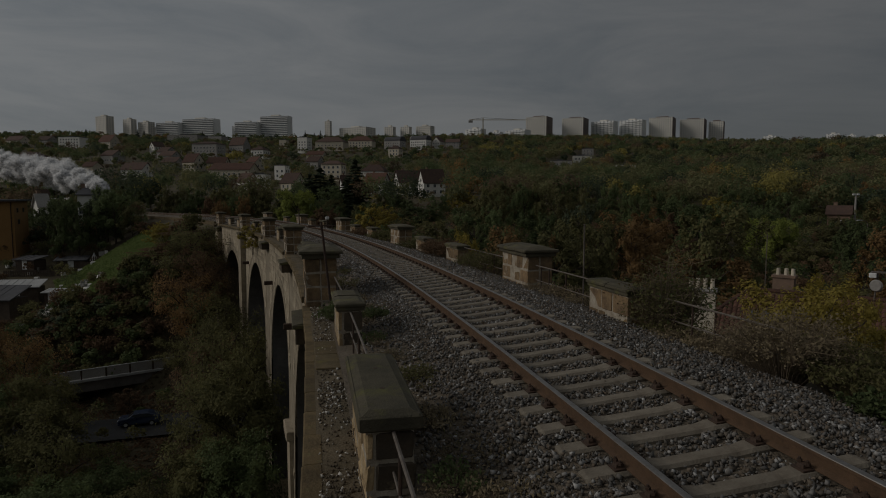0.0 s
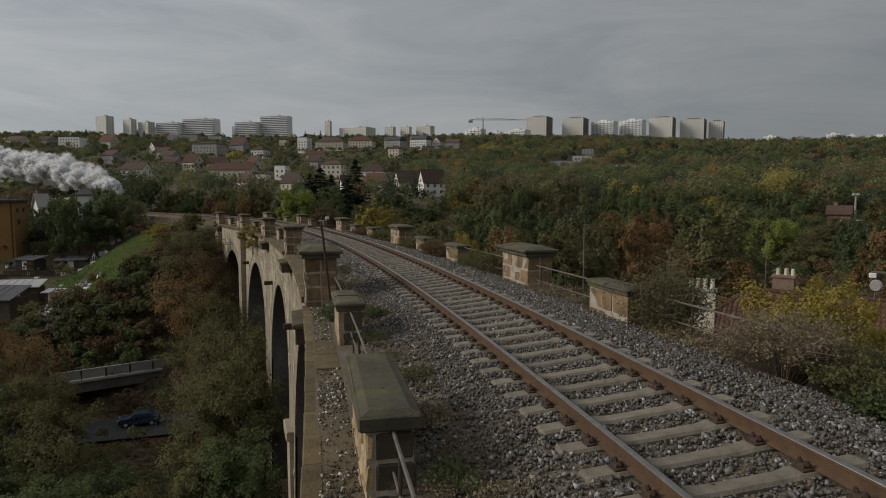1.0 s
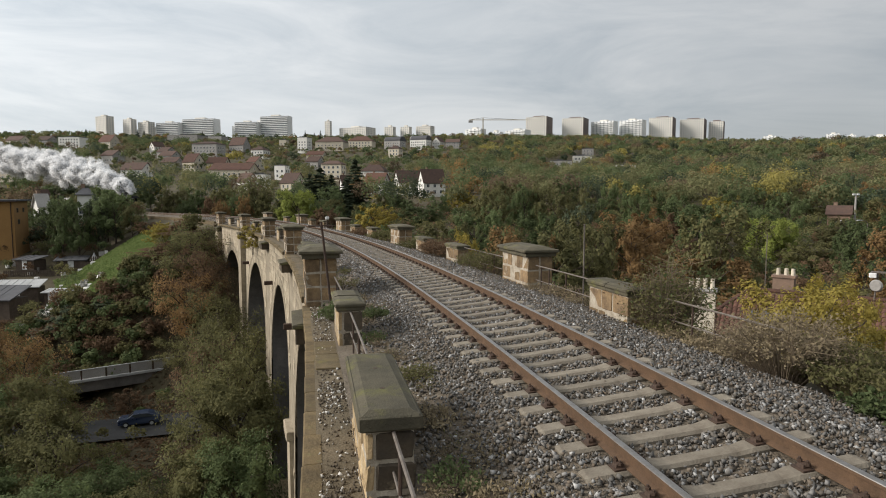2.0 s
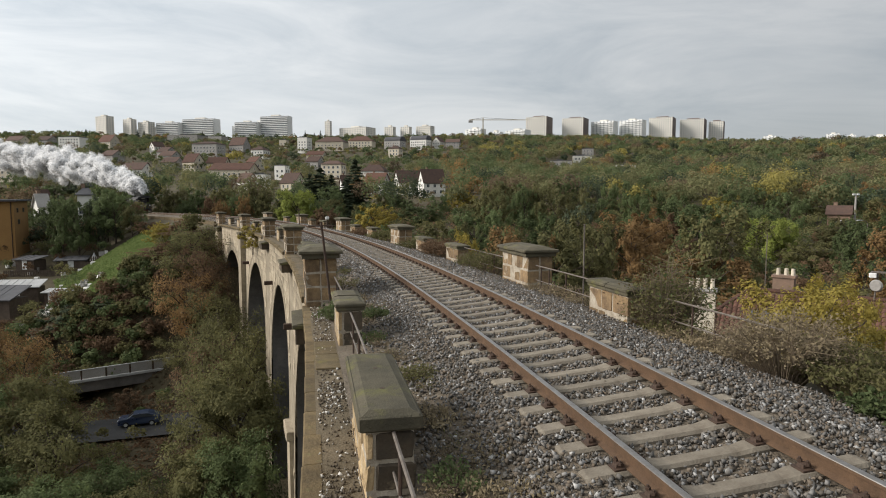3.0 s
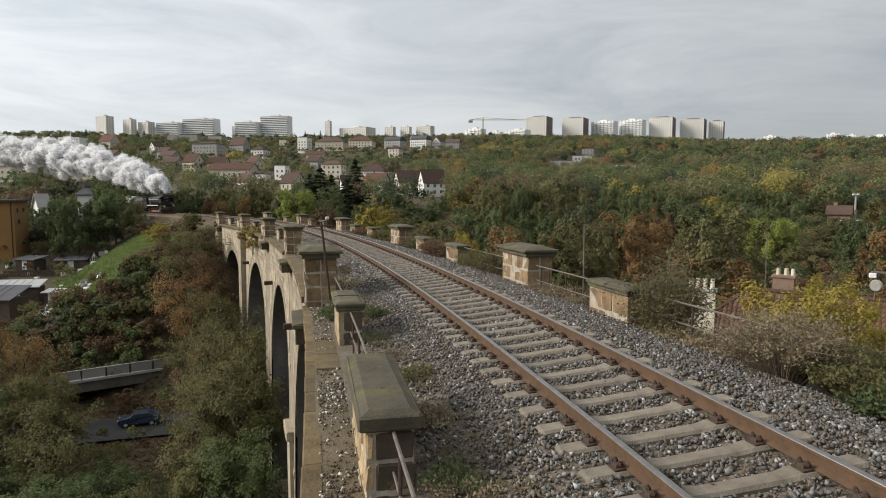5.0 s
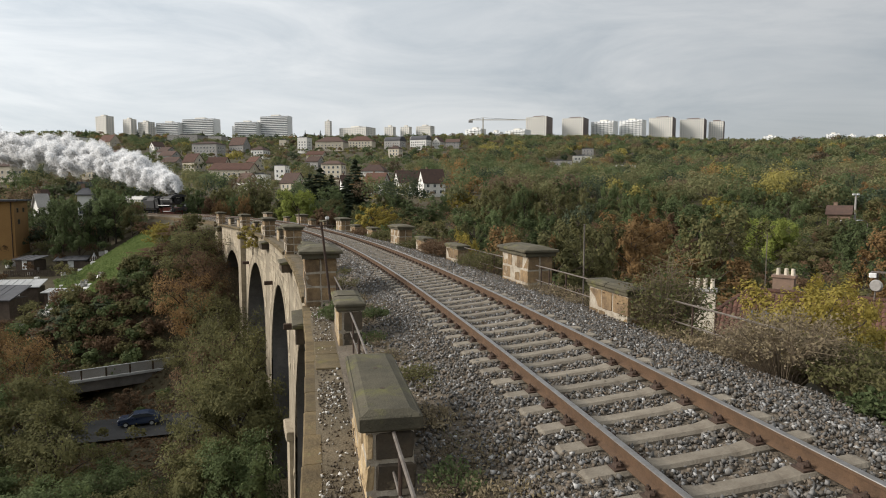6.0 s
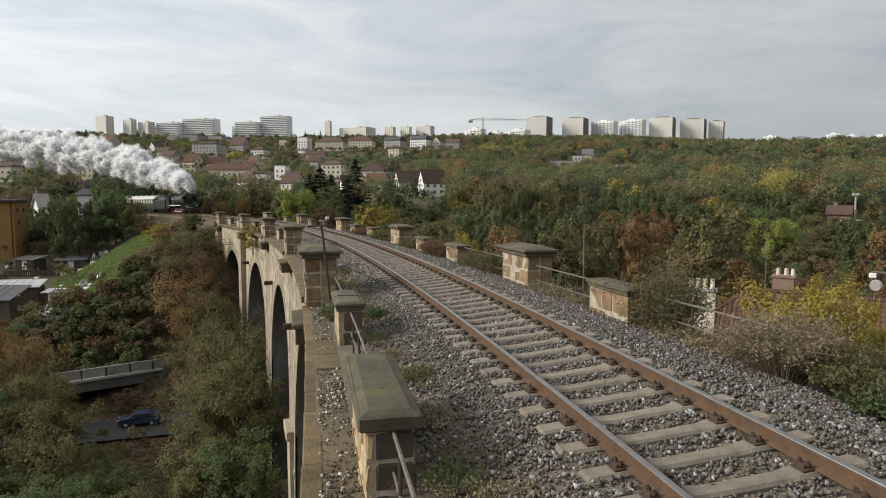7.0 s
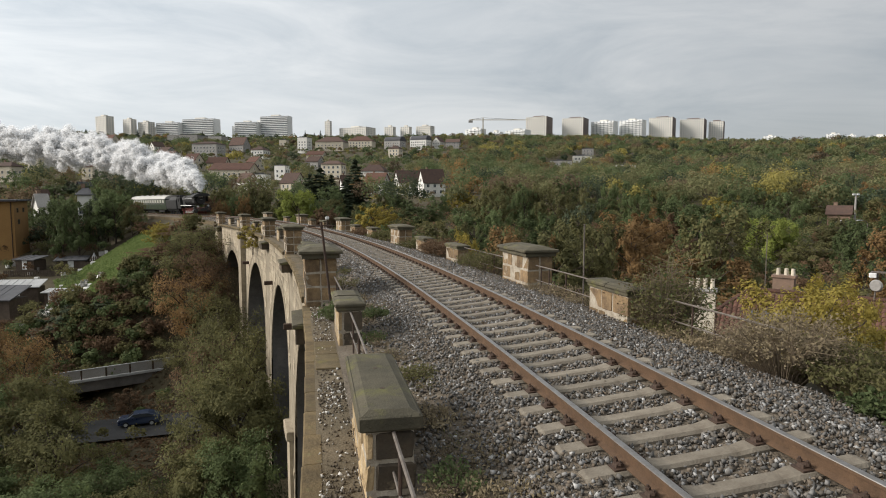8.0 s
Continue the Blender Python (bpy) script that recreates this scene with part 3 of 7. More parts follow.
def viaduct():
    root = empty("viaduct", pose(0, 0, 0), "pale sandstone railway viaduct with tall round arches across the valley", "viaduct", kind="structure")
    face, vault = Shape(), Shape()
    cuts = [V0]
    k = -3
    while True:
        c = PIER0 + BAY * (k + 0.5)
        k += 1
        if c - ARCH_R > V1:
            break
        for i in range(25):
            s = c - ARCH_R * math.cos(math.pi * i / 24)
            if V0 < s < V1:
                cuts.append(s)
    cuts.append(V1)
    for s, e in zip(cuts, cuts[1:]):
        mid = arch_bottom((s + e) / 2)
        zs = [-40.0, -40.0]
        if mid is not None:
            zs = [arch_bottom(q) if arch_bottom(q) is not None else ARCH_Z for q in (s, e)]
        for lat, flip in ((WALL_L, False), (WALL_R, True)):
            nb = 1 if mid is not None else 6
            for b in range(nb):
                # piers widen slightly downwards
                t0, t1 = b / nb, (b + 1) / nb
                q = []
                for ss, zb, t in ((s, zs[0], t0), (e, zs[1], t0), (e, zs[1], t1), (s, zs[0], t1)):
                    z = DECK + (zb - DECK) * t
                    out = 0.018 * max(0.0, -z - 4)
                    q.append(tuple(on_line(ss, lat - out if lat < 0 else lat + out, z)))
                face.add(q, [(0, 1, 2, 3) if not flip else (3, 2, 1, 0)])
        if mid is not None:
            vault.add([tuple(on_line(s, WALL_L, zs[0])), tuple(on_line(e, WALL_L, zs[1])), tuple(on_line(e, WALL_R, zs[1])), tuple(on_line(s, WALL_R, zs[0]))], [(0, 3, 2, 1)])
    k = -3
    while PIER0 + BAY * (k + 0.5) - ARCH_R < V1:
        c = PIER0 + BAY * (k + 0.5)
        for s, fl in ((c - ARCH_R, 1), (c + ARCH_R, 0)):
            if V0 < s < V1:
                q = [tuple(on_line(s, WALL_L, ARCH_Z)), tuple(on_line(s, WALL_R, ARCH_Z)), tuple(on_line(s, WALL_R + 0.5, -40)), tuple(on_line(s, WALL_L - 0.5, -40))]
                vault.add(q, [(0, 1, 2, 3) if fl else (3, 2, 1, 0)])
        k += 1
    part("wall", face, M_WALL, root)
    # Vault undersides and pier flanks are coloured darker and greyer than the wall faces.
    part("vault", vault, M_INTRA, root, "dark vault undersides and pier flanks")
    deck = Shape()
    sweep(deck, V0, V1, 2.0, [(WALL_L - 0.27, -1.0), (WALL_L - 0.27, -0.80), (WALL_R - 0.02, -0.80), (WALL_R - 0.02, -1.2)], cant=False)
    part("deck", deck, M_SOIL, root, "dusty earth and crumbled stone beside the ballast")
    return root


VIADUCT = viaduct()


def pilasters():
    sh = Shape()
    w = 1.15
    # shaft, projecting block, slab and sloped weathering
    z0 = -1.42
    sh.box(-0.62, 0.05, -w, w, -36, -1.9)
    low = sh.mesh("pilaster")
    blk = Shape()
    blk.box(-0.66, 0.05, -w - 0.06, w + 0.06, -1.9, z0, bevel=0.02)
    blkm = blk.mesh("pilaster_head")
    slab = Shape()
    slab.box(-0.76, 0.05, -w - 0.16, w + 0.16, z0, z0 + 0.13, bevel=0.02)
    v = [(-0.74, -w - 0.14, z0 + 0.13), (-0.74, w + 0.14, z0 + 0.13), (0.04, w + 0.14, z0 + 0.13), (0.04, -w - 0.14, z0 + 0.13), (0.04, -w - 0.1, z0 + 0.24), (0.04, w + 0.1, z0 + 0.24)]
    slab.add(v, [(0, 3, 2, 1), (0, 1, 5, 4), (0, 4, 3), (1, 2, 5), (2, 3, 4, 5)])
    slabm = slab.mesh("pilaster_cap")
    imp = Shape()
    imp.box(-0.62, 0.05, -w - 0.16, w + 0.16, -12.3, -11.7, bevel=0.05)
    impm = imp.mesh("impost")
    foot = Shape().box(-0.42, 0.05, -w - 0.05, w + 0.05, -36, -12.3).mesh("pilaster")
    for k in range(0, 5):
        m = line_pose(PIER0 + BAY * k, WALL_L, 0)
        if k > 2:
            part("pilaster", low, M_WALL, VIADUCT, m=m)
        part("pilaster_head", blkm, M_SANDD, VIADUCT, "soot-dark projecting block", m=m)
        part("pilaster_cap", slabm, M_CAP, VIADUCT, "mossy sloping capstone", m=m)
        if k == 1:
            part("impost", impm, M_WALL, VIADUCT, "projecting pale stone band", m=m)
            part("pilaster", foot, M_WALL, VIADUCT, m=m)


pilasters()


def coping_stones():
    """Edge stones along the top of the outer wall."""
    sh = Shape()
    sh.box(-0.47, -0.22, -0.49, 0.49, -0.22, 0.0, bevel=0.018)
    me = sh.mesh("coping_stone")
    s = V0 + 0.5
    while s < V1:
        if abs((s - PIER0 + BAY / 2) % BAY - BAY / 2) > 1.2:
            z = -0.80 + random.uniform(-0.012, 0.012)
            part("coping_stone", me, M_LEDGE, VIADUCT, m=line_pose(s, WALL_L + 0.03 + random.uniform(-0.012, 0.012), z) @ pose(0, 0, 0, 0, random.uniform(-1, 1), random.uniform(-0.6, 0.6)))
        s += 1.0


coping_stones()


def ledge_slabs():
    """Mossy paving slabs on the ledge beside the coping."""
    rng = random.Random(9)
    for s, ln in ((-2.6, 1.3), (-1.2, 1.35), (0.15, 1.2), (6.9, 1.1), (8.1, 1.2)):
        sl = Shape().box(-0.24, 0.24, -ln / 2, ln / 2, -0.06, 0.0, bevel=0.014)
        sl.v = [(x + rng.uniform(-0.008, 0.008), y + rng.uniform(-0.008, 0.008), z + rng.uniform(-0.006, 0.006)) for x, y, z in sl.v]
        part("ledge_slab", sl, M_MOSS, VIADUCT, "mossy yellow-brown paving slab", m=line_pose(s, -3.46, -0.772))


M_MOSS = material("mossy_slab", (0.17, 0.125, 0.065), (0.10, 0.08, 0.045), 3.2, 0.95, bump=0.7, fine=32, vary=0.2, stain=((0.16, 0.14, 0.04), 0.54))
ledge_slabs()


def parapet_pillar(name, label, l0, l1, length, z0, z1, cap_h, over, courses, dark):
    """A masonry pillar on the viaduct: mortar core, separate stones, moulded capstone."""
    root = empty(name, pose(0, 0, 0), label, "stone pillar", "parapet pillars")
    core = Shape()
    core.box(l0 + 0.008, l1 - 0.008, -length / 2 + 0.008, length / 2 - 0.008, z0, z1)
    part("core", core, M_MORTAR, root, "pale lime mortar joints")
    h = (z1 - z0) / courses
    for c in range(courses):
        za, zb = z0 + c * h + 0.022, z0 + (c + 1) * h - 0.022
        n = max(2, int(round(length / 0.52)))
        cuts = [-length / 2 + length * i / n + (random.uniform(-0.09, 0.09) if 0 < i < n else 0) for i in range(n + 1)]
        if c % 2:
            cuts = [cuts[0]] + [x + 0.22 for x in cuts[1:-2]] + [cuts[-1]] if n > 2 else [cuts[0], 0.12, cuts[-1]]
        for a, b in zip(cuts, cuts[1:]):
            if b - a < 0.1:
                continue
            j = [random.uniform(-0.010, 0.012) for _ in range(2)]
            ends = [(l0 - j[0], (l0 + l1) / 2 - 0.012), ((l0 + l1) / 2 + 0.012, l1 + j[1])] if l1 - l0 > 0.7 else [(l0 - j[0], l1 + j[1])]
            sun_side = dark > 0.5 and l1 - l0 < 0.7
            if sun_side:
                # cream stones carry the sunlit left side in their colour, sooty ones behind
                ends = [(l0 - j[0], l0 + 0.085), (l0 + 0.10, l1 + j[1])]
            for side, (p, q) in enumerate(ends):
                st = Shape()
                ya = a + 0.022 if a > -length / 2 + 0.01 else a - random.uniform(0, 0.012)
                yb = b - 0.022 if b < length / 2 - 0.01 else b + random.uniform(0, 0.012)
                st.box(p, q, ya, yb, za, zb, bevel=0.022)
                st.v = [(x + random.uniform(-0.011, 0.011), y + random.uniform(-0.016, 0.016), z + random.uniform(-0.014, 0.014)) for x, y, z in st.v]
                part("stone", st, M_SUNSIDE if sun_side and not side else M_SANDD if random.random() < dark else M_SAND, root)
    # capstone in slabs with open joints; the long near block has a single slab
    o = over
    total = length + 2 * o
    n = 1 if length > 2.42 and l1 - l0 < 0.6 else max(2, int(round(total / 1.0)))
    for i in range(n):
        cap = Shape()
        ya, yb = -total / 2 + total * i / n + (0.006 if i else 0), -total / 2 + total * (i + 1) / n - (0.006 if i < n - 1 else 0)
        ia, ib = (0 if i else 0.45 * o), (0 if i < n - 1 else 0.45 * o)
        if n > 1:
            cap.box(l0 - o * 0.55, l1 + o * 0.55, ya + ia, yb - ib, z1, z1 + cap_h * 0.42, bevel=0.012)
        zt = z1 + cap_h * (random.uniform(0.80, 0.84) if o < 0.1 else 0.68)
        cap.box(l0 - o, l1 + o, ya, yb, z1 + (cap_h * 0.38 if n > 1 else 0.0), zt, bevel=0.022)
        t = 0.32 if o > 0.1 else 0.09
        fa, fb = (0.0 if i else t), (0.0 if i < n - 1 else t)
        L0, L1, A, B, zz = l0 - o + 0.03, l1 + o - 0.03, ya + (0.012 if i else 0.03), yb - (0.012 if i < n - 1 else 0.03), zt + cap_h * (0.18 if o < 0.1 else 0.30)
        cap.add([(L0, A, zt), (L1, A, zt), (L1, B, zt), (L0, B, zt), (L0 + t, A + fa, zz), (L1 - t, A + fa, zz), (L1 - t, B - fb, zz), (L0 + t, B - fb, zz)],
                [(4, 5, 6, 7), (0, 1, 5, 4), (1, 2, 6, 5), (2, 3, 7, 6), (3, 0, 4, 7)])
        cap.v = [(x + random.uniform(-0.008, 0.008), y + random.uniform(-0.004, 0.004), z + random.uniform(-0.007, 0.007)) for x, y, z in cap.v]
        part("capstone", cap, M_CAP, root, "mossy grey moulded capstone slab")
    return root


def pillars():
    lab_t = "tall blocky sandstone parapet pillar under a broad mossy capstone"
    lab_l = "low sandstone parapet block under a worn mossy capstone"
    kinds = [
        ("tall_pillar", lab_t, -0.57, 0.33, 2.3, -1.05, 0.66, 0.34, 0.19, 4, 0.6, -3.22, [PIER0 + BAY * k for k in range(0, 5)], 0.0),
        ("tall_pillar", lab_t, -0.42, 0.42, 2.4, -0.75, 0.58, 0.32, 0.17, 3, 0.12, 3.52, [14.55 + BAY * k for k in range(0, 5)], 0.0),
        ("low_pillar", lab_l, -0.25, 0.25, 1.70, -0.85, 0.05, 0.20, 0.075, 2, 0.95, -2.95, [8.65, 21.5, 28.6, 41.7, 48.8, 61.8, 68.9, 81.9, 89.0], 0.0),
        ("low_pillar", lab_l, -0.25, 0.25, 1.90, -0.75, 0.22, 0.20, 0.075, 2, 0.1, 3.35, [8.15, 22.4, 28.4, 42.5, 48.8, 62.6, 68.9, 82.7], 0.0),
    ]
    for name, lab, l0, l1, length, z0, z1, ch, ov, co, dark, lat, places, _ in kinds:
        first = parapet_pillar(name, lab, l0, l1, length, z0, z1, ch, ov, co, dark)
        first.matrix_basis = line_pose(places[0], lat)
        for s in places[1:]:
            copy_thing(first, line_pose(s, lat))
    near = parapet_pillar("low_pillar", "long low parapet block with a broad drilled capstone, soot-stained", -0.25, 0.25, 2.45, -0.95, 0.03, 0.20, 0.075, 3, 1.0)
    near.matrix_basis = line_pose(1.95, -2.98)
    # Thin dark discs on the slab stand for the shade inside two drilled holes.
    holes = Shape()
    for y in (-0.45, 0.42):
        holes.tube((0.0, y, 0.226), (0.0, y, 0.236), 0.03, n=10)
    part("socket", holes, M_IRON, near, "two dark discs standing for dowel holes")


pillars()


def railing(lat, s0, s1, z, drop, posts, rings, label):
    root = empty("railing", pose(0, 0, 0), label, "railing", "railings")
    n = max(2, int((s1 - s0) / 1.5))
    for dz in (0.0, -drop):
        t = Shape()
        t.bar([tuple(on_line(s0 + (s1 - s0) * i / n, lat, z + dz)) for i in range(n + 1)], 0.021 if dz == 0 else 0.016)
        part("rail_tube", t, M_TUBE, root)
    for s in posts:
        t = Shape()
        t.tube(on_line(s, lat, z), on_line(s, lat, z - 0.95), 0.02, n=6)
        part("post", t, M_IRON, root)
    for s in rings:
        t = Shape()
        a = HEAD + s / RAD
        t.ring(on_line(s, lat, z - drop), (math.cos(a), math.sin(a), 0), 0.115, 0.014)
        part("ring", t, M_IRON, root, "wrought-iron ring on the lower bar")


railing(3.38, 9.2, 13.35, 0.30, 0.46, [11.1, 12.3, 12.9], [10.3, 12.0], "thin rusty tube railing between two stone pillars")
railing(3.62, 3.2, 7.2, 0.26, 0.42, [4.9, 5.6, 6.3], [4.4, 6.3], "thin rusty tube railing among dry bushes")
railing(3.40, 15.9, 21.5, 0.30, 0.46, [17.5, 19.5], [18.4], "thin rusty tube railing between two stone pillars")
railing(-2.95, -3.5, 0.75, 0.02, 0.42, [-1.0, 0.15], [], "thin rusty tube railing fixed to the long parapet block")
railing(-2.95, 3.2, 7.8, 0.02, 0.42, [4.4, 5.6, 7.0], [5.0], "thin rusty tube railing between two low parapet blocks")
railing(-2.95, 9.6, 13.6, 0.10, 0.42, [11.0, 12.6], [], "thin rusty tube railing against the tall pillar")


def ashlar():
    """Squared stones of the outer wall and the ring of arch stones."""
    meshes = {}
    for ln in (0.8, 0.95, 1.1):
        meshes[ln] = Shape().box(-0.03, 0.06, 0.012, ln - 0.012, 0.012, 0.408).mesh("stone")
    rest = Shape()
    count = 0
    rng = random.Random(77)
    z = DECK - 0.42
    row = 0
    while z > -15:
        s = 15.2 + (0.4 if row % 2 else 0)
        while s < V1 - 1:
            ln = rng.choice((0.8, 0.95, 1.1))
            near_pier = abs((s + ln / 2 - PIER0 + BAY / 2) % BAY - BAY / 2)
            u = [((q - PIER0) % BAY) - BAY / 2 for q in (s, s + ln)]
            top = max(math.hypot(a, 0) for a in u)
            clear = all(math.hypot(a, z - ARCH_Z) > ARCH_R + 0.68 or (z < ARCH_Z and abs(a) > ARCH_R + 0.1) for a in u)
            if near_pier > 1.25 + ln / 2 and clear:
                out = 0.018 * max(0.0, -z - 4)
                m = line_pose(s, WALL_L - out - rng.uniform(0, 0.02), z)
                if count < 300 and s < 75 and z > -9:
                    part("stone", meshes[ln], M_WALL, VIADUCT, m=m)
                    count += 1
                else:
                    rest.box(-0.03, 0.06, 0.012, ln - 0.012, 0.012, 0.408, m)
            s += ln
        z -= 0.42
        row += 1
    part("ashlar", rest, M_WALL, VIADUCT)["kind"] = "stuff"
    v0, n = ARCH_R + 0.005, 38
    da = math.pi / n / 2 * 0.94
    ring = Shape()
    q = []
    for x in (-0.055, 0.08):
        for r, k in ((v0, -1), (v0, 1), (v0 + 0.65, 1), (v0 + 0.65, -1)):
            q.append((x, math.sin(da * k) * r, math.cos(da * k) * r))
    ring.add(q, [(0, 1, 2, 3), (7, 6, 5, 4), (0, 4, 5, 1), (1, 5, 6, 2), (2, 6, 7, 3), (3, 7, 4, 0)])
    me = ring.mesh("arch_stone")
    for k in range(4):
        c = PIER0 + BAY * (k + 0.5)
        base = line_pose(c, WALL_L, ARCH_Z)
        for i in range(n):
            a = -90 + 180 * (i + 0.5) / n
            # follow the curve of the wall
            ss = c - math.sin(radians(a)) * ARCH_R
            p = on_line(ss, WALL_L, ARCH_Z)
            mm = line_pose(ss, WALL_L, 0)
            mm.translation = p - mm.to_3x3() @ Vector((0, -math.sin(radians(a)) * ARCH_R, 0))
            part("arch_stone", me, M_WALL, VIADUCT, m=mm @ pose(0, 0, 0, a, 0, 0))


ashlar()


def drain_spouts():
    for s in (30.6, 51.0, 71.2):
        sp = Shape().box(-0.75, 0.05, -0.16, 0.16, -0.12, 0.12, bevel=0.02).box(-0.75, 0.05, -0.20, 0.20, -0.20, -0.12)
        part("drain_spout", sp, M_IRON, VIADUCT, "dark stone drain spout", m=line_pose(s, WALL_L, -4.55))


drain_spouts()


# ---- houses of the village ----
PLOTS = []


def windows_on(root, w, z0, h, y, facing, n, rows, wide=1.1, tall=1.35):
    """Window units in a wall: frame with a dark pane set back in it."""
    fr, gl = Shape(), Shape()
    fr.box(-wide / 2 - 0.09, wide / 2 + 0.09, -0.05, 0.06, -0.09, 0.0)
    fr.box(-wide / 2 - 0.09, wide / 2 + 0.09, -0.05, 0.06, tall, tall + 0.09)
    fr.box(-wide / 2 - 0.09, -wide / 2, -0.05, 0.06, 0, tall)
    fr.box(wide / 2, wide / 2 + 0.09, -0.05, 0.06, 0, tall)
    fr.box(-0.035, 0.035, -0.045, 0.05, 0, tall)
    gl.box(-wide / 2, wide / 2, -0.02, 0.05, 0, tall)
    fm, gm = fr.mesh("window"), gl.mesh("pane")
    for r in range(rows):
        for i in range(n):
            x = -w / 2 + w * (i + 0.5) / n
            m = pose(0, 0, 0, 0, 0, facing) @ pose(x, -y, z0 + r * h)
            f = part("window", fm, M_WPAINT, root, m=m)
            part("pane", gm, M_GLASS, f)


def house(x, y, w, d, wh, rh, wall, roof, rot, kind, label, z=None, detail=True):
    """A house: walls, roof with overhang, chimney and windows."""
    z = gz(x, y) - 1.2 if z is None else z
    PLOTS.append((x, y, w))
    root = empty("house", pose(x, y, z, 0, 0, rot), label, "house")
    wh += 1.0
    sh = Shape()
    sh.box(-w / 2, w / 2, -d / 2, d / 2, 0, wh)
    o = 0.45
    ro = Shape()
    if kind == "gable":
        sh.add([(-w / 2, -d / 2, wh), (-w / 2, d / 2, wh), (-w / 2, 0, wh + rh - 0.15), (w / 2, -d / 2, wh), (w / 2, d / 2, wh), (w / 2, 0, wh + rh - 0.15)], [(0, 2, 1), (3, 4, 5)])
        k = rh / (d / 2)
        for sg in (-1, 1):
            a, b = (0, wh + rh), (sg * (d / 2 + o), wh - o * k)
            ro.prism([a, b, (b[0], b[1] + 0.22), (0, a[1] + 0.22)][::sg], -w / 2 - o, w / 2 + o)
    elif kind == "hip":
        t = min(w, d) / 2 * 0.9
        a, b = w / 2 + o, d / 2 + o
        v = [(-a, -b, wh), (a, -b, wh), (a, b, wh), (-a, b, wh), (-a, -b, wh + 0.2), (a, -b, wh + 0.2), (a, b, wh + 0.2), (-a, b, wh + 0.2),
             (-max(a - t, 0.5), 0, wh + rh), (max(a - t, 0.5), 0, wh + rh)]
        ro.add(v, [(3, 2, 1, 0), (0, 1, 5, 4), (1, 2, 6, 5), (2, 3, 7, 6), (3, 0, 4, 7), (4, 5, 9, 8), (6, 7, 8, 9), (5, 6, 9), (7, 4, 8)])
    elif kind == "barrel":
        out = [(d / 2 * math.cos(math.pi * i / 10), wh + rh * math.sin(math.pi * i / 10)) for i in range(11)]
        ro.prism([(p * 1.05, q + 0.1) for p, q in out], -w / 2 + 0.3, w / 2 + 0.3)
        sh.prism(out, -w / 2 - 0.2, -w / 2 + 0.2)
    else:
        ro.box(-w / 2 - 0.15, w / 2 + 0.15, -d / 2 - 0.15, d / 2 + 0.15, wh, wh + 0.35)
        ro.box(-w / 2 * 0.4, w / 2 * 0.2, -d / 2 * 0.4, d / 2 * 0.3, wh + 0.35, wh + 0.35 + rh * 0.6)
    part("wall", sh, wall, root)
    part("roof", ro, roof, root)
    if kind in ("gable", "hip"):
        c = Shape()
        c.box(-w * 0.2 - 0.4, -w * 0.2 + 0.4, d * 0.08 - 0.3, d * 0.08 + 0.3, wh + rh * 0.4, wh + rh + 0.9)
        c.box(-w * 0.2 - 0.48, -w * 0.2 + 0.48, d * 0.08 - 0.38, d * 0.08 + 0.38, wh + rh + 0.9, wh + rh + 1.0)
        part("chimney", c, M_BRICKC, root)
    rows = max(1, min(4, int((wh - 2.0) / 2.7)))
    n = max(2, min(7, int(w / 2.8)))
    windows_on(root, w * 0.9, 2.6, 2.7, d / 2, 0, n, rows)
    if abs(rot) > 8:
        windows_on(root, d * 0.8, 2.6, 2.7, w / 2, -90 if rot > 0 else 90, max(1, int(d / 3.2)), rows)
    if kind == "gable" and rh > 3:
        windows_on(root, d * 0.3, wh + 0.2, 2.7, w / 2, -90 if rot > 0 else 90, 1, 1)
    return root


house(-188.1, 586.0, 15.6, 10.5, 8.4, 6.9, M_GREYP, M_TILED, -20, "gable", "grey house with a steep brown roof")
house(-152.9, 530.0, 11.4, 11.2, 7.2, 3.3, M_PLASTER, M_TILED, -15, "hip", "white house with a brown hipped roof")
house(-127.4, 386.0, 25.0, 16.8, 5.0, 4.2, M_CREAM, M_TILE, -5, "gable", "long cream house with a red tiled roof")
house(-91.2, 318.0, 6.3, 6.2, 7.8, 0.9, M_PLASTER, M_SLATE, -10, "flat", "white flat-roofed modern house")
house(-96.8, 312.0, 7.2, 7.1, 4.9, 3.9, M_PLASTER, M_TILED, -30, "gable", "white house with a dark steep roof")
house(-96.4, 379.0, 6.9, 6.8, 8.3, 0.7, M_PLASTER, M_SLATE, -15, "flat", "bright white cubic house")
house(-74.0, 311.0, 10.3, 7.0, 4.3, 4.5, M_CREAM, M_TILED, -35, "gable", "house under a long brown roof")
house(-63.9, 369.0, 12.2, 8.3, 9.5, 2.3, M_CREAM, M_TILED, -12, "hip", "cream villa with a low hipped roof")
house(-39.5, 365.0, 13.9, 9.4, 6.1, 3.9, M_PLASTER, M_TILED, -12, "hip", "white villa with a dark hipped roof")
house(-31.6, 302.0, 10.5, 7.1, 5.3, 4.4, M_GREYP, M_TILE, -25, "gable", "house with a red-brown tiled roof")
house(-45.3, 292.0, 3.9, 3.8, 6.2, 3.2, M_PLASTER, M_TILED, 24, "gable", "narrow white-gabled house behind firs")
house(-16.7, 298.0, 11.4, 7.7, 5.8, 5.4, M_PLASTER, M_TILED, 24, "gable", "white-gabled chalet with a steep brown roof")
house(-5.2, 287.0, 10.5, 7.1, 6.7, 5.7, M_PLASTER, M_TILED, 24, "gable", "white-gabled chalet with a steep brown roof and dormers")
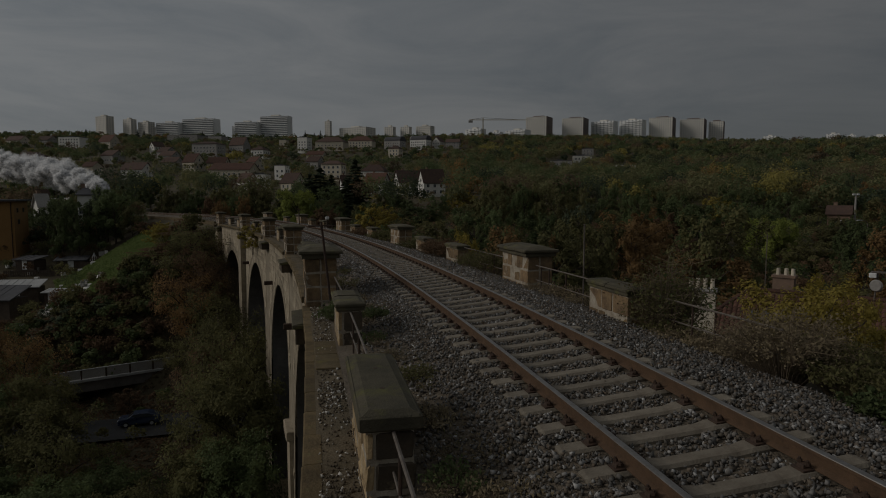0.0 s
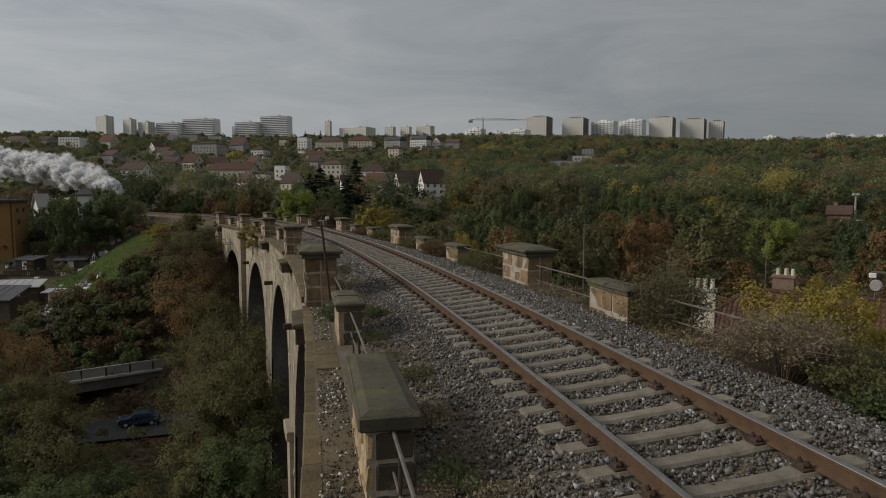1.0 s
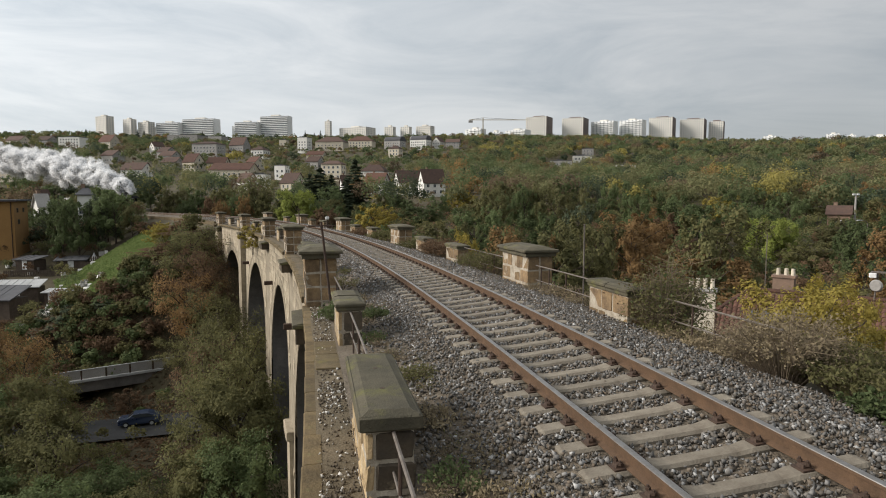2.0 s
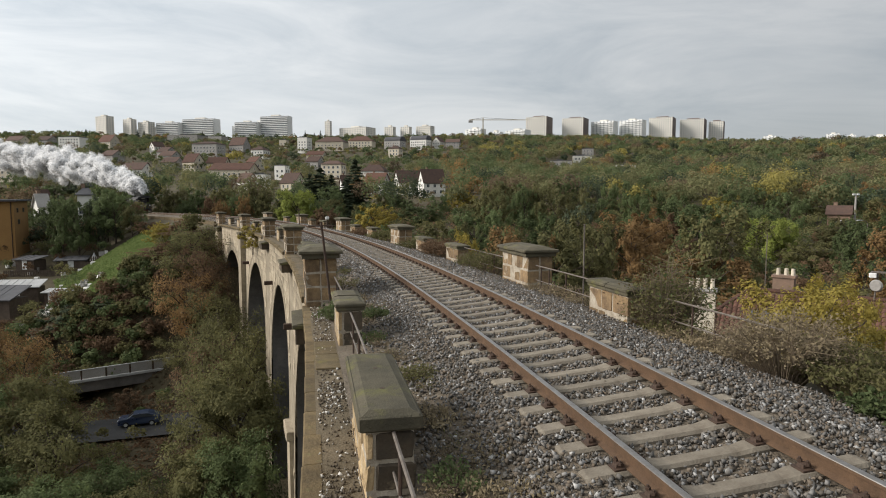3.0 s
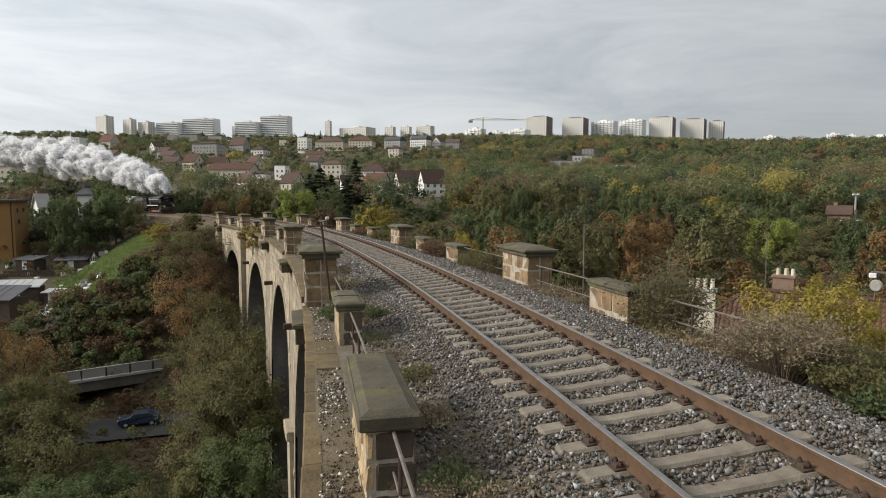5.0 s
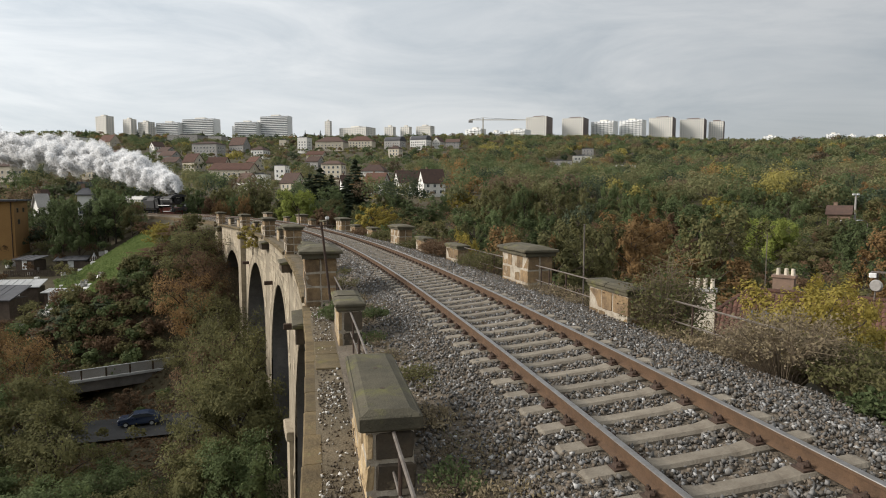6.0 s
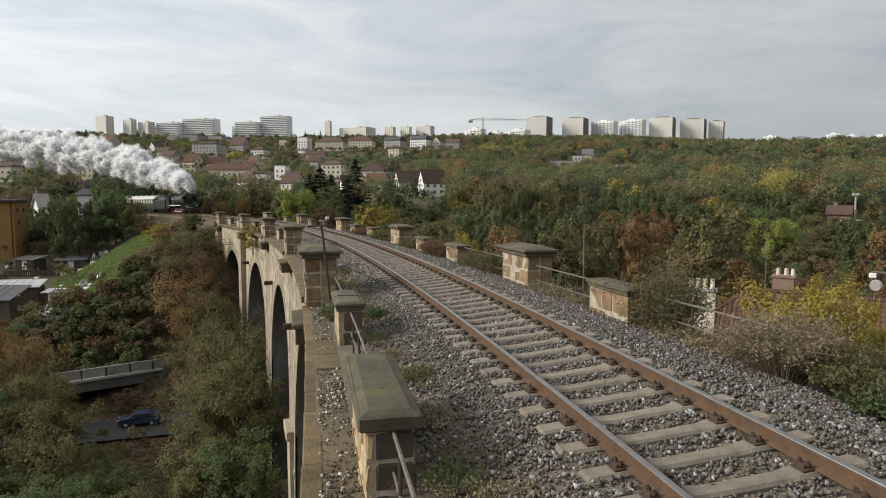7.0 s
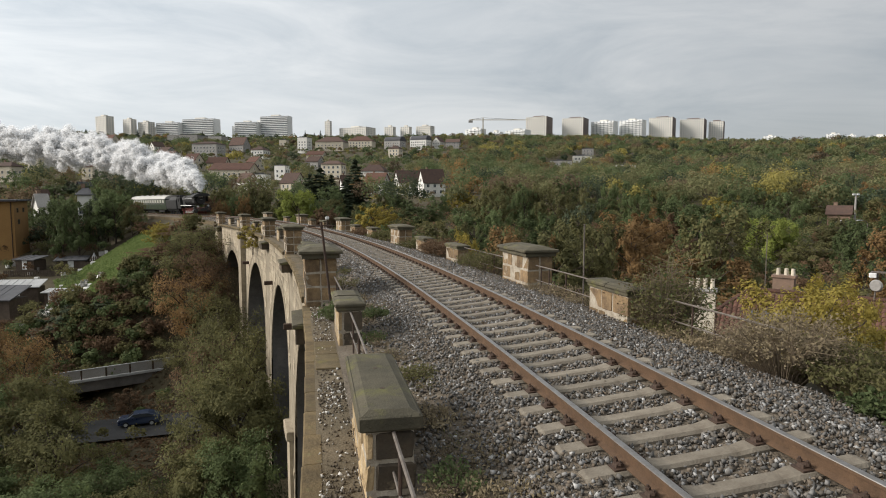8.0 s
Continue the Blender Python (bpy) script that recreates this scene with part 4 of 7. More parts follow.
house(-136.6, 626.0, 10.4, 10.2, 15.0, 1.1, M_PLASTER, M_SLATE, -18, "flat", "tall white flat-roofed house")
house(-175.0, 698.0, 8.1, 7.9, 9.1, 1.3, M_CREAM, M_SLATE, -10, "flat", "small cream flat-roofed house")
house(-115.5, 660.0, 29.6, 19.9, 8.6, 6.0, M_CREAM, M_TILED, -8, "hip", "wide cream villa with a brown hipped roof")
house(-86.7, 677.0, 25.8, 17.4, 10.0, 5.5, M_CREAM, M_TILE, -8, "hip", "wide cream villa with a red hipped roof")
house(-52.3, 690.0, 19.5, 13.1, 10.2, 5.0, M_GREYP, M_SLATE, -25, "barrel", "grey house with a rounded white end wall")
house(-24.7, 701.0, 19.8, 13.3, 10.3, 5.1, M_PLASTER, M_SLATE, -25, "barrel", "white house with a rounded end wall")
house(-5.1, 707.0, 10.6, 10.3, 7.2, 5.1, M_PLASTER, M_TILED, 60, "gable", "small white-gabled house with brown roof")
house(11.3, 695.0, 15.0, 14.7, 6.5, 3.8, M_GREYP, M_TILED, -10, "gable", "small grey house with a brown roof")
house(-193.0, 522.0, 21.7, 14.6, 10.9, 2.4, M_GREYP, M_TILED, -10, "hip", "grey apartment house with a low roof")
house(-349.1, 868.0, 43.2, 29.1, 10.9, 2.3, M_GREYP, M_SLATE, -8, "flat", "grey flat-roofed apartment house")
house(-163.1, 413.0, 11.6, 7.9, 6.0, 5.2, M_CREAM, M_TILE, -30, "gable", "house with a bright red tiled roof")
house(-175.6, 362.0, 13.8, 9.3, 6.7, 3.9, M_PLASTER, M_TILED, -12, "gable", "white house with a dark tiled roof")
house(-243.9, 540.0, 9.0, 8.8, 6.4, 3.9, M_PLASTER, M_TILED, 50, "gable", "small white house with a gable")
house(-148.9, 419.0, 12.5, 8.4, 4.9, 3.8, M_CREAM, M_TILE, -5, "gable", "low house with a red tiled roof")
house(-360.6, 619.0, 21.6, 14.5, 12.7, 1.7, M_PLASTER, M_SLATE, -5, "flat", "white apartment house behind the steam")
house(-344.9, 655.0, 18.5, 12.5, 6.8, 7.1, M_CREAM, M_TILE, -25, "gable", "house with a red tiled roof")
house(-424.9, 681.0, 16.9, 16.6, 7.0, 4.9, M_GREYP, M_TILED, -15, "gable", "grey house with a brown roof")
house(-453.5, 676.0, 20.2, 13.6, 7.0, 4.9, M_CREAM, M_TILED, -15, "gable", "cream house with a brown roof")
house(-228.7, 332.0, 11.0, 7.4, 8.1, 2.4, M_CREAM, M_TILED, -10, "hip", "cream house half hidden by steam")
house(-255.7, 395.0, 13.1, 8.8, 7.9, 2.8, M_CREAM, M_TILED, -10, "hip", "yellowish house half hidden by steam")
house(-198.9, 358.0, 7.7, 7.6, 7.3, 2.6, M_CREAM, M_TILE, -15, "gable", "cream house half hidden by steam")
house(-148.2, 260.0, 4.7, 4.6, 4.8, 2.8, M_PLASTER, M_SLATE, 65, "gable", "white-gabled cottage between trees")
house(-147.7, 231.0, 4.6, 4.5, 4.0, 2.9, M_PLASTER, M_TILED, 60, "gable", "white-gabled cottage between trees")
house(-179.1, 419.0, 10.4, 10.2, 4.5, 3.4, M_GREYP, M_TILED, -10, "gable", "grey house with a brown roof")
house(-241.7, 463.0, 11.5, 11.3, 5.7, 3.8, M_GREYP, M_TILED, -20, "gable", "grey house with a brown roof")
house(89.0, 477.0, 15.8, 10.7, 4.9, 1.3, M_GREYP, M_SLATE, -8, "flat", "low flat-roofed villa in the woods")
house(115.7, 526.0, 14.8, 10.0, 4.8, 1.4, M_PLASTER, M_SLATE, -8, "flat", "low white villa in the woods")
house(129.3, 448.0, 13.4, 9.0, 4.7, 0.8, M_PLASTER, M_SLATE, -12, "flat", "long white modern villa in the woods")
house(-92.7, 459.0, 9.9, 9.7, 5.6, 3.7, M_GREYP, M_TILED, -20, "gable", "grey house with a brown roof")
house(-219.5, 503.0, 10.8, 10.6, 5.6, 3.6, M_GREYP, M_TILED, -25, "gable", "grey house with a brown roof")
house(-128.5, 433.0, 8.6, 8.4, 5.0, 3.5, M_CREAM, M_TILE, -30, "gable", "cream house with a red roof")
house(-284.3, 420.0, 21.2, 11.0, 15.0, 2.5, M_YELLOW, M_TILED, -12, "hip", "yellow apartment house with a brown roof", z=6.4)
house(-328.9, 500.0, 16.2, 10.0, 12.0, 3.5, M_YELLOW, M_TILED, -25, "gable", "yellow house with a gabled brown roof", z=15.8)
house(-95.9, 150.0, 2.2, 4.0, 5.0, 2.6, M_PLASTER, M_GREYP, 50, "gable", "small white steep-gabled cottage in a garden", z=-6.0)
house(-86.3, 152.0, 3.0, 4.0, 6.0, 1.8, M_PLASTER, M_SLATE, 20, "hip", "small white house with a grey roof", z=-4.6)
house(-338.4, 900.0, 61.7, 18.0, 30.0, 1.5, M_GREYP, M_SLATE, -10, "flat", "long grey flat-roofed apartment house", z=53.9)
house(-212.1, 380.0, 8.9, 9.0, 14.0, 2.0, M_CREAM, M_TILED, -20, "hip", "cream apartment house half hidden by steam", z=4.4)
house(-378.5, 620.0, 22.4, 10.0, 16.0, 3.0, M_CREAM, M_TILE, -15, "hip", "cream house with a red hipped roof", z=28.8)
house(-196.2, 400.0, 8.7, 8.0, 9.0, 3.0, M_PLASTER, M_TILED, -20, "gable", "white house behind the railway", z=5.8)
house(-42.0, 560.0, 10.1, 9.0, 7.0, 3.0, M_CREAM, M_TILED, -20, "hip", "small cream house on the slope", z=35.3)
house(-104.0, 520.0, 14.1, 9.0, 8.0, 3.0, M_CREAM, M_TILE, -10, "gable", "cream house with a red tiled roof", z=26.5)
house(-207.4, 480.0, 13.0, 9.0, 8.0, 3.5, M_GREYP, M_TILED, -20, "gable", "grey house with a steep brown roof", z=23.3)
house(128.0, 560.0, 10.1, 8.0, 7.0, 1.0, M_GREYP, M_SLATE, -12, "flat", "low grey villa in the woods", z=35.3)
house(94.8, 150.0, 4.6, 3.2, 7.4, 1.6, M_BRICKC, M_TILED, -38, "gable", "small brick house with a red gabled roof", z=-10.2)


# ---- apartment blocks on the plateau ----
def facade(root, w, d, z0, z1, facing, storeys, bays, dark):
    """Rows of windows too far off to tell apart, set into one wall."""
    sh = Shape()
    m = pose(0, 0, 0, 0, 0, facing)
    h = (z1 - z0) / storeys
    for s in range(storeys):
        for i in range(bays):
            x = -w / 2 + w * (i + 0.5) / bays
            sh.box(x - w / bays * 0.17, x + w / bays * 0.17, -d - 0.12, -d + 0.2, z0 + s * h + h * 0.32, z0 + s * h + h * 0.82, m)
    part("glazing", sh, dark, root)["kind"] = "stuff"


def block(x, y, w, top, style, label):
    """A block of flats whose two sides face the valley."""
    base = gz(x, y) - 12
    h = top - base
    rot = -30 if style == "panel" else -38
    a = w * (0.62 if style == "tower" else 0.86)
    b = w * (0.62 if style == "tower" else 0.42)
    if style == "tower":
        rot, b = 60, w * 0.78
    elif style == "balcony":
        rot, a, b = -14, w * 0.98, w * 0.30
    root = empty("apartment_block", pose(x, y, base, 0, 0, rot), label, "apartment block")
    body = Shape().box(-a / 2, a / 2, -b / 2, b / 2, 0, h)
    part("body", body, M_WHITEB if style in ("white", "balcony") else M_PANEL, root)
    top_box = Shape().box(-a * 0.15, a * 0.15, -b * 0.25, b * 0.25, h, h + 2.6)
    part("lift_house", top_box, M_PANELB if style == "tower" else M_PANEL, root)
    n = max(3, int((h - 11) / 2.9))
    z0 = h - n * 2.9
    if style == "tower":
        end = Shape().box(-a / 2, a / 2 + 0.3, -b / 2 - 0.3, -b / 2, 0, h + 0.3)
        part("end_wall", end, M_PANELB, root, "dark brown end wall")
        facade(root, b * 0.94, a / 2, z0, h, -90, n, max(4, int(b / 3.4)), M_FARGLASS)
    elif style == "panel":
        facade(root, a * 0.94, b / 2, z0, h, 0, n, max(3, int(a / 3.6)), M_FARGLASS)
        facade(root, b * 0.94, a / 2, z0, h, 90, n, max(2, int(b / 4)), M_FARGLASS)
    else:
        if style == "white":
            facade(root, a * 0.96, b / 2, z0, h, 0, n, max(3, int(a / 5.5)), M_FARGLASS)
        facade(root, b * 0.9, a / 2, z0, h, -90, n, max(2, int(b / 4.2)), M_FARGLASS)
        for s in range(n):
            zz = z0 + s * 2.9
            cut = 0.0
            if style == "balcony":
                part("window_band", Shape().box(-a / 2 * 0.97, a / 2 * 0.97, -b / 2 - 0.15, -b / 2, zz + 1.1, zz + 2.5), M_FARGLASS, root)
            x0 = -a / 2 * 0.98 + (0 if style == "balcony" else a * 0.12 * (s % 3))
            slab = Shape().box(x0, a / 2 * 0.98 - cut, -b / 2 - 1.8, -b / 2, zz - 0.2, zz + (1.0 if style == "balcony" or s % 2 else 0.12))
            part("balcony", slab, M_WHITEB, root)
        if style == "balcony":
            step = Shape().box(-a / 2 - a * 0.12, -a / 2, -b / 2, b / 2, 0, h - 6)
            part("stepped_wing", step, M_WHITEB, root)


block(-553.8, 1040.0, 32.8, 130.8, "panel", "concrete panel tower block with a lift house")
block(-513.0, 1040.0, 24.4, 126.2, "panel", "grey concrete panel apartment block")
block(-485.8, 1040.0, 30.0, 121.5, "panel", "pale concrete panel apartment block")
block(-447.3, 1040.0, 43.1, 120.5, "balcony", "white terraced apartment building with balconies")
block(-395.7, 1040.0, 60.0, 126.2, "balcony", "white terraced apartment building with balconies")
block(-319.8, 1040.0, 41.3, 121.5, "balcony", "white terraced apartment building with balconies")
block(-272.9, 1040.0, 50.6, 130.8, "balcony", "tall white apartment building with long balconies")
block(-188.0, 1040.0, 12.2, 123.3, "panel", "slim grey concrete tower block")
block(-140.2, 1040.0, 62.8, 112.1, "panel", "long low concrete panel block")
block(-86.7, 1040.0, 19.7, 114.0, "panel", "grey concrete panel apartment block")
block(-60.5, 1040.0, 19.7, 114.0, "panel", "grey concrete panel apartment block")
block(-29.1, 1040.0, 31.9, 114.9, "panel", "grey concrete panel apartment block")
block(47.8, 930.0, 31.9, 98.8, "white", "white apartment building with open balconies")
block(78.0, 930.0, 21.8, 94.6, "white", "new apartment building beside a crane")
block(109.9, 930.0, 38.6, 97.1, "white", "new apartment building beside a crane")
block(153.0, 1010.0, 43.7, 125.3, "tower", "twelve-storey panel tower with a brown end wall")
block(210.4, 1010.0, 43.7, 123.5, "tower", "twelve-storey panel tower with a brown end wall")
block(256.8, 1010.0, 43.7, 118.9, "white", "white apartment building with balconies")
block(301.9, 1010.0, 42.8, 120.8, "white", "white apartment building with balconies")
block(348.8, 1010.0, 45.5, 124.4, "tower", "twelve-storey panel tower with a brown end wall")
block(398.0, 1010.0, 45.5, 121.7, "tower", "twelve-storey panel tower with a brown end wall")
block(435.3, 1010.0, 27.3, 118.9, "tower", "twelve-storey panel tower with a brown end wall")
block(593.7, 1150.0, 23.9, 109.2, "white", "low pale building on the far ridge")
block(707.7, 1150.0, 23.9, 113.3, "white", "low white hall on the far ridge")
block(741.4, 1150.0, 14.5, 111.3, "white", "low pale building on the far ridge")
block(792.2, 1150.0, 37.3, 110.2, "white", "long low pale building on the far ridge")


def crane():
    root = empty("tower_crane", pose(58, 920, gz(58, 920)), "slender tower crane above new apartment buildings", "crane")
    h = 112 + 2.4 - gz(58, 920)
    part("mast", Shape().box(-0.8, 0.8, -0.8, 0.8, 0, h), M_CREAM, root)
    part("jib", Shape().box(-20, 66, -0.7, 0.7, h - 3.6, h - 2.6), M_CREAM, root)
    part("counterweight", Shape().box(-21, -15, -1.2, 1.2, h - 7, h - 4), M_GREYP, root)
    tie = Shape()
    tie.tube((0, 0, h), (50, 0, h - 2.6), 0.25, n=5)
    tie.tube((0, 0, h), (-18, 0, h - 2.6), 0.25, n=5)
    part("tie_bar", tie, M_TUBE, root)


crane()


# ---- gardens below the far embankment ----
def ochre_house():
    root = empty("house", pose(-94.0, 128.5, -12.0, 0, 0, 20), "ochre-rendered cubic house with a grey overhanging roof", "house")
    w, d, h = 13.0, 10.0, 13.2
    part("wall", Shape().box(-w / 2, w / 2, -d / 2, d / 2, 0, h), M_OCHRE, root)
    part("roof", Shape().box(-w / 2 - 0.6, w / 2 + 0.6, -d / 2 - 0.6, d / 2 + 0.6, h, h + 0.35).box(-2, 1.0, -2, 2, h + 0.35, h + 0.8), M_SLATE, root, "flat grey sheet roof")
    pipe = Shape().tube((w / 2 - 0.5, -d / 2 - 0.1, 0), (w / 2 - 0.5, -d / 2 - 0.1, h), 0.08)
    part("downpipe", pipe, M_IRON, root)
    part("gutter", Shape().box(-w / 2 - 0.7, w / 2 + 0.7, -d / 2 - 0.72, -d / 2 - 0.6, h - 0.12, h + 0.06), M_IRON, root)
    front = pose(0, -d / 2, 0)
    side = pose(w / 2, 0, 0, 0, 0, 90)
    for wall, x, z, ww, wt in ((front, 3.5, 11.0, 0.8, 1.1), (front, 3.4, 8.1, 0.8, 1.1), (front, -0.2, 11.0, 0.8, 1.1), (front, -0.2, 8.1, 1.2, 2.0),
                               (side, -2.6, 11.0, 0.9, 0.7), (side, -2.0, 8.6, 1.0, 0.8), (side, 1.6, 11.0, 0.9, 0.7)):
        fr = Shape()
        for x0, x1, z0, z1 in ((-ww / 2 - 0.1, ww / 2 + 0.1, -0.12, 0), (-ww / 2 - 0.1, ww / 2 + 0.1, wt, wt + 0.1), (-ww / 2 - 0.1, -ww / 2, 0, wt), (ww / 2, ww / 2 + 0.1, 0, wt), (-0.03, 0.03, 0, wt)):
            fr.box(x0, x1, -0.07, 0.03, z0, z1)
        f = part("window", fr, M_TIMBER, root, m=wall @ pose(x, 0, z))
        part("pane", Shape().box(-ww / 2, ww / 2, -0.035, 0.02, 0, wt), M_GLASS, f)
    bal = part("balcony", Shape().box(-1.6, 1.3, -1.3, 0, 7.85, 8.0), M_GREYP, root, m=front)
    for i in range(12):
        part("baluster", Shape().box(-1.58 + i * 0.25, -1.55 + i * 0.25, -1.28, -1.25, 8.0, 9.0), M_IRON, bal)
    part("handrail", Shape().box(-1.6, 1.3, -1.3, -1.24, 9.0, 9.06), M_IRON, bal)
    mast = Shape()
    mast.bar([(-3.5, 0, h), (-3.5, 0, h + 3.0), (-3.0, 0, h + 3.5), (-2.0, 0, h + 3.4), (-1.7, 0, h + 2.6)], 0.05)
    part("vent_pipe", mast, M_TUBE, root, "bent grey pipe on the roof")


ochre_house()


def shed(x, y, z, w, d, h, rot, roofm, label, slope=0.6):
    root = empty("shed", pose(x, y, z, 0, 0, rot), label, "shed")
    part("wall", Shape().box(-w / 2, w / 2, -d / 2, d / 2, -1.5, h), M_TIMBER, root)
    ro = Shape()
    ro.prism([(-d / 2 - 0.4, h), (d / 2 + 0.4, h + slope), (d / 2 + 0.4, h + slope + 0.15), (-d / 2 - 0.4, h + 0.15)], -w / 2 - 0.4, w / 2 + 0.4)
    part("roof", ro, roofm, root)
    for i in range(int(w / 1.2)):
        seam = Shape().prism([(-d / 2 - 0.4, h + 0.16), (d / 2 + 0.4, h + slope + 0.16), (d / 2 + 0.4, h + slope + 0.2), (-d / 2 - 0.4, h + 0.2)], -w / 2 + i * 1.2, -w / 2 + i * 1.2 + 0.05)
        part("roof_seam", seam, roofm, root)
    part("door", Shape().box(-0.5, 0.5, -d / 2 - 0.06, -d / 2, 0, 2.0), M_WPAINT, root)


shed(-71.5, 105.0, -14.9, 6.6, 2.6, 1.9, 10, M_METROOF, "long timber shed under a pale sheet-metal roof", 0.9)
shed(-70.0, 96.5, -15.2, 8.0, 4.5, 1.6, 0, M_SLATE, "dark low garden shed with a felt roof", 1.6)
shed(-64.5, 103.0, -15.5, 2.2, 2.0, 1.9, 5, M_METROOF, "small pale garden hut", 0.3)
shed(-72.5, 122.0, -12.2, 5.0, 3.5, 2.0, 20, M_SLATE, "small timber garden shed with a grey roof", 0.5)
shed(-80.0, 121.0, -11.8, 4.0, 3.0, 1.8, -10, M_SLATE, "small timber garden shed with a grey roof", 0.5)


def garden_things():
    rng = random.Random(4)
    crate = Shape().box(-0.4, 0.4, -0.3, 0.3, 0, 0.6, bevel=0.04).mesh("crate")
    slab = Shape().box(-0.5, 0.5, -0.06, 0.06, 0, 0.9, bevel=0.02).mesh("slab")
    for i in range(70):
        x = rng.uniform(-63.5, -55.5) if i < 50 else rng.uniform(-85, -66)
        y = rng.uniform(92, 104) if i < 50 else rng.uniform(108, 124)
        m = pose(x, y, gz(x, y) + 0.05, 0, 0, rng.uniform(0, 180))
        ob = part("garden_slab" if i % 2 else "garden_crate", slab if i % 2 else crate, M_GREYP if i % 3 else M_PLASTER, m=m)
        tagged(ob, "pale stone slab stacked in a garden yard" if i % 2 else "pale crate stacked in a garden yard", "garden clutter", "yard clutter")
    for i in range(9):
        x, y = -82 + i * 1.9, 117.5 + 0.3 * i
        root = empty("garden_fence", pose(x, y, gz(x, y), 0, 0, 9), "weathered grey garden fence panel", "fence", "fence panels")
        for j in range(5):
            part("slat", Shape().box(-0.9 + j * 0.38, -0.62 + j * 0.38, -0.02, 0.02, 0, 1.2), M_TIMBER, root)
        part("crossbar", Shape().box(-0.95, 0.95, 0.02, 0.06, 0.8, 0.9), M_TIMBER, root)
    # white figure-like garden post and a green canvas cover stay plain shapes
    st = Shape().tube((0, 0, 0), (0.05, 0, 1.2), 0.28, 0.2, n=8).tube((0.05, 0, 1.2), (0.25, 0, 1.9), 0.24, 0.10, n=8)
    tagged(part("garden_ornament", st, M_PLASTER, m=pose(-52.5, 86.5, gz(-52.5, 86.5))), "white weathered garden ornament on the grass", "ornament")
    tp = Shape().add([(-1, -1, 0), (1, -1, 0), (1, 1, 0), (-1, 1, 0), (0, 0, 3.2)], [(0, 1, 4), (1, 2, 4), (2, 3, 4), (3, 0, 4), (3, 2, 1, 0)])
    tp.v = [(x * 0.6, y * 0.6, z * 0.5) for x, y, z in tp.v]
    tagged(part("play_tent", tp, M_METROOF, m=pose(-68.5, 122.5, gz(-68.5, 122.5))), "pale green canvas play tent in a garden", "tent")


garden_things()


# ---- road, footbridge and car in the valley ----
def valley_road():
    sh = Shape()
    pts = [(-75, 58), (-50, 62.5), (-38, 65.5), (-25, 69.5), (-10, 75), (10, 84)]
    v = []
    for (x, y), (x2, y2) in zip(pts, pts[1:] + [(30, 92)]):
        d = Vector((x2 - x, y2 - y)).normalized()
        v += [(x + d.y * 3.4, y - d.x * 3.4, -22.9), (x - d.y * 3.4, y + d.x * 3.4, -22.9)]
    sh.add(v, [(2 * i, 2 * i + 2, 2 * i + 3, 2 * i + 1) for i in range(len(pts) - 1)])
    tagged(part("road", sh, M_ASPHALT), "narrow dark asphalt road on the valley floor", "road", kind="structure")


valley_road()


def leaf_litter():
    """Fallen leaves and dead stalks on the valley floor."""
    rng = np.random.default_rng(55)
    n = 60000
    x, y = rng.uniform(-85, -8, n), rng.uniform(38, 112, n)
    s, lat = line_of(x, y)
    keep = (lat < -4.5) & (x / y > -0.76) & ~((s > 100) & (lat > -24))
    x, y = x[keep], y[keep]
    c = np.stack([x, y, ground_z(x, y) + rng.uniform(0.02, 0.25, len(x))], -1)
    q = leaf_quads(rng, c, np.tile([0, 0, 1.0], (len(x), 1)), 0.22, 1.8, three=True, loose=0.6)
    tagged(new("leaf_litter", quads("leaf_litter", q, LEAF["brown"])), "russet fallen leaves and dead stalks on the valley floor", "leaf litter", kind="stuff")


def meadow_grass():
    """Uneven tufts of grass on the mown slope."""
    rng = np.random.default_rng(56)
    n = 36000
    s, lat = rng.uniform(101, 138, n), rng.uniform(-24, -7, n)
    a = HEAD + s / RAD
    x, y = MID.x + (RAD + lat) * np.cos(a), MID.y + (RAD + lat) * np.sin(a)
    c = np.stack([x, y, ground_z(x, y) + 0.40], -1)
    d = np.tile([-0.1, -0.5, 0.8], (n, 1))
    q = leaf_quads(rng, c, d, 0.26, 1.6, three=True, loose=0.25)
    tagged(new("meadow_grass", quads("meadow_grass", q, M_GRASS)), "short green grass tufts on the mown slope", "grass", kind="stuff")


M_GRASS = islands("grass_blades", [(0.085, 0.125, 0.030), (0.125, 0.165, 0.045), (0.16, 0.19, 0.06)], 0.85, 0.3, 0.35)


def footbridge():
    root = empty("road_bridge", pose(-40.2, 76.7, -19.85, 0, 0, 36), "small concrete road bridge with white-edged panel railings", "bridge")
    part("deck", Shape().box(-7, 17, 0, 5, -1.6, -0.25, bevel=0.05), M_INTRA, root)
    part("kerb", Shape().box(-7, 17, -0.25, 0.25, -0.30, 0.0, bevel=0.03), M_METROOF, root, "pale concrete edge beam")
    part("handrail", Shape().box(-7, 17, -0.08, 0.08, 1.12, 1.24, bevel=0.02), M_METROOF, root, "pale top rail")
    for i in range(9):
        part("railing_panel", Shape().box(-7 + i * 2.67 + 0.12, -7 + (i + 1) * 2.67 - 0.12, -0.03, 0.03, 0.1, 1.1), M_GREYP, root)
        part("post", Shape().box(-7 + i * 2.67 - 0.08, -7 + i * 2.67 + 0.08, -0.08, 0.08, 0, 1.12), M_IRON, root)
    part("abutment", Shape().box(-9, -6, 0.2, 5, -6, -0.3), M_INTRA, root)


footbridge()


